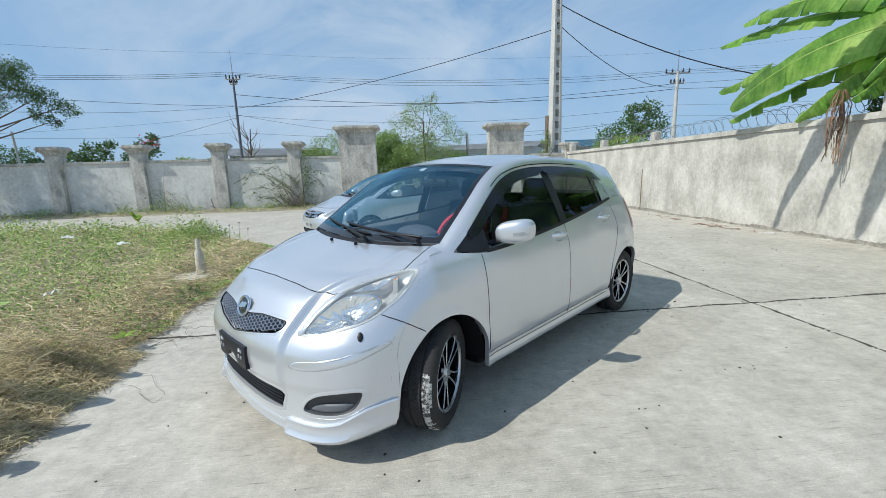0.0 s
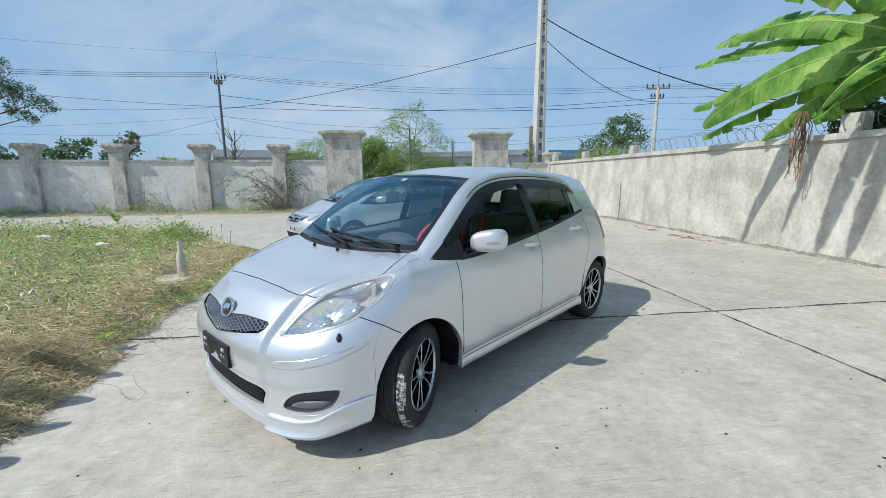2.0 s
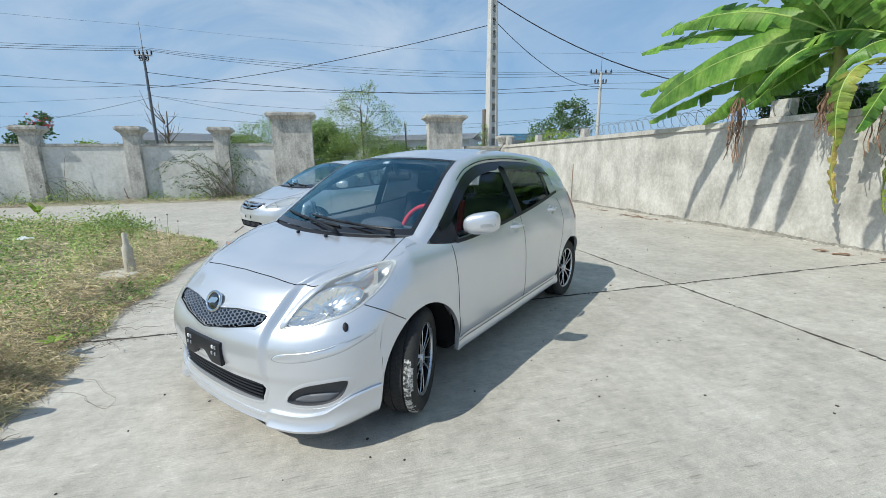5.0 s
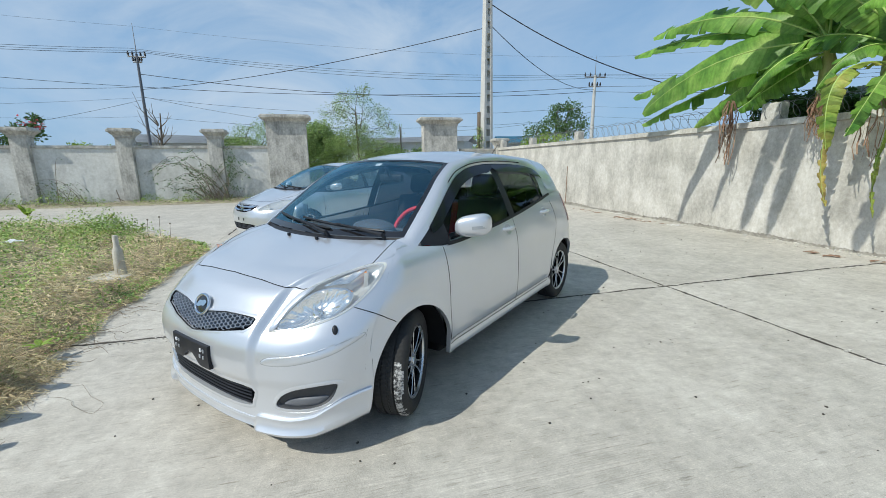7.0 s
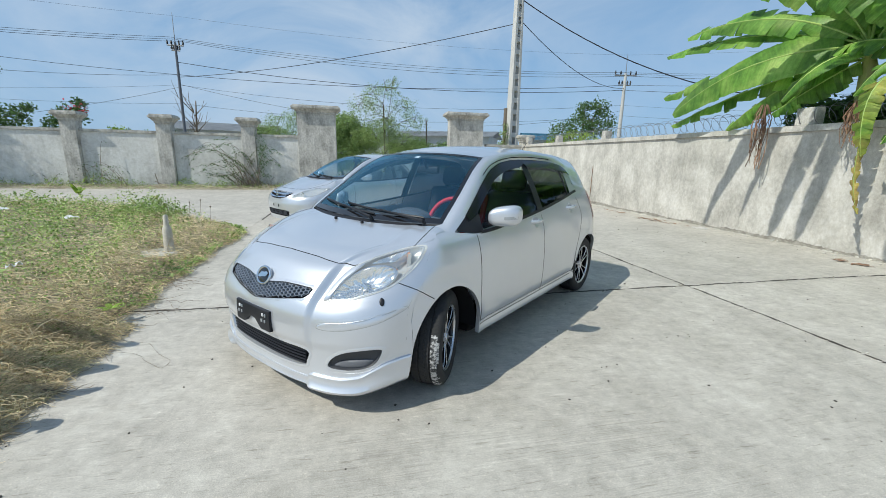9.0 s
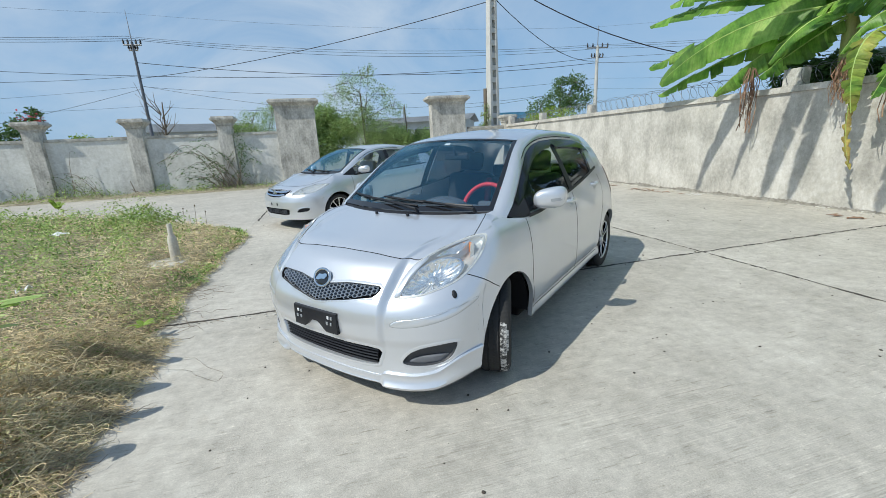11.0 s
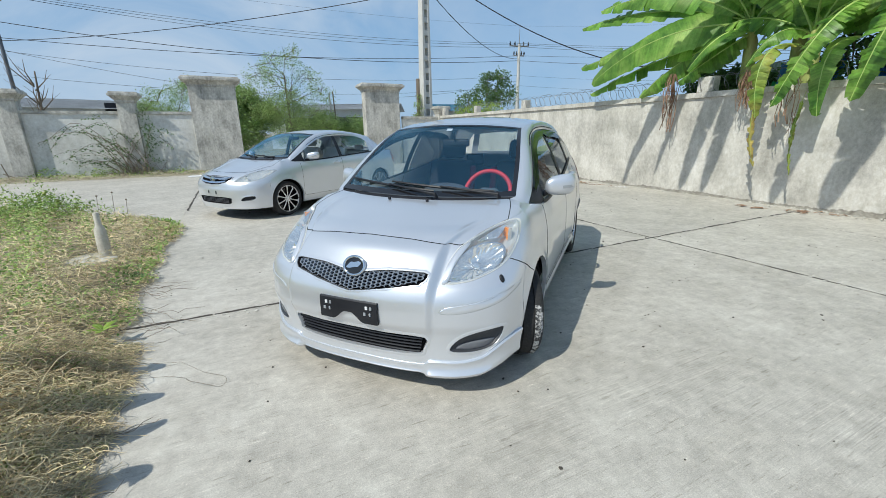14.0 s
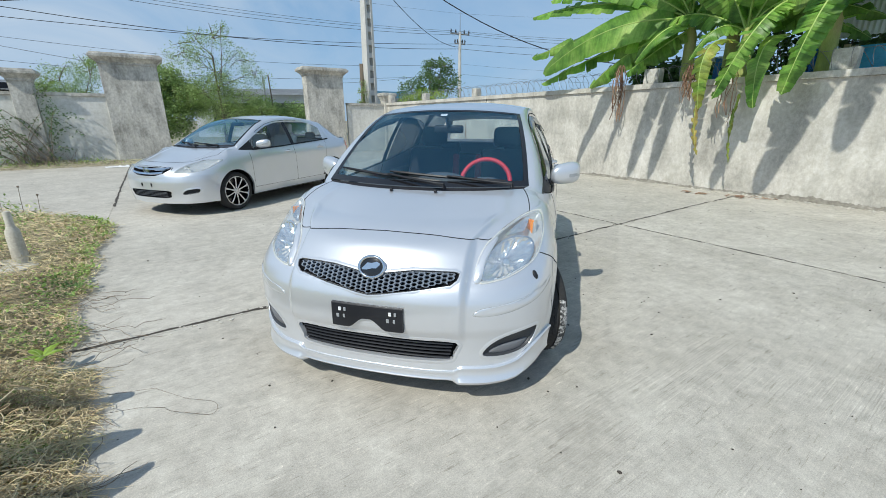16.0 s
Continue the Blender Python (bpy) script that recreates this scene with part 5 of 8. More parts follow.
for flip in (False, True):
    lamp = new("headlight")
    lamp.parent = hatch
    part("lens", mirrored(patch(HC, LAMP, [(1.0, -0.002), (0.99, 0.003), (0.9, 0.006), (0.6, 0.011), (0.3, 0.013), (0.02, 0.013)]), flip), M_LENS, lamp, "clear headlight lens", 60)
    part("bezel", mirrored(patch(HC, LAMP, [(1.008, -0.003), (1.006, 0.0028), (0.972, 0.0030), (0.962, 0.0)]), flip), plain("lamp_flange", (0.60, 0.60, 0.57), rough=0.35), lamp, "thin pale lamp flange", 60)
    part("bucket", mirrored(patch(HC, LAMP, [(1.0, 0.0012), (0.93, 0.0015), (0.91, -0.010), (0.86, -0.026), (0.5, -0.060), (0.02, -0.066)]), flip), M_LAMPSILVER, lamp, "grey lamp housing", 30)
    part("brow", mirrored(patch(HC, BROW, [(1.04, 0.001), (1.0, 0.008), (0.6, 0.0125), (0.02, 0.0135)]), flip), M_PAINT, lamp, "silver painted brow at the inner corner", 60)
    part("main_reflector", mirrored(fluted(HC, BOWL, [(1.02, -0.002), (0.96, -0.004), (0.90, -0.012), (0.78, -0.026), (0.58, -0.042), (0.36, -0.052), (0.18, -0.056), (0.03, -0.056)], 0.007), flip), M_REFLECTOR, lamp, "bright fluted bowl", 22)
    part("bowl_trim", mirrored(band(HC, [(grown(BOWL, 0.011), -0.006), (grown(BOWL, 0.008), -0.0005), (grown(BOWL, 0.002), -0.0005), (grown(BOWL, -0.002), -0.008)]), flip), M_CHROME, lamp, "chrome ring round the bowl", 40)
    ax = (HC.front(0.62, 0.735, 1.0) - HC.front(0.62, 0.735, 0.0)).normalized()
    ax = (ax + Vector((0, -1.3, -0.1))).normalized()
    to = ax.to_track_quat("Z", "Y").to_matrix().to_4x4()
    to.translation = HC.front(0.622, 0.730, -0.030)
    bm = bmesh.new()
    lathe(bm, [(0.022, -0.034), (0.021, -0.006), (0.014, 0.002), (0.0, 0.004)], 20, "z", to)
    part("bulb", mirrored(bm, flip), M_CHROME, lamp, "chrome capped bulb", 40)
    part("upper_reflector", mirrored(fluted(HC, UPPER, [(1.02, -0.003), (0.9, -0.008), (0.6, -0.022), (0.3, -0.028), (0.04, -0.029)], 0.006), flip), M_REFLECTOR, lamp, "bright fluted upper reflector", 22)
    # amber plate coloured as the bulb's reflection, turned inwards to show from ahead
    ti = Vector((-1.0, -1.0, 0.10)).to_track_quat("Z", "Y").to_matrix().to_4x4()
    ti = ti @ Matrix.Scale(1.3, 4)
    ti.translation = HC.front(0.716, 0.856, -0.030)
    bm = bmesh.new()
    for i in range(4):
        box(bm, -0.022 + 0.011 * i, -0.012 + 0.011 * i, -0.026, 0.026, -0.004, 0.003 + 0.003 * (i % 2), 0.0015)
    bmesh.ops.transform(bm, matrix=ti, verts=bm.verts)
    part("indicator", mirrored(bm, flip), M_AMBER, lamp, "ribbed amber plate in place of the indicator bulb's reflection")
    # added baffle, keeps the amber out of sight from the side
    bm = bmesh.new()
    box(bm, -0.026, 0.026, -0.030, 0.030, -0.010, -0.004, 0.0015)
    box(bm, -0.026, -0.0235, -0.030, 0.030, -0.006, 0.007, 0.0008)
    box(bm, 0.0225, 0.026, -0.030, 0.030, -0.006, 0.007, 0.0008)
    bmesh.ops.transform(bm, matrix=ti, verts=bm.verts)
    part("indicator_housing", mirrored(bm, flip), M_LAMPSILVER, lamp, "added silver baffle hiding the amber plate from the side")

# grille: honeycomb in a dark recess, badge in the middle
g = new("grille")
g.parent = hatch
part("backing", patch(HC, GRILLE, [(0.995, 0.0), (0.97, -0.02), (0.5, -0.03), (0.02, -0.03)], (0, 0.655)), M_SEAM, g, "black recess", 60)
part("surround", band(HC, [(grown(GRILLE, 0.016), -0.001), (grown(GRILLE, 0.009), 0.002), (grown(GRILLE, 0.002), 0.002), (grown(GRILLE, -0.003), -0.014)]), M_PAINT, g, "", 50)
HW, HH = 0.0175, 0.0082
bm = bmesh.new()
for r in range(-8, 9):
    for cidx in range(-17, 18):
        hx = cidx * HW * 1.55
        hz = 0.650 + r * HH * 1.85 + (HH * 0.92 if cidx % 2 else 0)
        if not inside(toward(GRILLE, 1.08, (0, 0.655)), hx, hz):
            continue
        corners = [(-1, 0), (-0.5, 1), (0.5, 1), (1, 0), (0.5, -1), (-0.5, -1)]
        rings = []
        for k, o in ((1.04, -0.008), (0.74, -0.005), (0.68, -0.020)):
            ring = []
            for cx_, cz_ in corners:
                xx, zz = hx + cx_ * HW * k, hz + cz_ * HH * k
                ring.append(HC.front(xx, zz, o))
            rings.append(ring)
        grid(bm, rings, closed=True)
clip = toward(GRILLE, 0.985, (0, 0.655))
bmesh.ops.delete(bm, geom=[f for f in bm.faces if not all(inside(clip, v.co.x, v.co.z) for v in f.verts)], context="FACES")
part("honeycomb", bm, plain("grille_grey", (0.22, 0.25, 0.30), rough=0.28), g, "dark grey honeycomb mesh")
bm = bmesh.new()
cb = Vector((0, HC.front_y(0, 0.70) - 0.004, 0.703))
tb = Vector((0, -1, 0.42)).to_track_quat("Z", "Y").to_matrix().to_4x4()
tb.translation = cb
n = 48
rows = []
for k in range(n + 1):
    a = 2 * math.pi * k / n
    e = Vector((math.cos(a) * 0.063, math.sin(a) * 0.050, 0.006))
    d = Vector((math.cos(a), math.sin(a), 0))
    rows.append([tb @ (e + 0.0080 * (math.cos(2 * math.pi * j / 8) * d + math.sin(2 * math.pi * j / 8) * Vector((0, 0, 1)))) for j in range(8)])
grid(bm, rows, closed=True)
part("badge_ring", bm, M_CHROME, g, "oval chrome badge ring", 60)
bm = bmesh.new()
grid(bm, [[tb @ Vector((r * 0.063 * math.cos(2 * math.pi * k / 32), r * 0.050 * math.sin(2 * math.pi * k / 32), 0.004 + 0.006 * (1 - r * r))) for k in range(32)] for r in (1.0, 0.75, 0.5, 0.25, 0.02)], closed=True)
part("badge_plate", bm, M_GLOSSBLACK, g, "", 60)
bm = bmesh.new()
# a plain bright swept shape in the badge
grid(bm, [[tb @ Vector((x, z + w, 0.0125)), tb @ Vector((x, z - w, 0.0125))] for x, z, w in ((-0.046, -0.012, 0.003), (-0.022, 0.002, 0.017), (0.004, 0.006, 0.013), (0.026, 0.010, 0.016), (0.042, 0.016, 0.004))])
part("badge_mark", bm, M_CHROME, g)

# lower intake with slats
g = new("lower_intake")
g.parent = hatch
part("backing", patch(HC, LOWER, [(1.0, 0.0), (0.985, -0.03), (0.5, -0.045), (0.02, -0.045)]), M_SEAM, g, "", 60)
part("surround", band(HC, [(grown(LOWER, 0.020), -0.001), (grown(LOWER, 0.013), 0.0035), (LOWER, 0.003), (grown(LOWER, -0.004), -0.02)]), M_PAINT, g, "", 50)
for k in range(5):
    z = 0.277 + 0.0185 * k
    bm = bmesh.new()
    hw = 0.385 + 0.004 * k
    rows = []
    for i in range(25):
        x = -hw + 2 * hw * i / 24
        rows.append([HC.front(x, z + 0.005, -0.022), HC.front(x, z + 0.005, -0.006), HC.front(x, z, -0.003), HC.front(x, z - 0.003, -0.006), HC.front(x, z - 0.003, -0.022)])
    grid(bm, rows)
    part("slat", bm, M_BLACK, g)

M_FOG = surface("dark_grey_plastic", [(0.035, 0.038, 0.045), (0.05, 0.053, 0.06)], scale=8, rough=0.5, bump=0.1, fine=200)

# fog lamp recesses, bumper strips, washer caps
for flip in (False, True):
    g = new("fog_recess")
    g.parent = hatch
    part("surround", mirrored(band(HC, [(grown(FOG, 0.020), -0.001), (grown(FOG, 0.012), 0.0035), (FOG, 0.003), (grown(FOG, -0.004), -0.014)]), flip), M_PAINT, g, "", 50)
    part("cover", mirrored(patch(HC, FOG, [(0.985, 0.001), (0.95, -0.003), (0.92, -0.012), (0.6, -0.020), (0.02, -0.022)]), flip), M_FOG, g, "black plastic blank", 50)
    low = [(x, 0.272 + (z - 0.283) * 0.38) for x, z in FOG]
    part("ledge", mirrored(patch(HC, [(0.655 + (x - 0.655) * 0.8, z + 0.02) for x, z in low], [(1.0, -0.020), (0.9, -0.012), (0.6, -0.009), (0.02, -0.009)]), flip), plain("grey_ledge", (0.15, 0.155, 0.17), rough=0.5), g, "grey sloping ledge", 50)
    ST = rounded([(0.500, 0.512), (0.56, 0.508), (0.66, 0.520), (0.76, 0.550), (0.815, 0.592), (0.822, 0.618), (0.79, 0.600), (0.72, 0.577), (0.62, 0.556), (0.54, 0.545), (0.505, 0.530)], 4)
    part("bumper_strip", mirrored(patch(HC, ST, [(1.012, -0.001), (1.0, 0.0008), (0.92, 0.0022), (0.6, 0.0035), (0.02, 0.004)]), flip), M_PAINT, hatch, "silver rub strip", 50)
    pts = [HC.front(x, z, 0.0012) for x, z in toward(ST, 1.02)]
    nr = [(HC.front(x, z, 1.0) - HC.front(x, z, 0)).normalized() for x, z in toward(ST, 1.02)]
    part("panel_gap", mirrored(strip(pts + pts[:1], nr + nr[:1], 0.0030, -0.0005), flip), M_LAMPGREY, hatch)
    cw = HC.front(0.752, 0.655, 0.0)
    aw = (HC.front(0.752, 0.655, 1.0) - cw).normalized()
    tw = aw.to_track_quat("Z", "Y").to_matrix().to_4x4()
    tw.translation = cw
    bm = bmesh.new()
    lathe(bm, [(0.022, -0.006), (0.021, 0.003), (0.015, 0.007), (0.006, 0.008), (0.0, 0.008)], 20, "z", tw @ Matrix.Diagonal((0.62, 1.05, 1, 1)))
    if not flip:
        part("washer_nozzle", bm, M_BLACK, hatch, "small dark headlight washer cap", 50)

# front lip: a low blade in the middle, deeper corner pieces that sweep up to the arches
LIP_TOP = [(0.40, 0.222), (0.44, 0.232), (0.58, 0.230), (0.68, 0.246), (0.734, 0.286), (0.773, 0.316), (0.811, 0.330), (0.85, 0.335)]
LIP_LOW = [(0.0, 0.150), (0.38, 0.150), (0.44, 0.136), (0.58, 0.130), (0.68, 0.132), (0.75, 0.148), (0.82, 0.172)]
rows = []
for i in range(73):
    f = 90 - 77.3 * i / 72
    b = HC.nose(f, 0.235)
    x = b.x
    k = smooth01(0.405, 0.430, x)
    out = b - Vector((0, 0.15, 0.235))
    out.z = 0
    out.normalize()
    top = 0.206 * (1 - k) + interp(x, LIP_TOP) * k
    bot = interp(x, LIP_LOW)
    sweep = smooth01(0.66, 0.80, x)
    pr = 0.010 + 0.024 * k * (1 - 0.55 * sweep)
    s_ = HC.nose(f, top)
    h = top - bot

    def at(z, o):
        q = HC.nose(f, z)
        return Vector((q.x, q.y, z)) + out * o

    rows.append([at(top + 0.004, -0.003), at(top + 0.003, 0.004 + 0.005 * k), at(top - 0.004, 0.007 + 0.007 * k), at(top - 0.10 * h - 0.006, 0.006 + 0.005 * k), at(top - 0.36 * h, 0.005 + 0.006 * k), at(top - 0.58 * h, pr * 0.75), at(top - 0.72 * h, pr + 0.004), at(bot + 0.16 * h, pr + 0.002), at(bot + 0.04 * h, pr - 0.008), at(bot, pr - 0.022), at(bot + 0.012, -0.07)])
bm = bmesh.new()
grid(bm, rows)
doubled(bm)
outward(bm, Vector((0, 0, 0.25)))
part("front_lip", bm, M_PAINT, hatch, "silver aero lip with raised corners", 42)
for flip in (False, True):
    pts = [Vector((x, y, z)) for x, y, z in ((0.763, -0.361, 0.733), (0.795, -0.322, 0.711), (0.820, -0.284, 0.690), (0.838, -0.228, 0.655), (0.849, -0.172, 0.615))]
    pts = [pts[i] + (pts[i + 1] - pts[i]) * j / 4 for i in range(4) for j in range(4)] + pts[-1:]
    q_ = []
    for p in pts:
        f_ = min(range(0, 361), key=lambda a: abs(HC.nose(a / 4, p.z).y - p.y)) / 4
        q_.append(HC.nose(f_, p.z))
    part("panel_gap", mirrored(strip(q_, [Vector((0.85, -0.5, 0.15)).normalized()] * len(q_), 0.004, 0.002), flip), M_SEAM, hatch)

# black number plate bracket with two clips and a scooped lower edge
yb = HC.front_y(0, 0.48) - 0.002
bm = bmesh.new()
rows = []
for i in range(37):
    x = -0.18 + 0.36 * i / 36
    lo = 0.424 + 0.052 * (1 - smooth01(0.015, 0.10, abs(x)))
    yy = HC.front_y(x, 0.50) - 0.014
    rows.append([Vector((x, yy + 0.02, lo)), Vector((x, yy + 0.001, lo)), Vector((x, yy, lo + 0.004)), Vector((x, yy, 0.50)), Vector((x, yy + 0.002, 0.541)), Vector((x, yy + 0.006, 0.545)), Vector((x, yy + 0.03, 0.545))])
grid(bm, rows)
for row in (rows[0], rows[-1]):
    bm.faces.new([bm.verts.new(p) for p in row])
outward(bm, MID)
bracket = part("plate_bracket", bm, M_BLACK, hatch, "empty black number plate bracket", 30)
for x in (-0.135, 0.120):
    for dx, dz, w, m in ((0, 0.0, 0.007, M_WHITE), (0.026, 0.0, 0.006, M_LAMPGREY), (-0.012, -0.035, 0.007, M_LAMPGREY), (0.02, -0.035, 0.005, M_LAMPGREY)):
        bm = bmesh.new()
        box(bm, x + dx - w, x + dx + w, HC.front_y(x, 0.50) - 0.0185, HC.front_y(x, 0.50) - 0.012, 0.515 + dz - 0.009, 0.515 + dz + 0.009, 0.002)
        part("clip", bm, m, bracket)

# upright bar in the rear side window
for flip in (False, True):
    y_ = 2.06
    zz = [interp(y_, HATCH["belt"]) + (interp(y_, HATCH["wtop"]) - interp(y_, HATCH["belt"])) * k / 6 for k in range(7)]
    part("window_bar", mirrored(strip([HC.upper(y_ - 0.03 * k / 6, z) for k, z in enumerate(zz)], [Vector((0.93, 0, 0.36))] * 7, 0.020, 0.002), flip), M_BLACK, hatch)

# wheels; the front pair is steered to the car's left
for x in (0.742, -0.742):
    wheel(hatch, x, 0.0, 0.298, 24.5, 5, 0.46, paired=True, sun_scuff=4.0)
    wheel(hatch, x, 2.46, 0.298, 0, 5, 0.46, paired=True)
interior(HC, hatch, 0.50)
wiper(hatch, glass_at, 0.86, -0.34, 0.115)
wiper(hatch, glass_at, 0.26, -0.93, 0.115)
for u in (-0.22, 0.20):
    bm = bmesh.new()
    p = glass_at(u, 0.0)
    box(bm, p.x - 0.008, p.x + 0.008, p.y - 0.098, p.y - 0.078, 0.955, 0.974, 0.004)
    part("washer_jet", bm, M_BLACK, hatch)
bm = bmesh.new()
p = glass_at(0.0, 0.93)
grid(bm, [[glass_at(u, t) + Vector((0, 0.004, -0.002)) for u in (-0.045, 0.045)] for t in (0.86, 0.915)])
part("screen_sticker", bm, M_WHITE, hatch, "small white sticker")
bm = bmesh.new()
tube(bm, [(0.0, 2.45, 1.46), (0.0, 2.52, 1.53), (0.0, 2.62, 1.60)], [0.010, 0.004, 0.003], 6)
part("antenna", bm, M_BLACK, hatch)
for flip in (False, True):
    bm = bmesh.new()
    rows = []
    for i in range(9):
        z = 0.80 + 0.28 * i / 8
        rows.append([HC.tail(f, z) + Vector((0.005, 0.004, 0)) for f in (8, 14, 22, 34, 46)])
    grid(bm, rows)
    part("tail_light", mirrored(bm, flip), M_RED, hatch, "red tail lamp", 60)

# ---------------------------------------------------------------- the silver saloon beyond
SALOON = dict(
    wb=2.55, base=0.20, arch=0.338, axle=0.30,
    L=[(0.13, 0.78), (0.20, 0.80), (0.30, 0.82), (0.42, 0.84), (0.50, 0.842), (0.58, 0.828), (0.64, 0.80), (0.70, 0.748), (0.74, 0.685), (0.77, 0.605), (0.80, 0.49), (0.84, 0.335), (0.88, 0.19), (0.92, 0.05), (0.94, 0.01)],
    beak=[(0.55, 0), (0.66, 0.012), (0.76, 0.012), (0.80, 0.0)], beak_x=(0.30, 0.45),
    wF=[(0.13, 0.80), (0.25, 0.83), (0.40, 0.845), (0.55, 0.846), (0.65, 0.842), (0.72, 0.832), (0.78, 0.815), (0.84, 0.79), (0.89, 0.755), (0.94, 0.70)],
    wS=[(0.15, 0.79), (0.22, 0.815), (0.27, 0.832), (0.31, 0.842), (0.45, 0.848), (0.58, 0.850), (0.72, 0.846), (0.80, 0.838), (0.88, 0.815), (0.95, 0.785), (1.02, 0.745)],
    p=[(0.56, 2.6), (0.65, 2.5), (0.78, 2.2)], q=[(0.2, 3.6), (0.60, 3.6), (0.66, 3.2), (0.75, 2.5), (0.9, 2.3)],
    hood_z=[(0, 0.925), (15, 0.900), (28, 0.872), (38, 0.848), (46, 0.822), (53, 0.785), (65, 0.775), (90, 0.775)],
    hood_phi=53,
    belt=[(0, 0.925), (0.1, 0.930), (0.2, 0.918), (0.4, 0.905), (1.0, 0.920), (1.6, 0.950), (2.3, 0.985), (2.55, 1.0)],
    hood_c=[(0.0, -0.60, 0.772), (0.25, -0.43, 0.825), (0.5, -0.25, 0.875), (0.75, -0.10, 0.915), (1.0, 0.02, 0.940)], hood_end=0.11,
    Lr=[(0.2, 0.80), (0.4, 0.88), (0.6, 0.90), (0.8, 0.88), (1.0, 0.84)],
    screen=[(0.0, 0.670, 0.20, 0.970), (0.35, 0.630, 0.48, 1.130), (0.7, 0.578, 0.77, 1.285), (1.0, 0.540, 0.98, 1.366)],
    screen_bow=(0.12, 0.075), screen_rise=(-0.01, 0.028),
    wtop=[(0.20, 0.925), (0.40, 1.03), (0.60, 1.13), (0.80, 1.215), (1.0, 1.283), (1.25, 1.328), (1.6, 1.343), (2.0, 1.325), (2.25, 1.26), (2.40, 1.15), (2.50, 1.01)],
    roof_x=[(0.98, 0.54), (1.3, 0.555), (1.8, 0.555), (2.2, 0.54), (2.56, 0.52)],
    roof_z=[(0.98, 1.368), (1.3, 1.406), (1.7, 1.414), (2.1, 1.388), (2.56, 1.312)],
    roof_rise=0.044, roof_end=2.56, win=(0.22, 1.36, 1.45, 2.49), door=(0.36, 1.40, 2.22), tail_z=1.0,
)
saloon = thing("sedan", "silver four-door saloon car parked on the concrete yard", "car", pose(-4.84, 3.12, 0, 0, 0, -6.7))
SC = Car(SALOON)
LAMP2 = rounded([(0.462, 0.640), (0.56, 0.632), (0.66, 0.640), (0.745, 0.664), (0.782, 0.700), (0.794, 0.768), (0.786, 0.803), (0.74, 0.812), (0.66, 0.806), (0.58, 0.778), (0.512, 0.722)], 4)
GR2H = [(0.0, 0.594), (0.18, 0.602), (0.32, 0.634), (0.392, 0.682), (0.385, 0.712), (0.20, 0.726), (0.0, 0.730)]
GR2 = GR2H + [(-x, z) for x, z in GR2H[-2:0:-1]]
LOW2 = rounded([(-0.37, 0.388), (0.0, 0.394), (0.37, 0.388), (0.39, 0.34), (0.34, 0.292), (0.0, 0.286), (-0.34, 0.292), (-0.39, 0.34)], 4)
FOG2 = rounded([(0.575, 0.345), (0.625, 0.398), (0.69, 0.412), (0.745, 0.410), (0.735, 0.362), (0.66, 0.340)], 4)
shell(SC, saloon, [grown(LAMP2, -0.006), grown(GR2, 0.0), grown(LOW2, 0.0), grown(FOG2, 0.0)], 66)
glass2 = build_upper(SC, saloon, tint=M_PALE, visors=False, front_pane=M_PALE)
underside(SC, saloon)
tail_panels(SC, saloon, 3.02, 1.025, 0.60)
d0, d1, d2 = SALOON["door"]
seam(SC, saloon, [(("s", d0), z / 100) for z in range(32, 90, 4)])
seam(SC, saloon, [(("s", d1), z / 100) for z in range(32, 94, 4)])
seam(SC, saloon, [(("s", d0 + (d2 - d0) * i / 16), 0.313) for i in range(17)])
seam(SC, saloon, [(("s", interp(z / 100, [(0.285, d2 - 0.05), (0.5, d2 - 0.01), (0.72, d2 + 0.09), (0.97, d2 + 0.15)])), z / 100) for z in range(32, 97, 4)])
handle(SC, saloon, 1.25, 0.835)
handle(SC, saloon, 2.15, 0.865)
door_mirror(SC, saloon, 0.885, 0.60, 1.00, 0.095, 0.065, 0.07)
# boot lid and its shoulders
bm = bmesh.new()
grid(bm, [[Vector((u * (0.70 - 0.10 * t * t), 2.50 + 0.88 * t + 0.04 * (1 - u * u) * t, 1.0 + 0.035 * (1 - u * u) * (1 - 0.5 * t) + 0.01 * math.sin(math.pi * t))) for u in [-1 + j / 8 for j in range(17)]] for t in [i / 12 for i in range(13)]])
part("boot_lid", bm, M_PAINT, saloon, "", 60)
for flip in (False, True):
    bm = bmesh.new()
    rows = []
    for i in range(11):
        t = i / 10
        y = 2.54 + 0.46 * t
        o = Vector((0.52 + 0.08 * t, y, 1.312 + (1.02 - 1.312) * t))
        lo = Vector((0.755 - 0.06 * t, y, 1.0))
        rows.append([lo + (o - lo) * k / 6 + Vector((0.03 * math.sin(math.pi * k / 6) * (1 - t), 0, 0)) for k in range(7)])
    grid(bm, rows)
    outward(bm, MID)
    part("rear_pillar", mirrored(bm, flip), M_PAINT, saloon, "", 60)
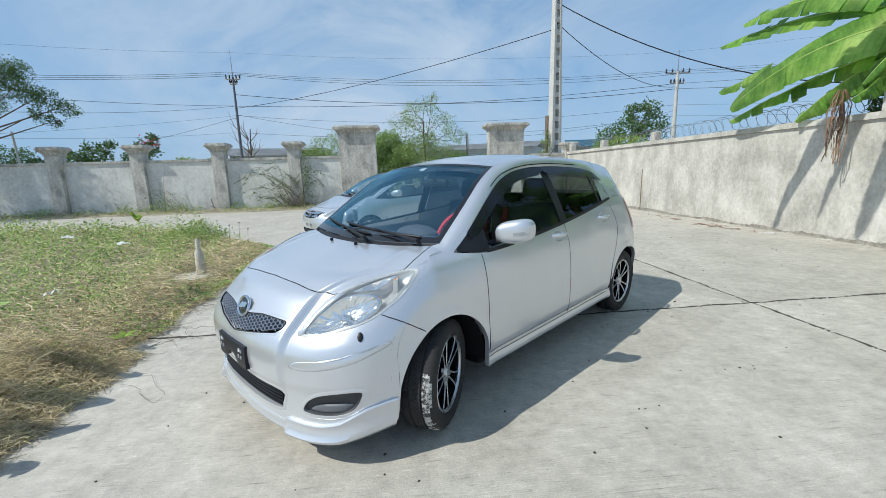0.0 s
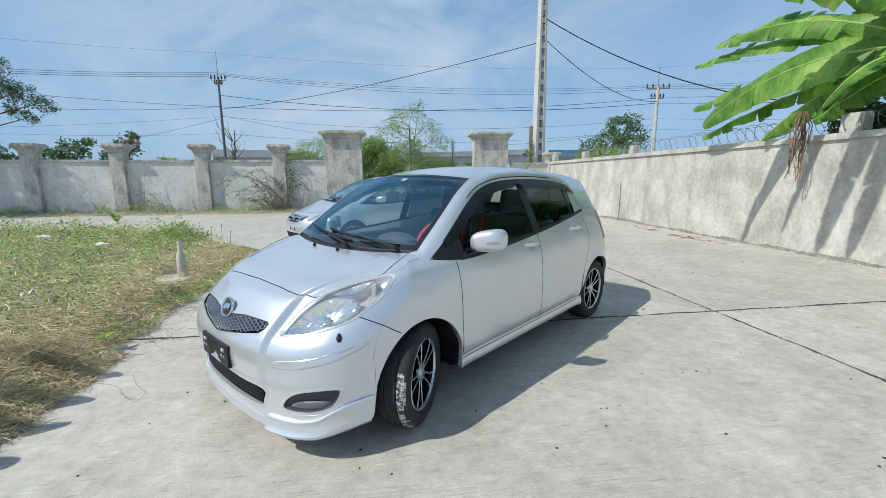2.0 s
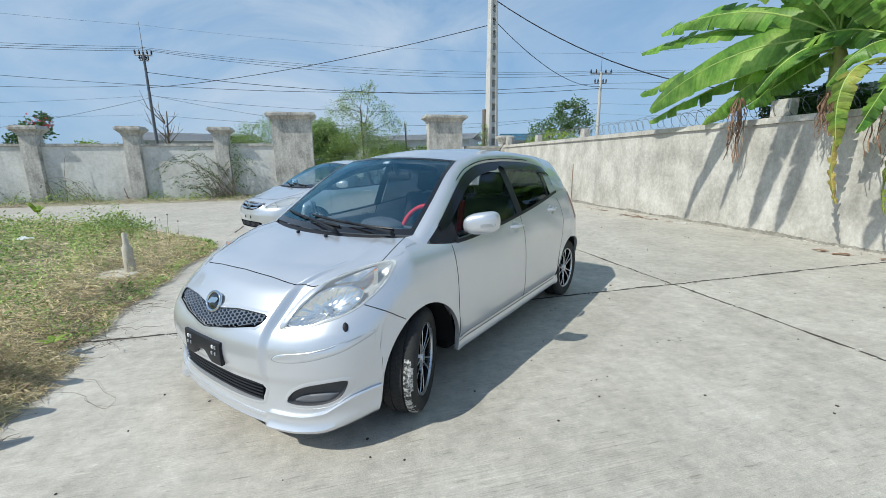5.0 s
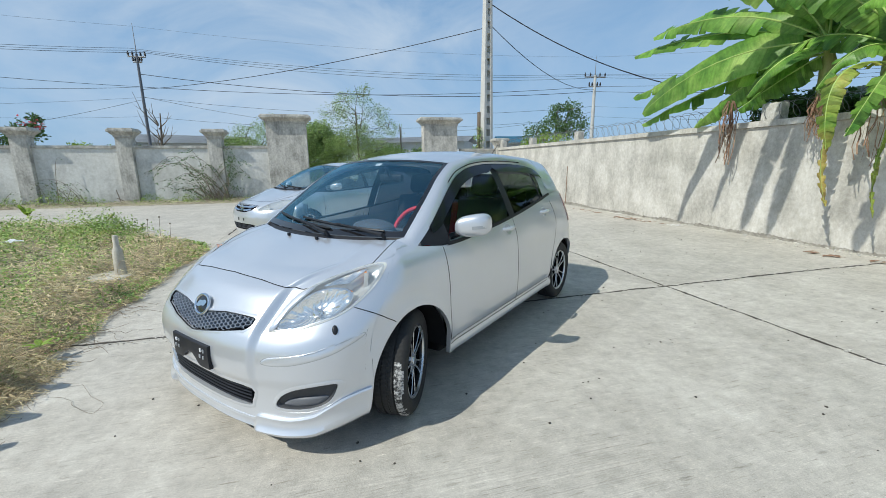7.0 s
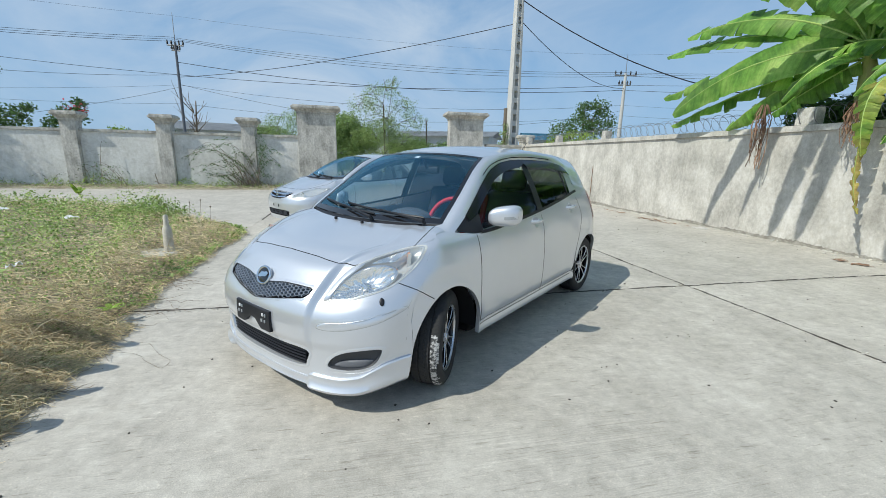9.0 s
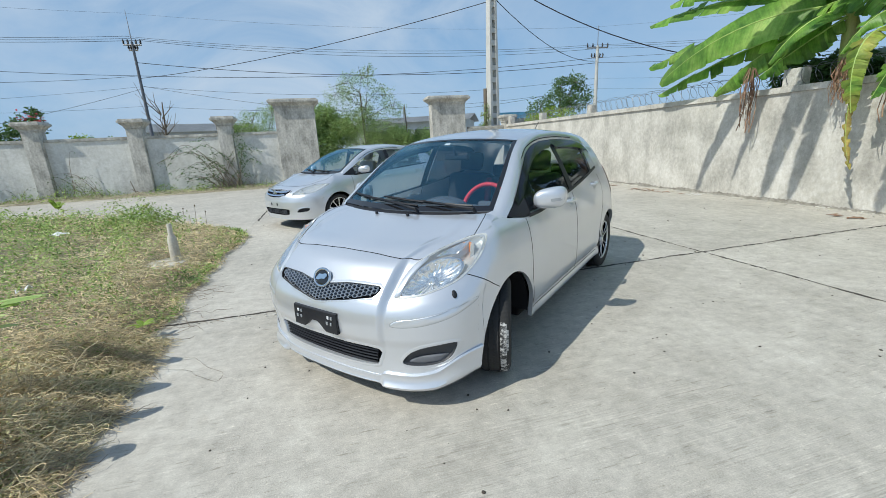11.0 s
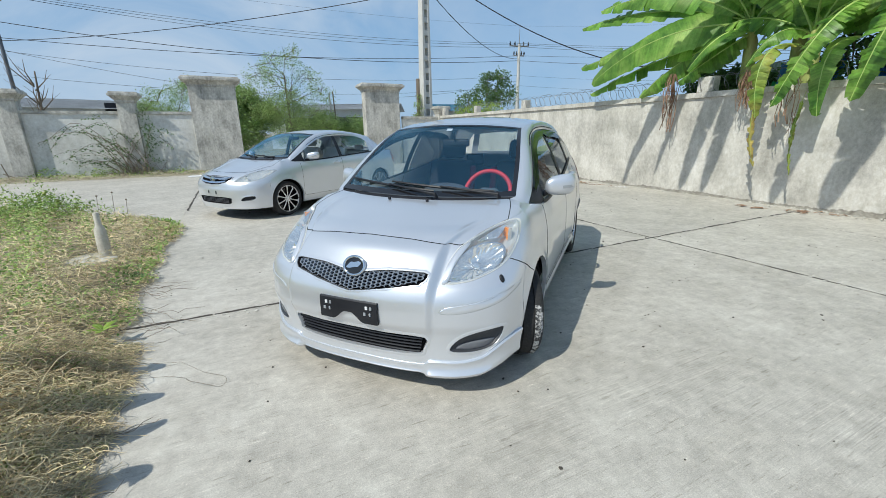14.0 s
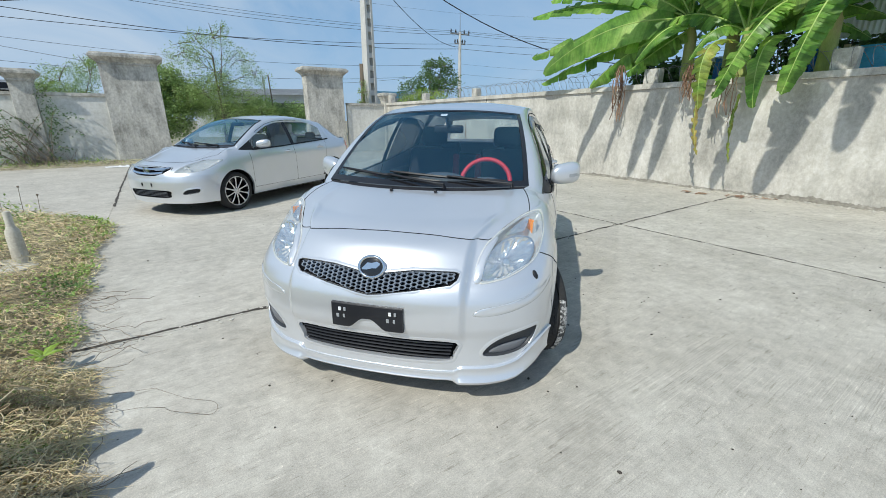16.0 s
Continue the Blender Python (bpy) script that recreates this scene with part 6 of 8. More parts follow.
for flip in (False, True):
    lamp = new("headlight")
    lamp.parent = saloon
    part("lens", mirrored(patch(SC, LAMP2, [(1.0, -0.002), (0.98, 0.004), (0.6, 0.010), (0.02, 0.012)]), flip), M_LENS, lamp, "clear headlight lens", 60)
    part("bucket", mirrored(patch(SC, LAMP2, [(1.0, 0.001), (0.88, 0.001), (0.86, -0.008), (0.78, -0.02), (0.5, -0.034), (0.02, -0.038)]), flip), M_LAMPSILVER, lamp, "silvered lamp housing", 30)
    c = SC.front(0.60, 0.69, -0.015)
    to = Vector((0.25, -1, 0.1)).to_track_quat("Z", "Y").to_matrix().to_4x4()
    to.translation = c
    bm = bmesh.new()
    lathe(bm, [(0.058, 0.004), (0.05, -0.01), (0.03, -0.035), (0.0, -0.045)], 28, "z", to)
    part("main_reflector", mirrored(bm, flip), M_REFLECTOR, lamp, "", 30)
    g = new("fog_recess")
    g.parent = saloon
    part("surround", mirrored(band(SC, [(grown(FOG2, 0.026), -0.001), (grown(FOG2, 0.014), 0.004), (grown(FOG2, 0.001), 0.004), (grown(FOG2, -0.004), -0.012)]), flip), M_PAINT, g, "", 50)
    part("cover", mirrored(patch(SC, FOG2, [(1.09, 0.0015), (0.97, 0.0015), (0.90, -0.014), (0.02, -0.02)]), flip), M_BLACK, g, "black plastic blank", 50)
    bm = bmesh.new()
    rows = [[SC.tail(f, 0.72 + 0.22 * i / 6) + Vector((0.005, 0.004, 0)) for f in (22, 30, 40, 50)] for i in range(7)]
    grid(bm, rows)
    part("tail_light", mirrored(bm, flip), M_RED, saloon, "red tail lamp", 60)
g = new("grille")
g.parent = saloon
part("backing", patch(SC, GR2, [(1.05, 0.0015), (0.97, 0.0015), (0.95, -0.02), (0.02, -0.03)]), M_SEAM, g, "black recess", 50)
part("surround", band(SC, [(grown(GR2, 0.030), -0.001), (grown(GR2, 0.018), 0.004), (grown(GR2, 0.001), 0.004), (grown(GR2, -0.006), -0.012)]), M_PAINT, g, "", 50)
for k in range(2):
    bm = bmesh.new()
    rows = []
    for i in range(33):
        u = -1 + i / 16
        x = u * (0.375 - 0.06 * k)
        z = 0.706 - 0.056 * k - 0.022 * (1 - u * u)
        rows.append([SC.front(x, z + 0.015, -0.01), SC.front(x, z + 0.011, 0.010), SC.front(x, z - 0.011, 0.012), SC.front(x, z - 0.015, -0.01)])
    grid(bm, rows)
    part("bar", bm, M_CHROME, g, "silver grille bar", 50)
bm = bmesh.new()
cb = Vector((0, SC.front_y(0, 0.675) - 0.016, 0.678))
rows = []
for k in range(37):
    a = 2 * math.pi * k / 36
    e, d = Vector((math.cos(a) * 0.058, 0, math.sin(a) * 0.042)), Vector((math.cos(a), 0, math.sin(a)))
    rows.append([cb + e + 0.007 * (math.cos(2 * math.pi * j / 6) * d + math.sin(2 * math.pi * j / 6) * Vector((0, 1, 0))) for j in range(6)])
grid(bm, rows, closed=True)
part("badge_ring", bm, M_CHROME, g, "oval chrome badge ring", 60)
bm = bmesh.new()
lathe(bm, [(0.03, 0.0), (0.016, 0.004), (0.0, 0.004)], 20, "z", Matrix.Translation(cb) @ pose(0, 0, 0, 90, 0, 0) @ Matrix.Diagonal((0.8, 1.2, 1, 1)))
part("badge_mark", bm, M_CHROME, g, "", 60)
g = new("lower_intake")
g.parent = saloon
part("backing", patch(SC, LOW2, [(1.05, 0.0015), (0.97, 0.0015), (0.95, -0.02), (0.02, -0.03)]), M_SEAM, g, "", 50)
for k in range(4):
    bm = bmesh.new()
    z = 0.310 + 0.020 * k
    grid(bm, [[SC.front(-0.35 + 0.7 * i / 20, z + 0.005, -0.002), SC.front(-0.35 + 0.7 * i / 20, z, 0.002), SC.front(-0.35 + 0.7 * i / 20, z - 0.005, -0.006)] for i in range(21)])
    part("slat", bm, M_FOG, g)
for x in (-0.10, 0.10):
    bm = bmesh.new()
    y = SC.front_y(x, 0.47)
    box(bm, x - 0.012, x + 0.012, y - 0.008, y + 0.01, 0.445, 0.495, 0.004)
    part("plate_clip", bm, M_BLACK, saloon, "black plate fixing")
for x in (0.742, -0.742):
    wheel(saloon, x, 0.0, 0.298, 0, 10, 0.9, rim=0.232)
    wheel(saloon, x, 2.55, 0.298, 0, 10, 0.9, rim=0.232)
interior(SC, saloon, 0.55, wheel_mat=M_DASH, extra=0.08, bolster=M_LINING, cloth=M_LINING)
wiper(saloon, glass2, 0.66, -0.28, 0.10)
wiper(saloon, glass2, 0.02, -0.86, 0.10)

# ---------------------------------------------------------------- leaves, grass and trees
M_BANANA = leaf_material("banana_leaf", [(0.07, 0.19, 0.03), (0.21, 0.40, 0.06), (0.40, 0.56, 0.13)], scale=2.0, rough=0.42, through=0.44, vein=0.5)
M_BANANA_OLD = leaf_material("yellowing_leaf", [(0.14, 0.28, 0.04), (0.30, 0.38, 0.06), (0.46, 0.38, 0.10)], scale=3.0, rough=0.55, through=0.4, vein=0.5)
M_YELLOWLEAF = leaf_material("yellow_leaf", [(0.26, 0.27, 0.06), (0.50, 0.42, 0.11), (0.36, 0.24, 0.10)], scale=6.0, rough=0.6, through=0.4, vein=0.4)
M_RIB = plain("leaf_rib", (0.35, 0.48, 0.12), rough=0.5)
M_DRYLEAF = surface("dry_leaf", [(0.13, 0.07, 0.045), (0.27, 0.16, 0.10), (0.44, 0.31, 0.20)], scale=5, rough=0.9, bump=0.3)
M_STEM = surface("banana_stem", [(0.24, 0.30, 0.08), (0.38, 0.42, 0.13), (0.40, 0.33, 0.17)], scale=4, rough=0.7, bump=0.3, stretch=(1, 1, 0.3))
M_WEED = leaf_material("weed_leaf", [(0.08, 0.16, 0.035), (0.33, 0.46, 0.12), (0.60, 0.62, 0.27)], scale=2.6, rough=0.6, through=0.25)
M_STRAW = leaf_material("dry_grass", [(0.38, 0.29, 0.17), (0.74, 0.61, 0.38), (0.64, 0.57, 0.33)], scale=2.4, rough=0.8, through=0.12)
M_TWIG = surface("dry_vine", [(0.14, 0.11, 0.08), (0.26, 0.21, 0.15)], scale=8, rough=0.9, bump=0.2)
M_STALK = surface("dead_stalk", [(0.24, 0.17, 0.10), (0.52, 0.43, 0.27), (0.72, 0.63, 0.44)], scale=3, rough=0.9, bump=0.2)
M_BARK = surface("bark", [(0.12, 0.09, 0.07), (0.24, 0.20, 0.15)], scale=6, rough=0.95, bump=0.5, stretch=(1, 1, 0.3))
M_TREE = leaf_material("tree_leaf", [(0.07, 0.14, 0.04), (0.15, 0.25, 0.08)], scale=1.0, rough=0.6, through=0.3)
M_BUSH = leaf_material("bush_leaf", [(0.21, 0.33, 0.09), (0.40, 0.51, 0.20)], scale=0.8, rough=0.6, through=0.35)
M_LIME = leaf_material("lime_leaf", [(0.26, 0.40, 0.05), (0.38, 0.50, 0.08)], scale=0.8, rough=0.6, through=0.4)
M_PETAL = plain("red_petal", (0.65, 0.08, 0.10), rough=0.6)
rng = np.random.default_rng(7)


def mesh_part(name, verts, faces, material, parent, label=""):
    me = bpy.data.meshes.new(name)
    me.from_pydata([tuple(v) for v in verts], [], faces)
    me.materials.append(material)
    ob = new(name, me)
    ob.parent = parent
    if label:
        ob["label"] = label
    return ob


def leaf_cloud(centres, size, up=0.5, droop=0.0):
    """Kite-shaped leaves at the given points, turned every way. Returns vertices and faces."""
    n = len(centres)
    c = np.asarray(centres, float)
    d = rng.normal(size=(n, 3))
    d[:, 2] = d[:, 2] * 0.6 - droop
    d /= np.linalg.norm(d, axis=1)[:, None]
    s = np.cross(d, rng.normal(size=(n, 3)) + np.array([0, 0, up]))
    s /= np.linalg.norm(s, axis=1)[:, None] + 1e-9
    L = (size * rng.uniform(0.6, 1.4, n))[:, None]
    nrm = np.cross(d, s)
    v = np.stack([c, c + d * L * 0.45 + s * L * 0.28 + nrm * L * 0.05, c + d * L, c + d * L * 0.45 - s * L * 0.28 + nrm * L * 0.05], 1).reshape(-1, 3)
    return v, [(4 * i, 4 * i + 1, 4 * i + 2, 4 * i + 3) for i in range(n)]


def tree(name, label, base, trunk_h, trunk_r, clumps, leaf, count, material, lean=(0, 0), bark=M_BARK, category="tree"):
    """Trunk, limbs to each clump and a crown of leaves. Clumps: (x, y, z, radius) from the base."""
    t = thing(name, label, category, pose(*base))
    top = Vector((lean[0], lean[1], trunk_h))
    bm = bmesh.new()
    tube(bm, [(0, 0, -0.1), top * 0.35 + Vector((0.05, 0.03, 0)), top * 0.7, top], [trunk_r * 1.3, trunk_r, trunk_r * 0.8, trunk_r * 0.6], 9)
    part("trunk", bm, bark, t, "", 60)
    bm = bmesh.new()
    for x, y, z, r in clumps:
        e = Vector((x, y, z))
        st = top * random.uniform(0.55, 1.0)
        tube(bm, [st, (st + e) / 2 + Vector((random.uniform(-0.2, 0.2), random.uniform(-0.2, 0.2), 0.12 * r)), e + Vector((0, 0, 0.4 * r))], [trunk_r * 0.45, trunk_r * 0.25, 0.012], 6)
        for k in range(5):
            f = e + Vector((random.uniform(-1, 1), random.uniform(-1, 1), random.uniform(-0.6, 0.9))) * r * 0.9
            tube(bm, [e, (e + f) / 2 + Vector((0, 0, 0.05)), f], [trunk_r * 0.18, 0.014, 0.006], 5)
    part("branchwork", bm, bark, t, "", 60)
    tot = sum(r**2 for *_, r in clumps)
    pts = []
    for x, y, z, r in clumps:
        k = int(count * r * r / tot)
        # twigs inside the clump carry tufts of leaves
        nt = max(6, k // 14)
        tw = rng.normal(size=(nt, 3))
        tw /= np.linalg.norm(tw, axis=1)[:, None]
        tw *= (rng.uniform(0.25, 1.08, nt) ** 0.6)[:, None] * r
        tw[:, 2] *= 0.75
        idx = rng.integers(0, nt, k)
        pts.append(np.array([x, y, z]) + tw[idx] + rng.normal(size=(k, 3)) * 0.11 * max(0.5, r))
    v, f = leaf_cloud(np.concatenate(pts), leaf)
    mesh_part("crown", v, f, material, t, "uneven leafy crown")
    return t


# ---------------------------------------------------------------- banana plants over the wall
def banana_leaf(plant, base, mid, tip, width, torn=0.3, fold=0.35, material=M_BANANA, seed=0, face=(0, 0, 1)):
    r = random.Random(seed)
    base, mid, tip = Vector(base), Vector(mid), Vector(tip)
    N = 46

    def rib(t):
        return base * (1 - t) ** 2 + mid * 2 * t * (1 - t) + tip * t * t

    leaf = new("leaf")
    leaf.parent = plant
    bm = bmesh.new()
    tube(bm, [rib(i / 12) for i in range(13)], [min(0.022, width * 0.045) * (1 - 0.8 * i / 12) for i in range(13)], 6)
    part("midrib", bm, M_RIB, leaf, "pale green midrib", 60)
    bm = bmesh.new()
    face = Vector(face).normalized()
    uv = bm.loops.layers.uv.new("blade")
    for sgn in (-1, 1):
        ang = 0.0
        tooth = 0.0
        prev = None
        for i in range(N):
            t0, t1 = 0.10 + 0.90 * i / N, 0.10 + 0.90 * (i + 1) / N
            if r.random() < 0.10 + 0.45 * torn - (0.06 if torn < 0.2 else 0) or prev is None or torn > 0.9:
                ang = r.uniform(-0.35, 0.30) * min(1, torn * 2.2)
                fresh = True
                tooth = 0.0
            else:
                fresh = False
                tooth += 0.20 * torn
            quad = []
            for t, nudge in ((t0, 0.10 if fresh and prev is not None else 0.0), (t1, 0.0)):
                p = rib(t)
                d = (rib(min(1, t + 0.01)) - rib(max(0, t - 0.01))).normalized()
                sd = d.cross(face)
                if sd.length < 0.15:
                    sd = d.cross(Vector((1, 0, 0.3)))
                sd.normalize()
                up = sd.cross(d)
                if up.dot(face) < 0:
                    up = -up
                u = min(1, max(0, (t - 0.10) / 0.90))
                w = width / 2 * (math.sin(math.pi * min(1, u * 0.93 + 0.07) ** 0.75) ** 0.36) * (1 - 0.05 * r.random())
                a = fold + ang
                row = []
                for k in (0, 0.4, 0.75, 1.0):
                    lat = sgn * sd * w * k * math.cos(a * (0.6 + 0.6 * k))
                    ver = up * (-w * k * math.sin(a * (0.4 + 0.7 * k)))
                    row.append(p + lat + ver + d * (0.30 * w * k - nudge * k * w * (0.6 + 1.6 * torn)) - sgn * sd * w * k * k * min(0.6, tooth))
                quad.append(row)
            if torn > 0.9:
                # split into separate strips that narrow outwards
                fresh = True
                for k, kk in ((1, 0.4), (2, 0.75), (3, 1.0)):
                    mid_ = quad[1][k] - quad[0][k]
                    cut = (0.17 + 7.0 * (torn - 0.92)) * kk * r.uniform(0.4, 1.0)
                    quad[0][k] = quad[0][k] + mid_ * cut
                    quad[1][k] = quad[1][k] - mid_ * cut * 0.8
            if not fresh and prev is not None:
                a_row = prev
            else:
                a_row = [bm.verts.new(v) for v in quad[0]]
            b_row = [bm.verts.new(v) for v in quad[1]]
            for k in range(3):
                fc = bm.faces.new((a_row[k], a_row[k + 1], b_row[k + 1], b_row[k]))
                for lp, (cu, cv) in zip(fc.loops, ((t0, k), (t0, k + 1), (t1, k + 1), (t1, k))):
                    lp[uv].uv = (cu, cv / 3)
            prev = b_row
    part("blade", bm, material, leaf, "", 70)
    return leaf


def banana(label, s, n, stem_h, leaves, dry, face=(0.1, 0.8, 0.65), extra=0):
    pl = thing("banana_plant", label, "banana plant", R_FRAME @ pose(s, n, 0), "banana plants behind the wall")
    bm = bmesh.new()
    tube(bm, [(0, 0, -0.06), (0.03, 0.02, stem_h * 0.5), (0.04, 0.10, stem_h * 0.9), (0.05, 0.16, stem_h)], [0.15, 0.13, 0.11, 0.04], 14)
    part("stem", bm, M_STEM, pl, "", 60)
    o = Vector((s, n, 0))
    for k, (b, m, t, w, torn, fold, mat) in enumerate(leaves):
        q = random.Random(int(100 * s) + 31 * k)
        fc = Vector(face) + Vector((q.uniform(-0.25, 0.25), q.uniform(-0.2, 0.2), q.uniform(-0.3, 0.2)))
        banana_leaf(pl, Vector(b) - o, Vector(m) - o, Vector(t) - o, w * 1.4, torn, fold * 0.8, mat, seed=int(100 * s) + 7 * k, face=fc)
    for k in range(extra):
        # inner leaves of the crown, more upright and shaded
        q = random.Random(int(100 * s) + 977 * k)
        b = Vector((0.05, 0.15, stem_h - 0.1))
        a = q.uniform(-1.6, 1.6)
        t = b + Vector((1.5 * math.sin(a) + q.uniform(-0.3, 0.3), q.uniform(-1.0, 0.35), 1.2 * math.cos(a) + q.uniform(-0.5, 0.4)))
        m = (b + t) / 2 + Vector((0, q.uniform(-0.2, 0.3), 0.55))
        banana_leaf(pl, b, m, t, q.uniform(0.42, 0.6), q.uniform(0.2, 0.6), q.uniform(0.3, 0.6), M_BANANA, seed=int(100 * s) + 13 * k, face=(q.uniform(-0.6, 0.6), 0.7, q.uniform(0.2, 0.9)))
    for ds, dn, z0, z1, k in dry:
        bm = bmesh.new()
        for i in range(k):
            x, y = ds - s + random.uniform(-0.10, 0.10), dn - n + random.uniform(-0.08, 0.08)
            zt, zb = z0 + random.uniform(-0.1, 0.1), z1 + random.uniform(0, 0.5) * (z0 - z1)
            pts = [Vector((x * 0.6 + (ds - s) * 0.4, (dn - n) * 0.75 + y * 0.25, zt))]
            for j in range(1, 6):
                f = j / 5
                pts.append(Vector((x + random.uniform(-0.035, 0.035), y + random.uniform(-0.035, 0.035), zt + (zb - zt) * f)))
            wv = Vector((random.uniform(-1, 1), random.uniform(-1, 1), 0)).normalized() * random.uniform(0.004, 0.014)
            grid(bm, [[p - wv, p + wv * random.uniform(0.2, 1)] for p in pts])
        part("withered_frond", bm, M_DRYLEAF, pl, "brown withered leaves hanging")
    return pl


G, O = M_BANANA, M_BANANA_OLD
banana("tall banana plant with broad torn green leaves over the wall", -2.15, -0.62, 3.35, [
    ((-2.1, -0.45, 3.30), (-0.9, 0.55, 3.65), (1.02, 0.46, 2.52), 0.66, 0.06, 0.22, G),
    ((-2.1, -0.45, 3.35), (-0.6, 0.0, 4.15), (1.72, 0.24, 3.95), 0.42, 0.25, 0.25, G),
    ((-2.1, -0.45, 3.35), (-0.9, 0.1, 4.45), (1.06, 0.3, 4.20), 0.45, 0.3, 0.40, G),
    ((-2.1, -0.45, 3.25), (-0.5, 0.0, 3.45), (1.70, 0.2, 2.98), 0.40, 0.35, 0.5, G),
    ((-2.1, -0.45, 3.20), (-0.8, 0.1, 3.05), (1.20, 0.3, 2.28), 0.42, 0.55, 0.7, G),
    ((-2.1, -0.45, 3.15), (-1.2, 0.0, 3.10), (-0.25, 0.2, 2.10), 0.50, 0.50, 0.8, G),
    ((-2.1, -0.45, 3.25), (-1.9, 0.25, 3.30), (-1.45, 0.35, 2.52), 0.50, 0.12, 0.25, G),
    ((-2.1, -0.45, 3.35), (-1.6, -0.1, 4.6), (-0.3, 0.3, 4.75), 0.52, 0.25, 0.35, G),
    ((-2.1, -0.45, 3.35), (-2.0, -0.5, 4.9), (-2.7, -0.2, 5.2), 0.50, 0.25, 0.35, G),
    ((-2.1, -0.45, 3.15), (-1.9, -0.2, 3.0), (-1.1, 0.1, 2.35), 0.45, 0.6, 0.8, G),
], [(-1.14, 0.33, 2.42, 1.30, 34), (-2.58, 0.30, 2.32, 1.68, 40)], extra=16)
banana("banana plant with drooping yellowed and torn leaves", -3.25, -0.50, 3.0, [
    ((-3.1, -0.35, 2.75), (-2.82, 0.85, 3.0), (-3.02, 0.62, 1.55), 0.27, 0.85, 0.45, O),
    ((-2.98, 0.58, 2.05), (-2.90, 0.62, 1.3), (-3.14, 0.60, 0.72), 0.10, 0.85, 0.9, M_YELLOWLEAF),
    ((-3.9, -0.35, 3.30), (-3.75, 0.55, 3.35), (-3.22, 0.62, 1.72), 0.36, 0.92, 0.45, G),
    ((-3.9, -0.25, 2.75), (-3.70, 0.70, 2.80), (-3.86, 0.52, 1.55), 0.27, 0.15, 0.15, G),
    ((-3.62, 0.45, 1.95), (-3.50, 0.52, 1.2), (-3.66, 0.50, 0.60), 0.06, 0.85, 0.9, O),
    ((-3.2, -0.35, 3.0), (-2.5, -0.1, 4.2), (-1.6, 0.2, 4.1), 0.50, 0.4, 0.45, G),
    ((-3.2, -0.35, 3.0), (-3.3, 0.1, 4.6), (-4.1, 0.2, 4.8), 0.52, 0.3, 0.35, G),
    ((-3.2, -0.35, 2.9), (-2.9, 0.2, 3.3), (-2.6, 0.4, 2.45), 0.30, 0.5, 0.5, G),
    ((-3.2, -0.35, 2.9), (-3.6, 0.0, 3.5), (-4.6, 0.1, 3.2), 0.45, 0.6, 0.6, G),
], [(-3.40, 0.45, 2.2, 1.2, 10)], extra=16)
banana("banana plant with ragged green leaves", -4.45, -0.55, 3.3, [
    ((-4.6, -0.4, 3.45), (-4.50, 0.55, 3.55), (-4.22, 0.52, 1.75), 0.40, 0.92, 0.40, G),
    ((-4.4, -0.4, 3.3), (-3.7, 0.1, 4.0), (-2.9, 0.3, 3.5), 0.50, 0.6, 0.5, G),
    ((-4.4, -0.4, 3.3), (-5.2, 0.1, 3.7), (-6.0, 0.3, 2.75), 0.55, 0.7, 0.6, G),
    ((-4.4, -0.4, 3.3), (-4.6, -0.1, 4.8), (-5.6, 0.2, 4.5), 0.50, 0.4, 0.4, G),
], [], extra=13)
# high leaves that reach out over the yard and shade the wall
banana("banana plant with long arching leaves high over the yard", -5.9, -0.75, 4.0, [
    ((-5.9, -0.6, 4.0), (-5.9, 2.2, 6.0), (-6.30, 3.70, 5.10), 0.42, 0.92, 0.25, G),
    ((-5.9, -0.6, 4.0), (-5.5, 2.2, 6.0), (-5.50, 4.30, 4.95), 0.44, 0.92, 0.25, G),
    ((-5.9, -0.6, 4.0), (-4.4, 2.0, 6.0), (-4.75, 4.30, 4.95), 0.34, 0.92, 0.25, G),
], [], face=(0, 0.25, 1), extra=4)
banana("banana plant with long arching leaves high over the yard", -2.8, -0.95, 4.1, [
    ((-2.8, -0.8, 4.1), (-3.2, 2.0, 6.1), (-3.40, 4.25, 4.95), 0.30, 0.92, 0.25, G),
    ((-2.8, -0.8, 4.1), (-2.9, 2.0, 6.1), (-2.90, 4.25, 4.95), 0.33, 0.92, 0.25, G),
    ((-2.8, -0.8, 4.1), (-2.2, 2.0, 6.1), (-2.15, 4.05, 5.0), 0.16, 0.5, 0.25, G),
    ((-2.8, -0.8, 4.1), (-1.9, 2.0, 6.1), (-1.35, 4.25, 4.92), 0.30, 0.35, 0.2, G),
], [], face=(0, 0.25, 1), extra=3)

# ---------------------------------------------------------------- the weedy verge
EDGE = [(-6.0, -5.75), (3.6, -5.8), (4.3, -5.95), (4.75, -6.3), (5.6, -7.3), (7.35, -9.2), (9.4, -15.4), (10.2, -19.0)]


def edge_a(b):
    return interp(b, EDGE) + 0.10 * noise.noise(Vector((b * 1.7, 0.3, 0))) + 0.05 * noise.noise(Vector((b * 6.1, 2.3, 0)))


bm = bmesh.new()
rows = []
for i in range(81):
    b = -6 + 16 * i / 80
    a0 = edge_a(b)
    row = []
    for k in range(13):
        d = (k / 12) ** 1.6 * 12
        row.append(S_FRAME @ Vector((a0 - d, b, 0.004 + 0.05 * smooth01(0, 0.7, d) + 0.03 * noise.noise(Vector((b, d, 0))) * smooth01(0, 0.8, d))))
    rows.append(row)
grid(bm, rows)
verge = tagged(part("verge", bm, M_SOIL, None, "", 60), "bare soil under the weeds of the verge", "ground", kind="structure")

eye0 = Vector((1.6, -1.9, 0))


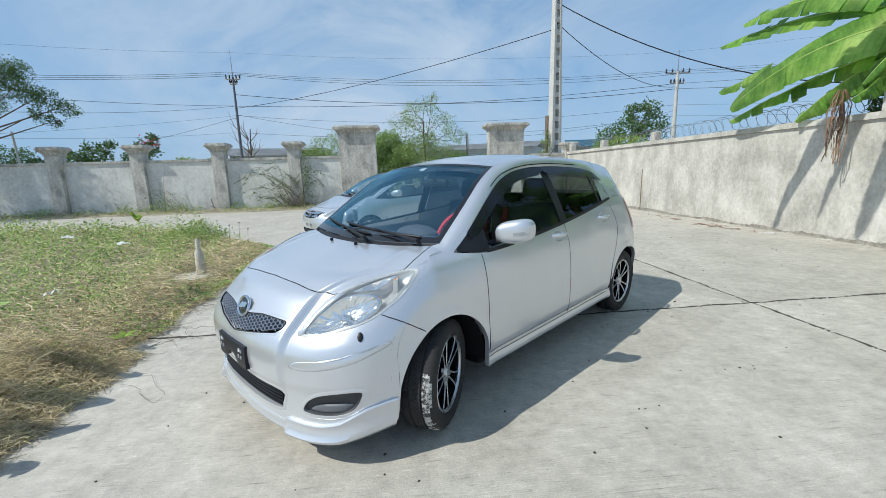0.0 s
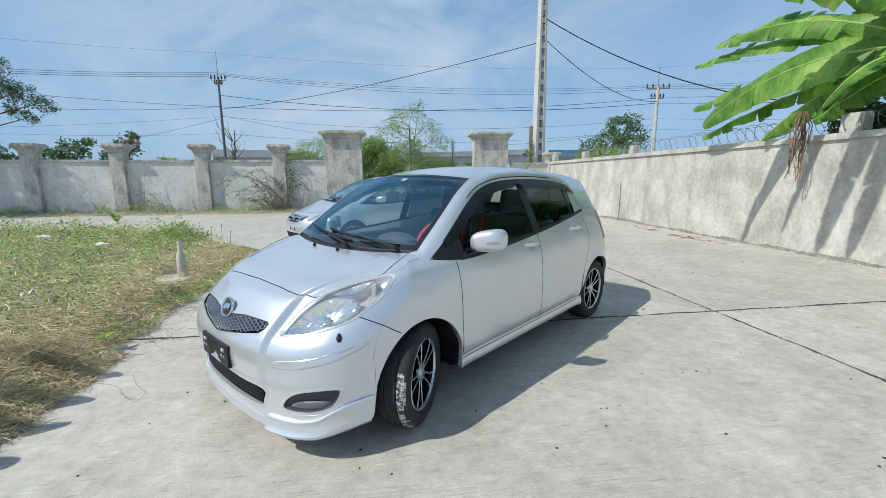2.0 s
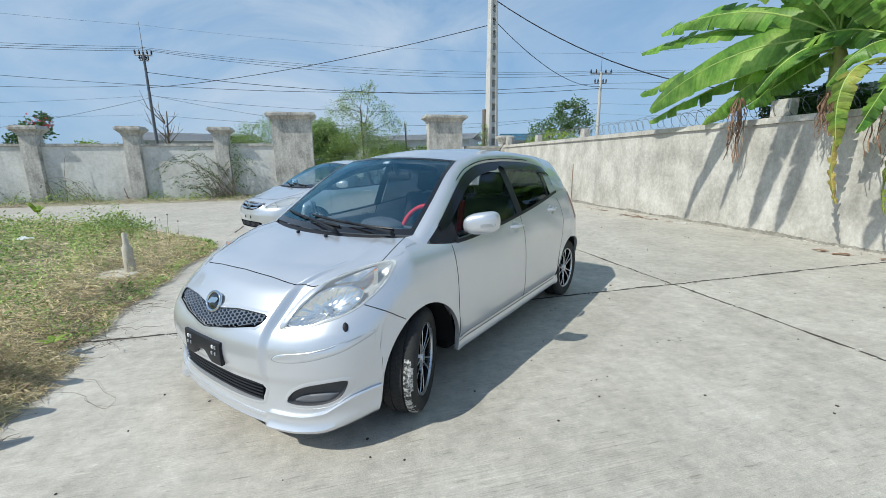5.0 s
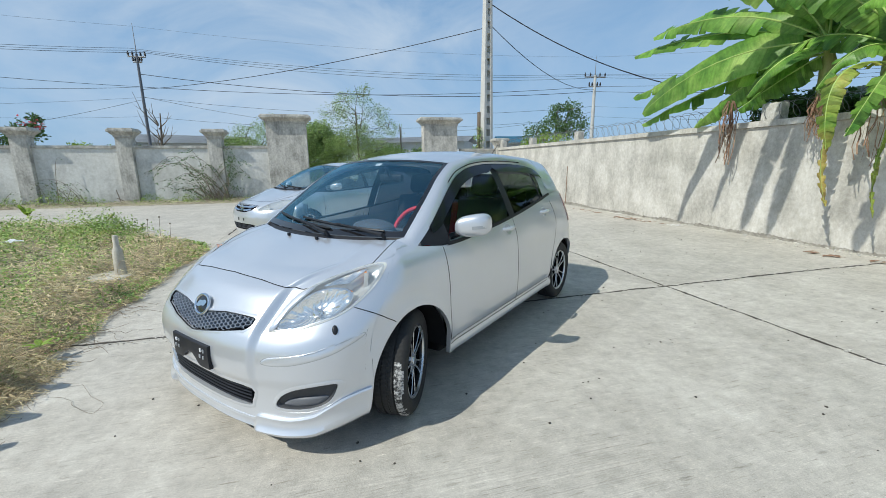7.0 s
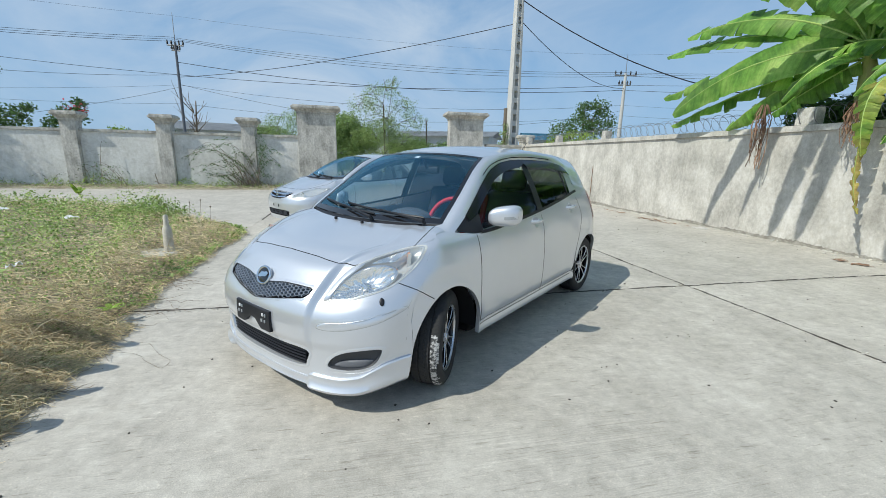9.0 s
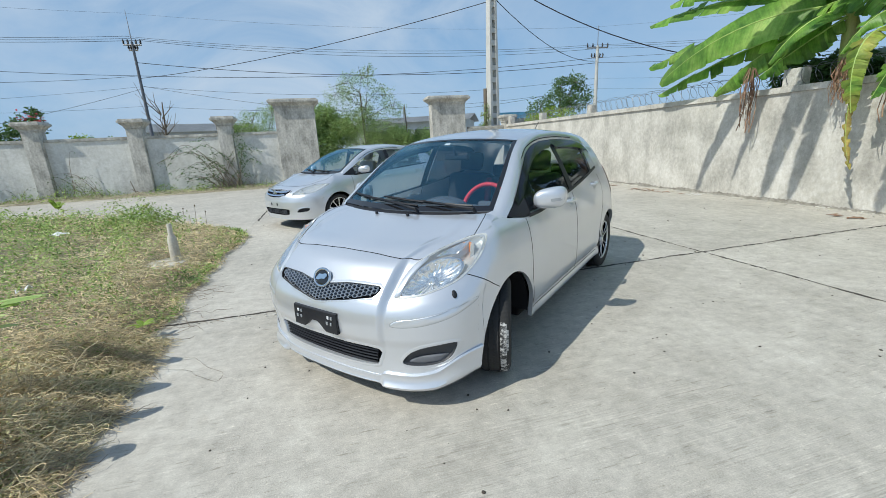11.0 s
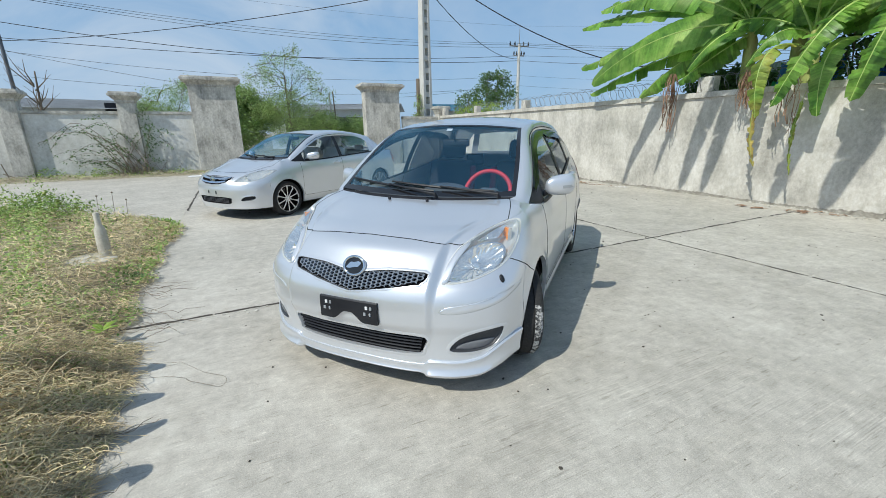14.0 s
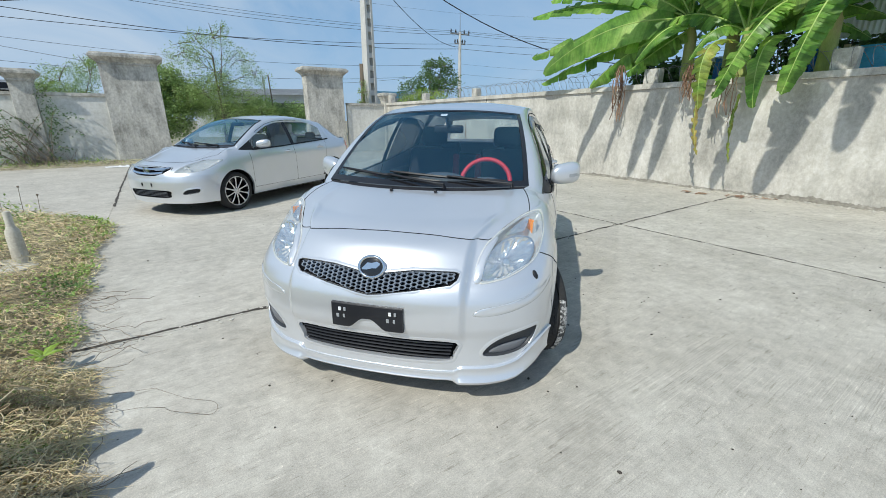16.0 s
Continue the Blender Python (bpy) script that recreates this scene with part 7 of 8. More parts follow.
def scatter(n, near, far):
    """Points on the verge, thinning with the distance."""
    out = []
    while len(out) < n:
        b = random.uniform(-6.0, 9.8)
        d = random.random() ** 1.5 * 11
        a = edge_a(b) - d + random.uniform(-0.02, 0.10)
        p = S_FRAME @ Vector((a, b, 0))
        r = (p - eye0).length
        if random.random() < min(1, (near / max(r, 0.5)) ** 1.25) and r < far:
            out.append((p, d, r))
    return out


# creeping green weeds
pts, sizes = [], []
for p, d, r in scatter(240000, 3.6, 21):
    g = noise.noise(Vector((p.x * 0.8, p.y * 0.8, 4.0))) * 0.5 + 0.5
    clump = smooth01(0.40, 0.72, noise.noise(Vector((p.x * 2.6, p.y * 2.6, 2.0))) * 0.5 + 0.5)
    if (p.x + 4.0) ** 2 + (p.y - 0.1) ** 2 < 0.09:
        continue
    if random.random() > (0.26 + 0.74 * smooth01(0.2, 2.2, d)) * (0.02 + 0.45 * g + 1.15 * clump + math.exp(-((p.x + 7.5) ** 2 + (p.y - 1.15) ** 2) / 0.55)):
        continue
    mound = math.exp(-((p.x + 7.5) ** 2 + (p.y - 1.15) ** 2) / 0.55)
    h = (0.03 + 0.13 * g + 0.34 * clump + 0.28 * mound + 0.06 * (1 - smooth01(2.2, 4.2, r))) * smooth01(0, 0.8, d) + 0.02
    pts.append((p.x, p.y, 0.04 + random.random() ** 0.7 * h))
    sizes.append(0.014 + 0.0034 * r)
pts = np.array(pts)
v, f = leaf_cloud(pts, np.array(sizes), up=3.0)
weeds = tagged(mesh_part("weeds", v, f, M_WEED, None), "low creeping green weeds covering the verge", "weeds", kind="stuff")

# leafy clump that stands higher than the rest
tree("bush", "leafy green weed clump standing in the verge", (-7.35, 1.05, 0.03), 0.22, 0.010, [(0, 0, 0.30, 0.22), (0.22, 0.16, 0.24, 0.20), (-0.24, -0.16, 0.26, 0.22), (-0.45, -0.35, 0.20, 0.18), (0.05, 0.05, 0.42, 0.12), (0.40, 0.30, 0.16, 0.15)], 0.032, 2300, M_WEED, bark=M_STEM, category="weed")

# dry stalks and runners
verts, faces = [], []
for p, d, r in scatter(74000, 3.0, 20):
    if (p.x + 4.06) ** 2 + (p.y - 0.05) ** 2 < 0.075 or random.random() < 0.62 * smooth01(0.9, 2.6, d):
        continue
    L = random.uniform(0.05, 0.16) * (0.6 + 0.5 * smooth01(0, 0.5, d)) * (1 + 0.03 * r)
    a = random.uniform(0, 2 * math.pi)
    turn = random.uniform(-4.6, 4.6)
    rise = random.uniform(0.05, 0.75)
    w = random.uniform(0.0014, 0.0032) * (1 + 0.13 * r)
    z = 0.02 + random.random() * (0.20 + 0.06 * noise.noise(Vector((p.x * 2.2, p.y * 2.2, 7.0)))) * smooth01(0.0, 0.6, d)
    x, y = p.x, p.y
    i = len(verts)
    for k in range(5):
        f_ = k / 4
        dx, dy, ww = math.cos(a), math.sin(a), w * (1 - 0.7 * f_)
        verts += [(x - dy * ww, y + dx * ww, z), (x + dy * ww, y - dx * ww, z + w * 0.6)]
        a += turn / 4
        x, y, z = x + dx * L / 4, y + dy * L / 4, max(0.006, z + L / 4 * rise * (1 - 1.7 * f_))
    faces += [(i + 2 * k, i + 2 * k + 1, i + 2 * k + 3, i + 2 * k + 2) for k in range(4)]
straw = tagged(mesh_part("dry_grass", verts, faces, M_STRAW, None), "matted dry straw and dead runners on the verge", "grass", kind="stuff")

# dark dead stems arching through the near weeds
bm = bmesh.new()
random.seed(77)
for p, d, r in scatter(420, 1.6, 6.5):
    if d < 0.12:
        continue
    a, L = random.uniform(0, 6.28), random.uniform(0.18, 0.55)
    hh = random.uniform(0.12, 0.40)
    q = [Vector((p.x + math.cos(a + 0.8 * t) * L * t, p.y + math.sin(a + 0.8 * t) * L * t, 0.03 + hh * math.sin(math.pi * (0.15 + 0.75 * t)) + random.uniform(-0.015, 0.015))) for t in [j / 6 for j in range(7)]]
    tube(bm, q, [0.0028, 0.0027, 0.0025, 0.0023, 0.002, 0.0015, 0.001], 4, cap=False)
tagged(part("dead_stem_tangle", bm, M_STALK, None), "tangle of pale dead stems arching over the verge", "stems", kind="stuff")

# thick half-dry growth heaped along the near edge
random.seed(91)


def near_edge(n, top):
    """Points in the heap that lines the edge of the slab."""
    out = []
    for _ in range(n):
        u, v_ = random.uniform(-0.25, 1.15), random.random() ** 1.1 * 0.85 - 0.20
        g = 0.55 + 0.9 * (noise.noise(Vector((u * 5.0, v_ * 4.0, 6.0))) * 0.5 + 0.5)
        v_ += 0.07 * noise.noise(Vector((u * 9.0, 2.0, 8.0)))
        h = top * smooth01(-0.24, 0.22, v_) * g
        out.append((-1.45 + 1.25 * u - 0.62 * v_, -1.35 - 1.0 * u - 0.78 * v_, 0.02 + random.random() ** 0.75 * h))
    return out


v, f = leaf_cloud(np.array(near_edge(15000, 0.22)), 0.015, up=4.0)
tagged(mesh_part("weeds", v, f, leaf_material("dull_weed_leaf", [(0.34, 0.34, 0.14), (0.60, 0.56, 0.28), (0.76, 0.68, 0.43)], scale=4.0, rough=0.7, through=0.12), None), "dense half-dry weeds heaped along the slab edge", "weeds", kind="stuff")
bm = bmesh.new()
for x, y, z in near_edge(7000, 0.25):
    a, L = random.uniform(0, 6.28), random.uniform(0.05, 0.17)
    da, up_ = random.uniform(-4.6, 4.6), random.uniform(-0.5, 0.7)
    q = [Vector((x, y, z))]
    for j in range(5):
        a += da / 5
        q.append(q[-1] + Vector((math.cos(a) * L / 5, math.sin(a) * L / 5, L / 5 * (up_ - 0.25 * j))))
        q[-1].z = max(0.008, q[-1].z)
    tube(bm, q, [0.0022, 0.0021, 0.0019, 0.0016, 0.0013, 0.0007], 4, cap=False)
tagged(part("dead_stem_tangle", bm, M_STRAW, None), "matted pale and brown dead stems along the slab edge", "stems", kind="stuff")

# loose dead vines trailing over the concrete
bm = bmesh.new()
for k in range(60):
    b = random.uniform(-2.4, 1.2)
    p = S_FRAME @ Vector((edge_a(b) - random.uniform(0.0, 0.3), b, 0.05))
    a = random.uniform(-0.6, 1.1)
    pts, z = [], 0.10
    for j in range(12):
        pts.append(Vector((p.x, p.y, max(0.006, z))))
        a += random.uniform(-0.55, 0.55)
        st = random.uniform(0.03, 0.075)
        p = p + (A_DIR * math.cos(a) - B_DIR * math.sin(a)) * st
        z = z * 0.72 + random.uniform(-0.01, 0.03)
    tube(bm, pts, [0.0016] * 11 + [0.0008], 4, cap=False)
for dx, dy, rx, ry in ((-0.86, -1.05, 0.15, 0.055),):
    # a runner that loops on the slab and comes back to the verge
    pts = [Vector((-1.32, -1.20 + ry, 0.05)), Vector((-1.15, dy + ry, 0.02))]
    pts += [Vector((dx + rx * math.cos(t), dy + ry * math.sin(t) * (1 + 0.2 * math.sin(2 * t)), 0.005 + 0.006 * (1 + math.sin(3 * t)))) for t in [2.1 - 4.6 * j / 26 for j in range(27)]]
    pts += [Vector((-1.08, dy - ry * 1.2, 0.01)), Vector((-1.30, -1.32, 0.05))]
    tube(bm, pts, 0.0010, 4, cap=False)
vines = tagged(part("dead_vines", bm, M_TWIG, None), "thin dead vine runners trailing onto the concrete", "vine", kind="stuff")

# tall broad-leaved weeds at the edge, whose leaf shadows fall on the slab
for j, (x, y, leaves) in enumerate((
    (-1.95, -1.95, ((-1.45, -1.60, 0.65, 0.17), (-1.58, -1.68, 0.60, 0.15))),
    (-1.55, -2.25, ((-1.17, -1.80, 0.66, 0.17), (-1.22, -1.76, 0.58, 0.13))),
    (-1.25, -2.45, ((-0.95, -1.93, 0.66, 0.18), (-0.97, -1.99, 0.62, 0.15))),
    (-0.98, -2.62, ((-0.70, -2.14, 0.64, 0.19), (-0.74, -2.20, 0.60, 0.17))),
)):
    bw = thing("broadleaf_weed", "tall broad-leaved green weed at the edge of the verge", "weed", pose(x, y, 0), "weeds along the edge")
    bm = bmesh.new()
    tube(bm, [(0, 0, 0), (0.02, 0.01, 0.30), (0.03, 0.03, 0.55)], [0.010, 0.008, 0.005], 6)
    part("stem", bm, M_STEM, bw, "", 60)
    for k, (tx, ty, tz, w_) in enumerate(leaves):
        e = Vector((tx - x, ty - y, tz))
        s0 = Vector((0.03, 0.03, 0.53))
        banana_leaf(bw, s0, (s0 + e) / 2 + Vector((0, 0, 0.06)), e, w_, 0.12, 0.12, M_WEED, seed=600 + 10 * j + k)
sp = thing("sapling", "small broad-leaved green seedling in the verge", "weed", pose(-10.6, 0.55, 0.10))
for k in range(7):
    a = k * 0.9
    banana_leaf(sp, (0, 0, 0.25), (0.06 * math.cos(a), 0.06 * math.sin(a), 0.42), (0.16 * math.cos(a), 0.16 * math.sin(a), 0.34 + 0.03 * k), 0.12, 0.0, 0.2, M_LIME, seed=950 + k)
for k, (x, y, sz) in enumerate(((-9.2, -0.89, 0.20), (-7.06, -0.29, 0.16), (-3.5, -1.38, 0.08))):
    bm = bmesh.new()
    grid(bm, [[Vector((sz * (i / 6 - 0.5) * 1.5, sz * (j / 4 - 0.5), 0.05 + 0.10 * abs(noise.noise(Vector((i * 0.7, j * 0.8, 3.0 * k)))))) for i in range(7)] for j in range(5)])
    scrap = part("litter", bm, M_WHITE, None, "", 40)
    scrap.matrix_basis = pose(x, y, 0.20, 0, 0, 40 * k)
    tagged(scrap, "crumpled pale plastic scrap caught in the weeds", "litter", "scraps in the verge")
seedling = thing("seedling", "low yellow-green seedling with broad leaves", "weed", pose(-1.85, -1.04, 0.06))
for k in range(5):
    a = 0.6 + k * 1.25
    banana_leaf(seedling, (0, 0, 0.06), (0.04 * math.cos(a), 0.04 * math.sin(a), 0.10), (0.10 * math.cos(a), 0.10 * math.sin(a), 0.09), 0.045, 0.0, 0.15, M_LIME, seed=970 + k)

# ---------------------------------------------------------------- beyond the walls
tree("tree", "airy feathery tree beyond the gate", (-14.4, 14.4, -0.06), 4.2, 0.05, [(-0.9, -0.9, 4.2, 0.75), (-0.4, -0.5, 4.7, 0.75), (0.1, 0.1, 4.9, 0.7), (0.35, 0.35, 5.35, 0.4), (0.7, 0.8, 4.1, 0.8), (-0.2, -0.2, 3.7, 1.0), (1.1, 1.2, 3.3, 0.8)], 0.060, 6500, M_BUSH)
tree("bush", "light green leafy undergrowth beyond the gate", (-14.5, 14.6, -0.06), 1.6, 0.05, [(0, 0, 1.6, 1.1), (0.6, 0.7, 2.3, 0.95), (-0.5, -0.5, 2.6, 0.9), (0.1, 0.1, 3.1, 0.7), (1.2, 1.3, 1.7, 0.8)], 0.060, 20000, leaf_material("pale_bush_leaf", [(0.26, 0.38, 0.10), (0.48, 0.58, 0.24)], scale=0.8, rough=0.6, through=0.4), category="bush")
tree("bush", "dense green bush beyond the gate", (-16.6, 13.2, -0.06), 1.4, 0.06, [(0, 0, 1.6, 1.3), (0.6, 0.9, 2.4, 1.1), (-0.3, -0.6, 2.6, 1.0), (0.2, 0.3, 3.2, 0.8)], 0.10, 26000, M_BUSH, category="bush")
tree("bush", "dense green bush beyond the gate", (-13.3, 17.0, -0.06), 1.0, 0.05, [(0, 0, 1.3, 1.1), (0.6, 0.7, 1.6, 1.0), (-0.5, -0.4, 2.0, 0.8)], 0.085, 14000, M_BUSH, category="bush")
tree("bush", "light green bush behind the gate pier", (-17.2, 10.3, -0.06), 2.2, 0.05, [(0, 0, 2.2, 0.9), (0.3, 0.4, 3.25, 0.7), (-0.3, -0.4, 2.8, 0.8), (0.5, 0.6, 3.65, 0.45), (-0.6, -0.8, 2.4, 0.7)], 0.050, 12000, M_BUSH, category="bush")
tree("tree", "dark green leafy tree beyond the corner", (-8.0, 27.2, -0.06), 3.0, 0.12, [(0, 0, 3.9, 1.2), (1.2, 0.4, 3.8, 1.1), (-1.2, -0.4, 3.4, 1.0), (0.9, 0.3, 5.0, 0.8), (0.1, 0, 4.9, 0.7)], 0.14, 5200, M_TREE)
tree("bush", "bright lime green creeper on the fence", (-7.6, 24.0, -0.06), 2.0, 0.05, [(0, 0, 2.7, 0.75), (0.9, 0.3, 2.75, 0.7), (-0.8, -0.3, 2.6, 0.6)], 0.10, 2600, M_LIME, category="bush")
tree("tree", "large spreading tree with fine foliage", (-22.5, -4.2, -0.06), 3.0, 0.13, [(0, 0, 5.2, 1.6), (0.2, 1.4, 5.6, 1.2), (0.4, 2.2, 6.0, 0.8), (0.5, 2.9, 5.75, 0.75), (0.5, 3.4, 5.95, 0.5), (0.6, 3.4, 5.15, 0.7), (0.7, 4.1, 4.85, 0.6), (0.6, 4.8, 4.55, 0.42), (0.4, 3.9, 4.25, 0.42), (0.3, 2.3, 4.7, 0.75), (0.5, 4.3, 3.95, 0.25), (0, -1.8, 5.0, 1.5)], 0.062, 42000, M_TREE, lean=(0.2, 0.9))
tree("tree", "small dark tree in the distance", (-42.5, 3.3, -0.06), 3.0, 0.10, [(0, 0, 3.6, 1.3), (0.3, 1.0, 4.3, 0.8), (0, -1.2, 3.2, 1.0)], 0.22, 1700, M_TREE)
far_tree = tree("tree", "distant tree with a few red blossoms", (-41.9, 6.8, -0.06), 3.2, 0.10, [(0, 0, 4.0, 1.1), (0.2, 0.6, 4.9, 0.7), (0, -0.8, 3.4, 0.9)], 0.22, 1500, M_TREE)
v, f = leaf_cloud(np.array([0.3, 0.5, 4.6]) + rng.normal(size=(60, 3)) * np.array([0.5, 0.35, 0.25]), 0.24)
mesh_part("blossom", v, f, M_PETAL, far_tree, "red blossoms")
tree("bush", "yellow green scrub in the distance", (-37.0, 8.6, -0.06), 1.6, 0.05, [(0, 0, 2.6, 0.9), (0, 1.3, 2.3, 0.8)], 0.18, 1100, M_LIME, category="bush")
tree("bush", "dark scrub beyond the wall", (-30.0, -3.0, -0.06), 1.6, 0.06, [(0, 0, 2.9, 1.1), (0, 1.6, 2.75, 0.9), (0, 2.7, 2.4, 0.7), (0, -1.8, 2.9, 1.1)], 0.12, 6500, M_TREE, category="bush")
tree("bush", "dark scrub beyond the wall", (-38.0, 10.6, -0.06), 1.6, 0.06, [(0, 0, 2.4, 0.9), (0, 1.6, 2.5, 0.9), (0, -1.8, 2.4, 1.0)], 0.18, 1600, M_TREE, category="bush")

lp = bmesh.new()
tube(lp, [(0.0, 0.10, -0.06), (0.0, 0.0, 3.55)], [0.05, 0.04], 8)
lp = part("leaning_post", lp, M_POLE, None, "", 60)
lp.matrix_basis = pose(-22.76, -1.28, 0)
tagged(lp, "thin grey concrete post leaning beyond the wall", "post")

gp = bmesh.new()
tube(gp, [(0.13, 0.08, -0.06), (0.0, 0.0, 3.55)], [0.04, 0.03], 7)
gp = part("leaning_post", gp, M_BARK, None, "", 60)
gp.matrix_basis = pose(-13.42, 16.80, 0)
tagged(gp, "thin dark wooden post leaning beyond the gate", "post")

# bare tree by the far pole
bt = thing("bare_tree", "leafless grey tree beside the electricity pole", "tree", pose(-26.2, 9.5, -0.06))
bm = bmesh.new()
random.seed(5)
tube(bm, [(0, 0, 0), (0.1, 0.1, 2.4), (0.0, 0.3, 4.6)], [0.09, 0.07, 0.03], 7)
part("trunk", bm, M_BARK, bt, "", 60)
bm = bmesh.new()
for k in range(13):
    z = random.uniform(1.4, 4.0)
    a = random.uniform(0, 6.28)
    L = random.uniform(0.7, 1.6)
    p0 = Vector((0.05, 0.1, z))
    p1 = p0 + Vector((math.cos(a) * L * 0.5, math.sin(a) * L * 0.5, L * 0.55))
    p2 = p1 + Vector((math.cos(a + 0.5) * L * 0.25, math.sin(a + 0.5) * L * 0.25, L * 0.6))
    tube(bm, [p0, p1, p2], [0.035, 0.02, 0.006], 5)
    tube(bm, [p1, p1 + Vector((math.cos(a - 0.8) * 0.4, math.sin(a - 0.8) * 0.4, 0.35))], [0.014, 0.004], 5)
part("branchwork", bm, M_BARK, bt, "", 60)


M_DARKPOLE = surface("dark_pole", [(0.10, 0.11, 0.13), (0.17, 0.18, 0.21)], scale=3, rough=0.7, bump=0.1)


def power_pole(label, base, h, r, arms, slots=False, rod=0.0, material=M_POLE):
    p = thing("power_pole", label, "pole", pose(*base), "poles along the road")
    bm = bmesh.new()
    if slots:
        # tapered concrete pole with a ladder of openings
        for sx in (-1, 1):
            rows = []
            for z, w in ((0, r * 1.25), (h, r * 0.62)):
                rows.append([Vector((sx * w * 0.74 + dx * w * 0.26, dy * w * 0.8, z)) for dx, dy in ((-1, -1), (1, -1), (1, 1), (-1, 1))])
            vs = grid(bm, rows, closed=True)
            bm.faces.new(vs[-1])
        for k in range(int(h / 0.55)):
            z = 0.3 + k * 0.55
            w = r * (1.25 - 0.63 * z / h)
            box(bm, -w * 0.9, w * 0.9, -w * 0.7, w * 0.7, z, z + 0.22)
    else:
        tube(bm, [(0, 0, 0), (0, 0, h * 0.5), (0, 0, h)], [r * 1.2, r, r * 0.75], 10)
    part("shaft", bm, material, p, "", 40)
    for z, L, ang in arms:
        c, s_ = math.cos(radians(ang)), math.sin(radians(ang))
        bm = bmesh.new()
        tube(bm, [(-L * c, -L * s_, z), (L * c, L * s_, z)], 0.055, 6)
        part("crossarm", bm, M_STEEL, p)
        for u in (-0.95, -0.45, 0.45, 0.95):
            bm = bmesh.new()
            lathe(bm, [(0.03, 0), (0.07, 0.05), (0.05, 0.10), (0.08, 0.14), (0.05, 0.20), (0.03, 0.30), (0.0, 0.30)], 10, "z", Matrix.Translation((u * L * c, u * L * s_, z + 0.05)))
            part("insulator", bm, M_BLACK, p)
    if rod:
        bm = bmesh.new()
        tube(bm, [(0, 0, h), (0, 0, h + rod)], [0.04, 0.015], 6)
        part("rod", bm, M_STEEL, p)
    return p


P1, P2, PB = Vector((-33.4, 11.75, 0)), Vector((-7.65, 35.3, 0)), Vector((-7.95, 17.0, 0))
power_pole("slim electricity pole with crossarm in the distance", P1, 9.3, 0.105, [(9.1, 0.55, 50), (8.75, 0.28, 50)], rod=2.0, material=M_DARKPOLE)
power_pole("slim electricity pole with crossarm in the distance", P2, 8.5, 0.15, [(8.35, 0.9, 40), (7.6, 0.5, 40)], rod=1.5)
power_pole("tall pale concrete pole with ladder openings", PB, 11.5, 0.235, [], slots=True).matrix_basis = pose(*PB, 0, 0, 62)
bm = bmesh.new()
tube(bm, [(-8.28, 16.85, 0), (-8.28, 16.85, 3.9)], [0.10, 0.09], 9)
tagged(part("post", bm, M_BARK, None), "short weathered timber post beside the pole", "post")
tree("creeper", "green creeper climbing the post", (-8.15, 16.6, -0.06), 1.0, 0.03, [(0, 0, 2.2, 0.30), (0.05, 0.0, 2.7, 0.28), (0, 0, 3.1, 0.2), (0.1, 0.1, 1.7, 0.3)], 0.07, 800, M_BUSH, category="creeper")
tagged(part("post", (lambda b_: (tube(b_, [(-17.2, 21.5, 0), (-17.3, 21.5, 4.0)], [0.06, 0.05], 6), b_)[1])(bmesh.new()), M_STEEL, None), "thin dark post beyond the gate", "post")


def wire(a, b, sag, r=0.012, material=M_WIRE, label="thin overhead wire between the poles"):
    a, b = Vector(a), Vector(b)
    bm = bmesh.new()
    tube(bm, [a + (b - a) * (i / 24) - Vector((0, 0, 4 * sag * (i / 24) * (1 - i / 24))) for i in range(25)], r, 5, cap=False)
    return tagged(part("overhead_wire", bm, material, None), label, "wire", "overhead wires")


P0, P3 = Vector((-37.5, -30, 0)), Vector((28, 46, 0))
for z1, z2, z0, off, sag, sag0, r in ((9.65, 8.55, 7.90, -0.4, 0.68, 1.43, 0.012), (9.52, 8.46, 7.78, 0.0, 0.74, 1.43, 0.012), (9.40, 8.32, 7.62, 0.4, 0.84, 1.42, 0.014)):
    o = Vector((0.64, 0.77, 0)) * off
    wire(P1 + o + Vector((0, 0, z1)), P2 + o + Vector((0, 0, z2)), sag, r)
    wire(P1 + o + Vector((0, 0, z1)), P0 + o + Vector((0, 0, z0)), sag0, r)
    wire(P2 + o + Vector((0, 0, z2)), P3 + o + Vector((0, 0, z2 - 0.2)), sag, r)
wire(P1 + Vector((0, 0, 11.1)), P2 + Vector((0, 0, 9.9)), 0.5, 0.006)
wire(P1 + Vector((0, 0, 11.1)), P0 + Vector((0, 0, 9.6)), 1.2, 0.006)
wire(P2 + Vector((0, 0, 9.9)), P3 + Vector((0, 0, 10.5)), 0.6, 0.006)
for z1, z2, z0, sag, sag0, r in ((7.95, 7.21, 9.3, 0.88, 1.3, 0.020), (7.07, 7.60, 9.7, 0.60, 2.5, 0.017), (6.35, 6.02, 3.8, 0.90, 1.24, 0.010), (5.02, 5.2, 6.9, 0.90, 1.67, 0.010)):
    wire(P1 + Vector((0, 0, z1)), P2 + Vector((0, 0, z2)), sag, r, M_CABLE, "dark overhead cable between the poles")
    wire(P1 + Vector((0, 0, z1 - (0.87 if z1 > 7.5 else 0))), P0 + Vector((0, 0, z0)), sag0, r * 0.7)
    wire(P2 + Vector((0, 0, z2)), P3 + Vector((0, 0, z2 + 0.2)), sag, r * 0.8)
wire(PB + Vector((0, 0, 7.75)), P1 + Vector((0, 0, 6.9)), 0.42, 0.018, M_CABLE, "dark service cable from the tall pole")
wire(PB + Vector((0, 0, 8.0)), P2 + Vector((0, 0, 7.35)), 0.85, 0.018, M_CABLE, "dark service cable from the tall pole")
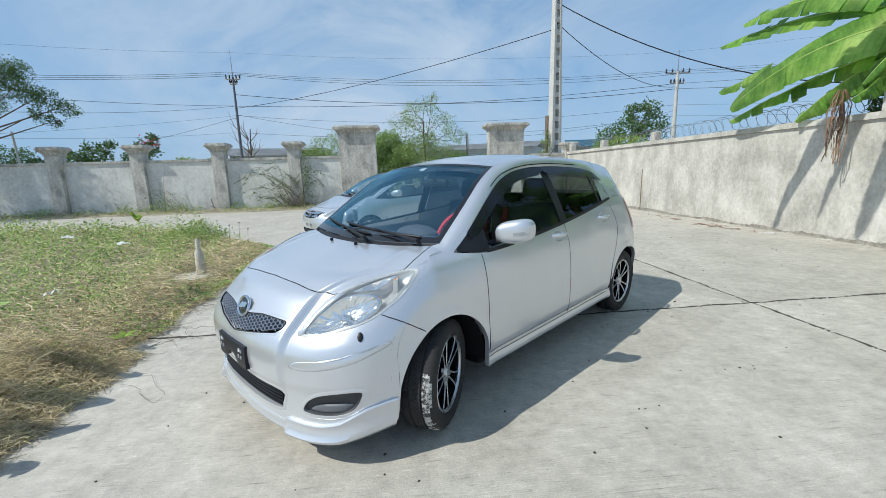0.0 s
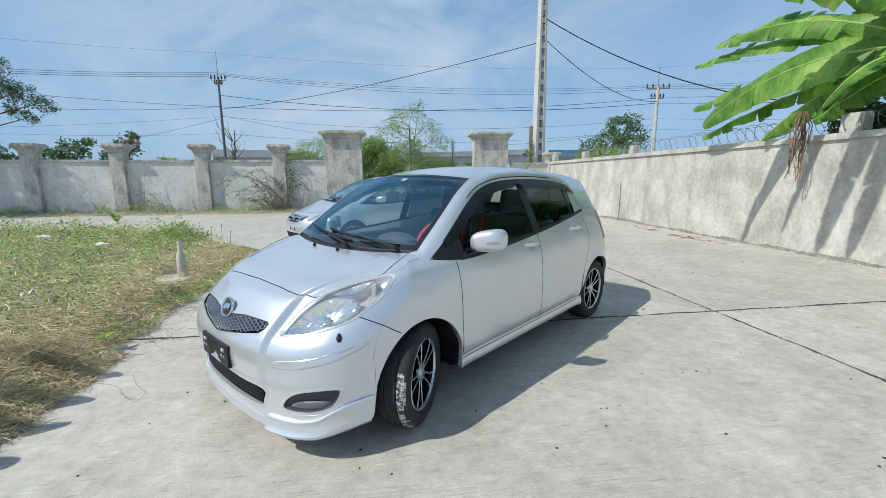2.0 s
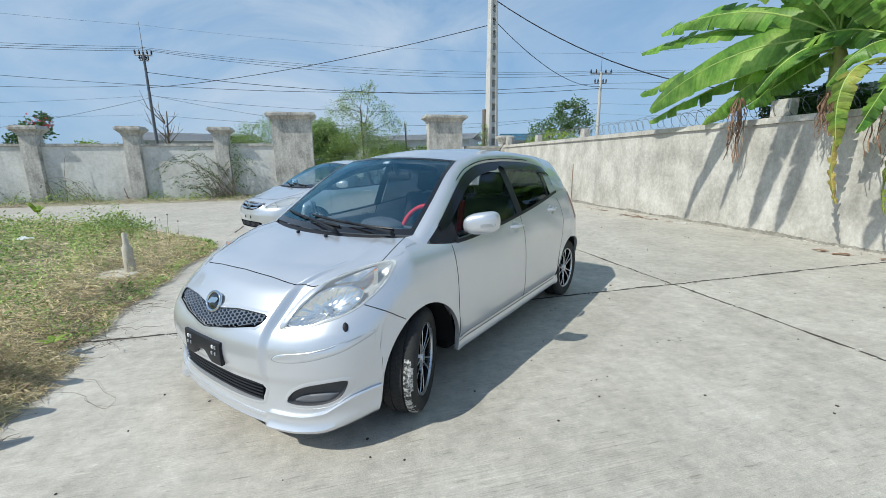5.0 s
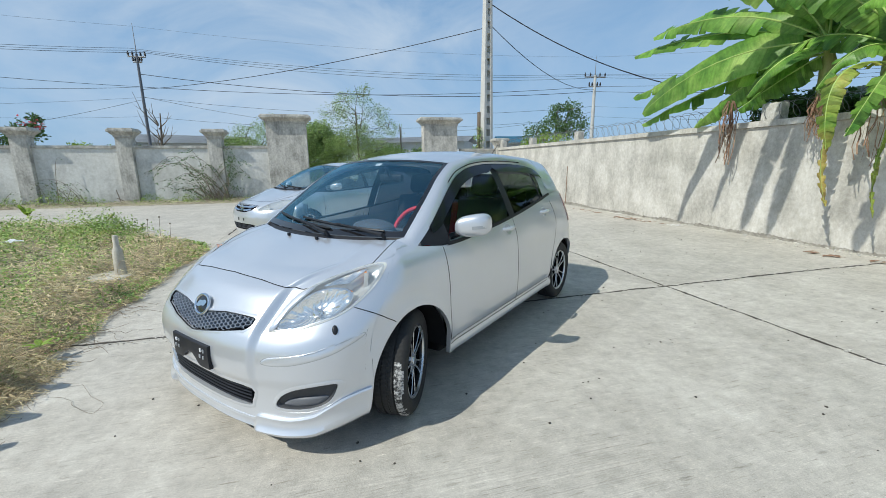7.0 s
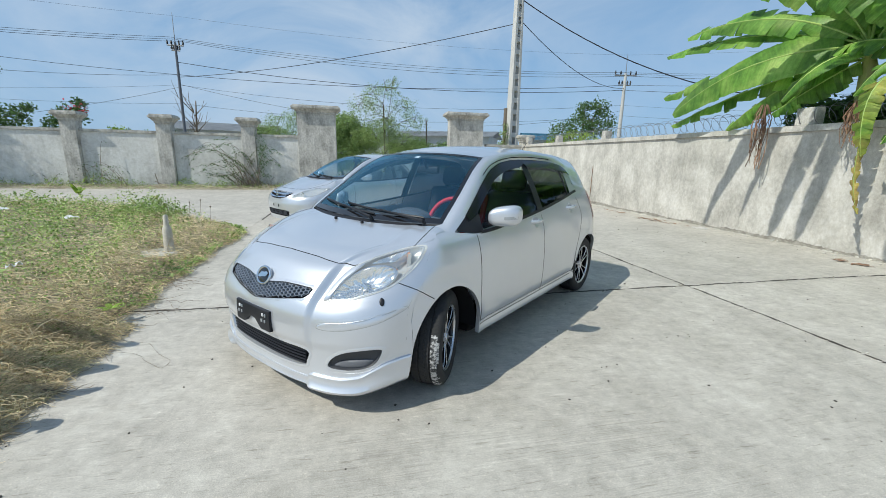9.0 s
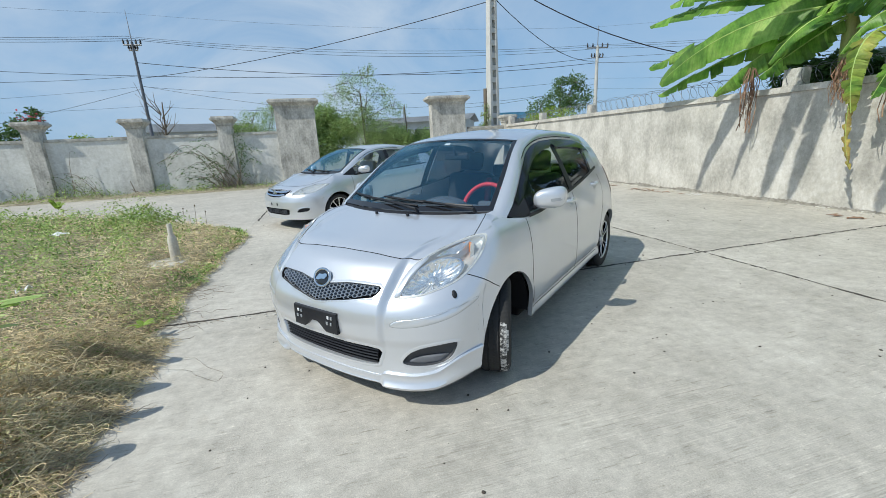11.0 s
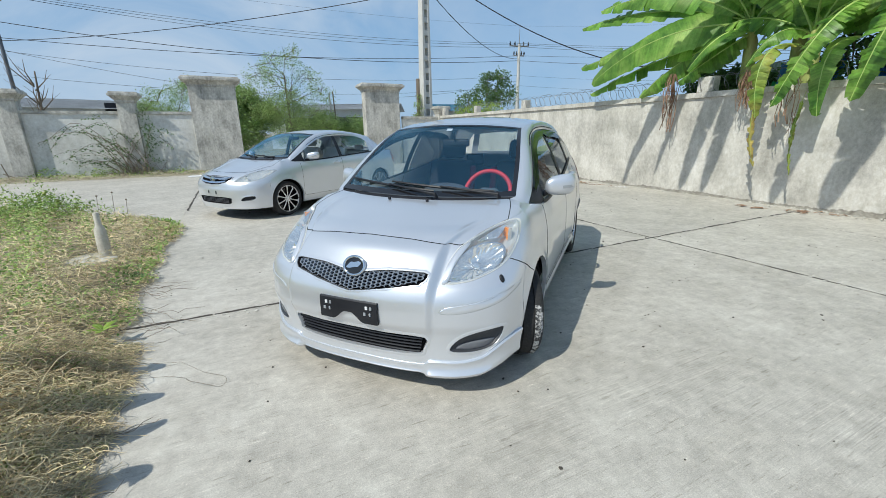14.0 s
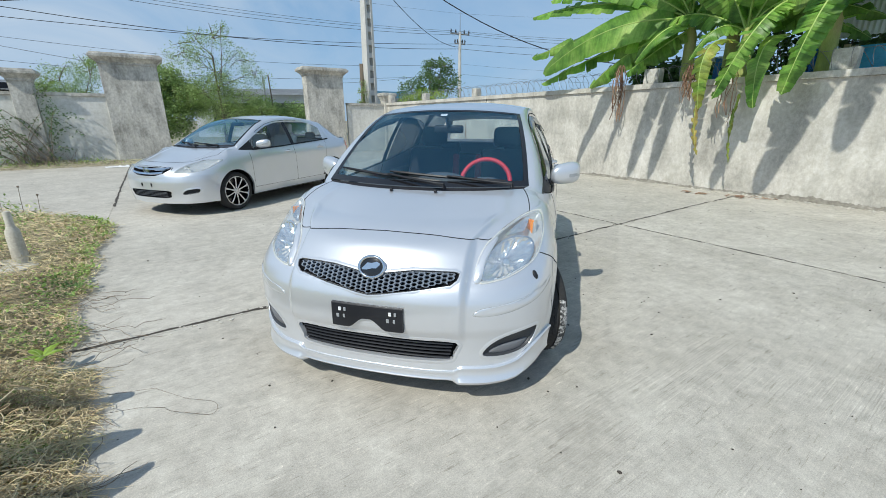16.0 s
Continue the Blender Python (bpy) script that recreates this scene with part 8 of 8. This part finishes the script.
wire(PB + Vector((0, 0, 8.85)), (9.0, 24.5, 4.75), 2.2, 0.024, M_CABLE, "thick dark cable sloping down from the tall pole")
wire(P1 + Vector((0, 0, 6.2)), (-40, 2.0, 3.4), 0.2, 0.012)
wire(P1 + Vector((0, 0, 6.4)), (-18.5, 22.0, 3.6), 0.3, 0.012)
wire(P2 + Vector((0, 0, 5.6)), (-18.0, 29.0, 4.2), 0.3, 0.012)

# low buildings far off
M_ROOF = surface("roof_sheet", [(0.34, 0.36, 0.38), (0.46, 0.48, 0.50)], scale=1.2, rough=0.6, bump=0.2, metal=0.2)
M_PALEWALL = surface("pale_render", [(0.50, 0.52, 0.54), (0.60, 0.62, 0.64)], scale=1.0, rough=0.9, bump=0.1)
M_BLUEROOF = surface("blue_roof", [(0.05, 0.20, 0.32), (0.09, 0.28, 0.42)], scale=1.5, rough=0.5, bump=0.1)
M_DARK = plain("dark_opening", (0.03, 0.03, 0.035), rough=0.9)


def shed(label, base, turn, w, d, eave, ridge, roof, openings=()):
    b = thing("shed", label, "building", pose(base[0], base[1], -0.06, 0, 0, turn))
    bm = bmesh.new()
    box(bm, -w / 2, w / 2, -d / 2, d / 2, 0, eave)
    part("wall", bm, M_PALEWALL, b)
    bm = bmesh.new()
    rows = [[Vector((x, y, z)) for x in (-w / 2 - 0.5, w / 2 + 0.5)] for y, z in ((-d / 2 - 0.5, eave - 0.1), (0, ridge), (d / 2 + 0.5, eave - 0.1))]
    grid(bm, rows)
    r = bmesh.ops.solidify(bm, geom=bm.faces[:], thickness=0.08)
    part("roof", bm, roof, b)
    for x0, x1, z0, z1 in openings:
        bm = bmesh.new()
        box(bm, x0, x1, -d / 2 - 0.03, -d / 2 + 0.05, z0, z1)
        part("opening", bm, M_DARK, b, "dark opening")
    return b


shed("long low grey-roofed shed beyond the wall", (-41.0, 18.5), 68, 9.0, 7.0, 3.6, 4.4, M_ROOF, [(1.5, 3.5, 0, 4.0)])
shed("pale flat shed with dark openings beyond the gate", (-26.0, 34.0), 22, 12.0, 6.0, 3.7, 4.3, M_ROOF, [(-4.5, -0.5, 1.0, 2.9), (0.8, 4.8, 1.0, 2.9)])
shed("small shed with a blue roof beyond the corner", (-11.7, 28.5), 40, 2.0, 2.2, 3.05, 3.5, M_BLUEROOF)

# lean-to behind the banana wall: corrugated sheets and blue tarpaulin
hut = thing("lean_to", "makeshift lean-to of corrugated sheet and blue tarpaulin", "shelter", R_FRAME @ pose(0, 0, 0))
M_SHEET = surface("corrugated_sheet", [(0.66, 0.70, 0.74), (0.78, 0.81, 0.84)], scale=2, rough=0.5, bump=0.1)
M_TARP = surface("blue_tarpaulin", [(0.03, 0.14, 0.42), (0.06, 0.24, 0.60)], scale=3, rough=0.55, bump=0.5, fine=14, distance=0.03)
M_TEAL = surface("bright_blue_tarpaulin", [(0.06, 0.34, 0.60), (0.12, 0.48, 0.74)], scale=3, rough=0.55, bump=0.5, fine=14, distance=0.03)
M_GREENTARP = surface("green_tarpaulin", [(0.04, 0.40, 0.12), (0.08, 0.5, 0.18)], scale=3, rough=0.6)


def corrugated(s0, s1, n0, z0, n1, z1):
    bm = bmesh.new()
    k = int((s1 - s0) / 0.019)
    rows = []
    for t in (0.0, 0.5, 1.0):
        rows.append([Vector((s0 + (s1 - s0) * i / k, n0 + (n1 - n0) * t + 0.012 * math.sin(i * math.pi / 2), z0 + (z1 - z0) * t + 0.006 * math.sin(i * math.pi / 2))) for i in range(k + 1)])
    grid(bm, rows)
    return bm


part("roof_sheet", corrugated(-9.5, -4.0, -1.22, 3.31, -4.0, 3.85), M_SHEET, hut, "pale corrugated roofing", 60)
part("wall_sheet", corrugated(-9.5, -4.12, -1.24, 2.74, -1.26, 3.30), M_SHEET, hut, "pale corrugated sheet under the roof", 60)
part("wall_sheet", corrugated(-2.9, -1.0, -1.9, 1.7, -1.95, 2.75), M_SHEET, hut, "pale corrugated sheet", 60)
for s0, s1, z0, z1, m in ((-3.4, -2.4, 1.7, 2.62, M_TARP), (-4.12, -3.72, 1.7, 2.70, M_TARP), (-7.4, -4.66, 1.7, 2.58, M_TEAL), (-9.4, -7.6, 1.7, 2.7, M_TARP), (-3.0, -2.3, 1.8, 2.3, M_GREENTARP)):
    bm = bmesh.new()
    grid(bm, [[Vector((s0 + (s1 - s0) * i / 14, -1.15 + 0.04 * math.sin(i * 1.7 + j), z0 + (z1 - z0) * j / 5 - (0.05 * math.sin(math.pi * i / 14) if j == 5 else 0))) for i in range(15)] for j in range(6)])
    part("tarpaulin", bm, m, hut, "creased tarpaulin", 60)
bm = bmesh.new()
for k in range(5):
    box(bm, -4.64 + 0.10 * k, -4.55 + 0.10 * k, -1.16 - 0.01 * (k % 2), -1.13, 1.6, 2.58 + 0.04 * math.sin(k * 2.1), 0.004)
part("board_screen", bm, M_STALK, hut, "weathered brown boards")
for s_ in (-9.3, -7.5, -5.3, -4.1):
    bm = bmesh.new()
    tube(bm, [(s_, -1.25, -0.05), (s_, -1.25, 3.0)], 0.045, 7)
    part("post", bm, M_BARK, hut)
tree("tree", "dark leafy tree behind the lean-to", tuple(R_FRAME @ Vector((-4.5, -4.5, -0.06))), 3.0, 0.12, [(0, 0, 4.0, 1.4), (1.6, 0.8, 4.6, 1.3), (-1.5, -0.7, 4.4, 1.3), (0.3, 0, 5.6, 1.2)], 0.15, 5000, M_TREE)

# ---------------------------------------------------------------- on and by the walls
M_RAZOR = surface("razor_wire", [(0.22, 0.22, 0.23), (0.36, 0.36, 0.37)], scale=20, rough=0.45, bump=0.0, metal=0.8)
bm = bmesh.new()
pts = []
turns = 74
for i in range(turns * 14 + 1):
    a = 2 * math.pi * i / 14
    s_ = 10.8 - 17.3 * i / (turns * 14)
    rr = 0.165 + 0.02 * math.sin(i * 0.13)
    pts.append(Vector((s_ + 0.06 * math.sin(a * 1.0), -0.11 + rr * math.cos(a), 2.285 + rr * math.sin(a))))
tube(bm, pts, 0.005, 4, cap=False)
tube(bm, [(10.8, -0.11, 2.42), (4.44, -0.11, 2.40), (-1.6, -0.11, 2.41), (-6.5, -0.11, 2.42)], 0.004, 4)
coil = part("razor_wire", bm, M_RAZOR, None)
coil.matrix_basis = R_FRAME
tagged(coil, "coiled razor wire along the wall top", "razor wire")
for s_, h, w in ((4.44, 0.26, 0.13), (7.6, 0.26, 0.13), (-1.66, 0.30, 0.17), (10.5, 0.34, 0.16), (-4.77, 0.32, 0.16)):
    bm = bmesh.new()
    box(bm, -w, w, -0.20, 0.0, 2.112, 2.112 + h, 0.012)
    st = part("concrete_stub", bm, M_PILLAR, None)
    st.matrix_basis = R_FRAME @ pose(s_, 0, 0)
    tagged(st, "short concrete stub post on the wall top", "post", "stubs on the wall")
bm = bmesh.new()
tube(bm, [(4.86, 0.015, 0.0), (4.85, 0.015, 1.28)], 0.008, 8)
pipe = part("pipe", bm, M_DRYLEAF, None)
pipe.matrix_basis = R_FRAME
tagged(pipe, "thin rusty pipe fixed upright to the wall", "pipe")

# concrete marker post in the verge
M_POST = surface("aged_concrete", [(0.44, 0.40, 0.33), (0.56, 0.52, 0.44), (0.64, 0.60, 0.52)], scale=7, rough=0.9, bump=0.4, fine=60, fine_mix=0.4, distance=0.004)
post = thing("marker_post", "short tapered concrete marker post on a round pad", "post", pose(-4.05, 0.15, 0.0))
bm = bmesh.new()
lathe(bm, [(0.066, 0.02), (0.063, 0.10), (0.056, 0.36), (0.052, 0.39), (0.034, 0.425), (0.031, 0.44), (0.030, 0.555), (0.024, 0.57), (0.0, 0.57)], 20)
part("shaft", bm, M_POST, post, "", 40)
bm = bmesh.new()
rows = [[Vector(((r_ + 0.02 * math.sin(3 * a) * r_ / 0.2) * math.cos(a) - 0.06, (r_ + 0.03 * math.cos(2 * a) * r_ / 0.2) * math.sin(a) - 0.12, z)) for a in [2 * math.pi * k / 24 for k in range(24)]] for r_, z in ((0.25, -0.02), (0.245, 0.055), (0.22, 0.072), (0.02, 0.078))]
grid(bm, rows, closed=True)
part("pad", bm, M_POST, post, "rough round concrete pad", 40)

# weeds, litter and canes at the foot of the gate wall
random.seed(19)
pts = []
for k in range(9000):
    u = random.uniform(6.0, 26)
    g = smooth01(0.35, 0.75, noise.noise(Vector((u * 0.9, 3.1, 0))) * 0.5 + 0.5) + 0.9 * math.exp(-(((u - 13.2) / 0.9) ** 2)) + 0.6 * math.exp(-(((u - 18.6) / 0.8) ** 2))
    if random.random() > 0.15 + g:
        continue
    n_ = 0.02 + random.random() ** 1.6 * 0.7
    pts.append(tuple(L_FRAME @ Vector((u, n_, 0.01 + random.random() ** 1.5 * (0.08 + 0.40 * g * (1 - n_))))))
v, f = leaf_cloud(np.array(pts), 0.065, up=1.0)
tagged(mesh_part("weeds", v, f, M_WEED, None), "scrubby weeds along the foot of the wall", "weeds", kind="stuff")
verts, faces = [], []
for k in range(15000):
    u = random.uniform(5.6, 26)
    n_ = random.random() ** 1.3 * 1.1
    heap = 0.20 * (noise.noise(Vector((u * 1.1, 8.0, 0))) * 0.5 + 0.5) * smooth01(1.1, 0.2, n_)
    p = L_FRAME @ Vector((u, n_ + 0.02, random.random() * heap))
    L_, a, up_ = random.uniform(0.06, 0.22), random.uniform(0, 6.28), random.uniform(-0.1, 0.6)
    w_ = random.uniform(0.003, 0.009)
    i = len(verts)
    for t in (0, 0.5, 1):
        x, y, z = p.x + math.cos(a + t) * L_ * t, p.y + math.sin(a + t) * L_ * t, p.z + 0.012 + L_ * (t - 0.8 * t * t) * up_
        verts += [(x + w_, y, z), (x - w_, y, z + 0.005)]
    faces += [(i, i + 1, i + 3, i + 2), (i + 2, i + 3, i + 5, i + 4)]
tagged(mesh_part("dry_grass", verts, faces, leaf_material("dry_litter", [(0.25, 0.21, 0.14), (0.46, 0.41, 0.29), (0.44, 0.44, 0.26)], scale=1.3, rough=0.85, through=0.08), None), "brown leaf and grass litter along the foot of the wall", "litter", kind="stuff")
bm = bmesh.new()
random.seed(21)
pts = []


def cane(u0, u1, top, n0, thick, leaves, sag=0.35):
    """A dry cane that rises from the wall foot and arches over."""
    P = []
    for j in range(11):
        t = j / 10
        P.append(L_FRAME @ Vector((u0 + (u1 - u0) * t**1.25, n0 - 0.15 * t + random.uniform(-0.02, 0.02), max(0.02, top * (math.sin(math.pi * 0.5 * min(1.0, t * 1.3)) - sag * max(0.0, t - 0.62) ** 1.5 * 2.2)))))
    tube(bm, P, [thick * (1 - 0.75 * j / 10) for j in range(11)], 4, cap=False)
    for _ in range(leaves):
        j = random.randint(3, 9)
        q = P[j].lerp(P[j + 1], random.random())
        pts.append(q + Vector((random.gauss(0, 0.03), random.gauss(0, 0.03), random.gauss(-0.03, 0.03))))


for k in range(28):
    top = random.uniform(0.5, 2.1)
    cane(random.uniform(7.7, 8.7), random.uniform(8.9, 10.8) if k % 4 else random.uniform(6.9, 7.9), top, random.uniform(0.25, 0.55), random.uniform(0.008, 0.015), random.randint(22, 55), random.uniform(0.1, 0.9))
for k in range(16):
    cane(random.uniform(12.6, 13.9), random.uniform(12.6, 14.6), random.uniform(0.4, 1.2), random.uniform(0.25, 0.5), random.uniform(0.006, 0.011), random.randint(2, 9), random.uniform(0.2, 1.0))
cane(13.6, 13.35, 1.75, 0.3, 0.010, 4, 0.0)
for k in range(14):
    u_ = random.uniform(15, 21)
    cane(u_, u_ + random.uniform(-0.6, 0.8), random.uniform(0.2, 0.6), random.uniform(0.2, 0.5), 0.007, 5, 0.6)
for k in range(60):
    # short broken twigs round the roots
    u_, a_ = random.gauss(8.1, 0.45), random.uniform(-1.3, 1.3)
    e_ = random.uniform(0.2, 0.7)
    tube(bm, [L_FRAME @ Vector((u_, 0.35, 0.0)), L_FRAME @ Vector((u_ + 0.5 * e_ * math.sin(a_), 0.35, 0.6 * e_)), L_FRAME @ Vector((u_ + e_ * math.sin(a_), 0.30, 0.85 * e_))], [0.006, 0.005, 0.002], 4, cap=False)
tagged(part("dry_branches", bm, M_TWIG, None), "dry canes arching along the wall from their roots", "branches", kind="stuff")
for k, (u_, n_, a_, z_) in enumerate(((11.70, 0.10, 12, 0.52), (11.45, 0.12, 62, 0.42))):
    bm = bmesh.new()
    tube(bm, [(0, 0, 0), (0, 0, z_)], 0.014, 6)
    sk = part("stake", bm, M_TWIG, None)
    sk.matrix_basis = L_FRAME @ pose(u_, n_, 0.05, 0, a_, 0)
    tagged(sk, "short dark stick leaning on the wall", "stick", "sticks at the wall")
for k in range(220):
    pts.append(L_FRAME @ Vector((random.gauss(7.75, 0.10), 0.05 + random.random() * 0.25, random.uniform(0.7, 2.5))))
v, f = leaf_cloud(np.array([tuple(p) for p in pts]), 0.07, droop=0.4)
tagged(mesh_part("wall_creeper", v, f, M_TREE, None), "sparse green creeper hanging on the pier and canes", "creeper", kind="stuff")

# litter at the foot of the banana wall and grit on the slabs
for k, (s_, n_, m, sz) in enumerate(((0.9, 0.55, M_DRYLEAF, 0.10), (1.1, 0.45, M_DRYLEAF, 0.09), (1.35, 0.6, M_DRYLEAF, 0.12), (2.6, 0.5, M_DRYLEAF, 0.10), (3.2, 0.45, M_DRYLEAF, 0.08), (-0.25, 0.30, M_WHITE, 0.09), (0.4, 0.5, M_DRYLEAF, 0.09), (-3.2, 0.6, M_DRYLEAF, 0.12), (-3.9, 0.35, M_DRYLEAF, 0.13), (-4.2, 0.25, M_DRYLEAF, 0.10))):
    bm = bmesh.new()
    random.seed(40 + k)
    for j in range(9):
        a, r_ = random.uniform(0, 6.28), random.random() * 0.22
        c = Vector((r_ * math.cos(a) * 1.6, r_ * math.sin(a), 0.004))
        d = Vector((math.cos(a * 2.3), math.sin(a * 2.3), 0)) * sz * random.uniform(0.5, 1)
        w = Vector((-d.y, d.x, 0)) * 0.28
        grid(bm, [[c - d, c - d * 0.9 + Vector((0, 0, 0.006))], [c - w + Vector((0, 0, 0.02)), c + w + Vector((0, 0, 0.014))], [c + d, c + d * 0.95 + Vector((0, 0, 0.008))]])
    l_ = part("leaf_litter", bm, m, None)
    l_.matrix_basis = R_FRAME @ pose(s_, n_, 0.001)
    tagged(l_, "scatter of dry curled leaves on the concrete" if m is M_DRYLEAF else "scrap of crumpled white litter on the concrete", "litter", "litter along the wall")
bm = bmesh.new()
random.seed(11)
for k in range(520):
    a_, b_ = random.uniform(-5.6, 3.9), random.uniform(-5.0, 7)
    p = S_FRAME @ Vector((a_, b_, 0.0))
    r_ = random.uniform(0.002, 0.007) * (1.8 if random.random() < 0.06 else 1)
    bmesh.ops.create_icosphere(bm, subdivisions=1, radius=r_, matrix=Matrix.Translation((p.x, p.y, r_ * 0.5)) @ Matrix.Diagonal((random.uniform(0.8, 1.8), random.uniform(0.8, 1.6), 0.7, 1)))
tagged(part("grit", bm, M_JOINT, None), "scattered grit and specks on the concrete", "grit", kind="stuff")
bm = bmesh.new()
for k in range(900):
    s_ = random.uniform(-10, 10.5)
    r_ = random.uniform(0.006, 0.022)
    p = R_FRAME @ Vector((s_, abs(random.gauss(0.05, 0.12)), r_ * 0.4))
    bmesh.ops.create_icosphere(bm, subdivisions=1, radius=r_, matrix=Matrix.Translation(p) @ Matrix.Diagonal((1.2, 1.0, 0.7, 1)))
tagged(part("rubble", bm, M_WALL, None), "crumbled plaster along the foot of the wall", "rubble", kind="stuff")

# white rag by the gate pier, thin stalks by the marker post
rag = bmesh.new()
random.seed(3)
grid(rag, [[Vector((-0.30 + 0.6 * i / 10, -0.12 + 0.24 * j / 6, 0.01 + 0.09 * abs(noise.noise(Vector((i * 0.6, j * 0.7, 2)))) * (1 - (j / 3 - 1) ** 2))) for i in range(11)] for j in range(7)])
r_ = part("white_rag", rag, M_WHITE, None, "", 60)
r_.matrix_basis = pose(-12.1, 7.3, 0.0, 0, 0, 50)
tagged(r_, "crumpled white cloth lying on the concrete", "rag")
for x, y, h in ((-6.15, 1.42, 0.52), (-6.35, 1.30, 0.47), (-6.0, 1.52, 0.40)):
    st = thing("weed_stalk", "thin dry weed stalk with a small seed head", "weed", pose(x, y, 0.0), "stalks by the post")
    bm = bmesh.new()
    tube(bm, [(0, 0, 0), (0.01, 0.01, h * 0.6), (0.0, 0.03, h)], [0.004, 0.003, 0.003], 5)
    part("stem", bm, M_TWIG, st)
    bm = bmesh.new()
    bmesh.ops.create_icosphere(bm, subdivisions=1, radius=0.016, matrix=Matrix.Translation((0, 0.03, h)))
    part("seed_head", bm, M_TWIG, st)

# dirty splash line along the foot of the banana wall
M_SPLASH = surface("splashed_dirt", [(0.16, 0.145, 0.12), (0.27, 0.25, 0.21), (0.38, 0.36, 0.31)], scale=9, rough=0.95, bump=0.5, fine=60, fine_mix=0.5, distance=0.004)
bm = bmesh.new()
rows = []
for i in range(1400):
    s_ = -10.5 + 21.3 * i / 1399
    hh = 0.035 + 0.07 * max(0.0, noise.noise(Vector((s_ * 1.3, 0.7, 0))) + 0.25) + 0.045 * abs(noise.noise(Vector((s_ * 9.0, 4.2, 0)))) + 0.02 * noise.noise(Vector((s_ * 31.0, 1.2, 0)))
    hh = max(0.008, hh)
    rows.append([Vector((s_, 0.022, 0.002)), Vector((s_, 0.008, hh * 0.6)), Vector((s_, 0.003, hh))])
grid(bm, rows)
sp_ = part("splash_stain", bm, M_SPLASH, None)
sp_.matrix_basis = R_FRAME
tagged(sp_, "dark dirt and moss crusted along the wall foot", "dirt", kind="structure")

# crumbs of broken concrete along the joints
bm = bmesh.new()
random.seed(31)
for k in range(420):
    if k % 2:
        p = S_FRAME @ Vector((random.uniform(-5.5, 4.0), random.gauss(0, 0.035), 0))
    else:
        p = S_FRAME @ Vector((random.gauss(0, 0.03), random.uniform(-3.4, 6.0), 0))
    r_ = random.uniform(0.003, 0.010)
    bmesh.ops.create_icosphere(bm, subdivisions=1, radius=r_, matrix=Matrix.Translation((p.x, p.y, r_ * 0.4)) @ Matrix.Diagonal((random.uniform(0.8, 2.0), random.uniform(0.8, 1.6), 0.6, 1)))
tagged(part("joint_rubble", bm, M_WALL, None), "pale crumbs of broken concrete along the joints", "rubble", kind="stuff")

# shaded scrub between the banana stems
for s_, n_, cl, k in ((-4.1, -2.0, [(0, 0, 2.5, 0.7), (0.9, 0.2, 2.6, 0.7), (-0.9, 0, 2.5, 0.7), (0.3, 0, 3.4, 0.7), (-0.7, 0, 3.5, 0.6)], 5200), (-1.7, -1.25, [(0, 0, 2.35, 0.5), (0.7, 0, 2.3, 0.42), (-0.6, 0, 2.4, 0.5)], 2600)):
    tree("bush", "shaded green scrub behind the banana stems", tuple(R_FRAME @ Vector((s_, n_, -0.06))), 1.6, 0.05, cl, 0.12, k, M_TREE, category="bush")
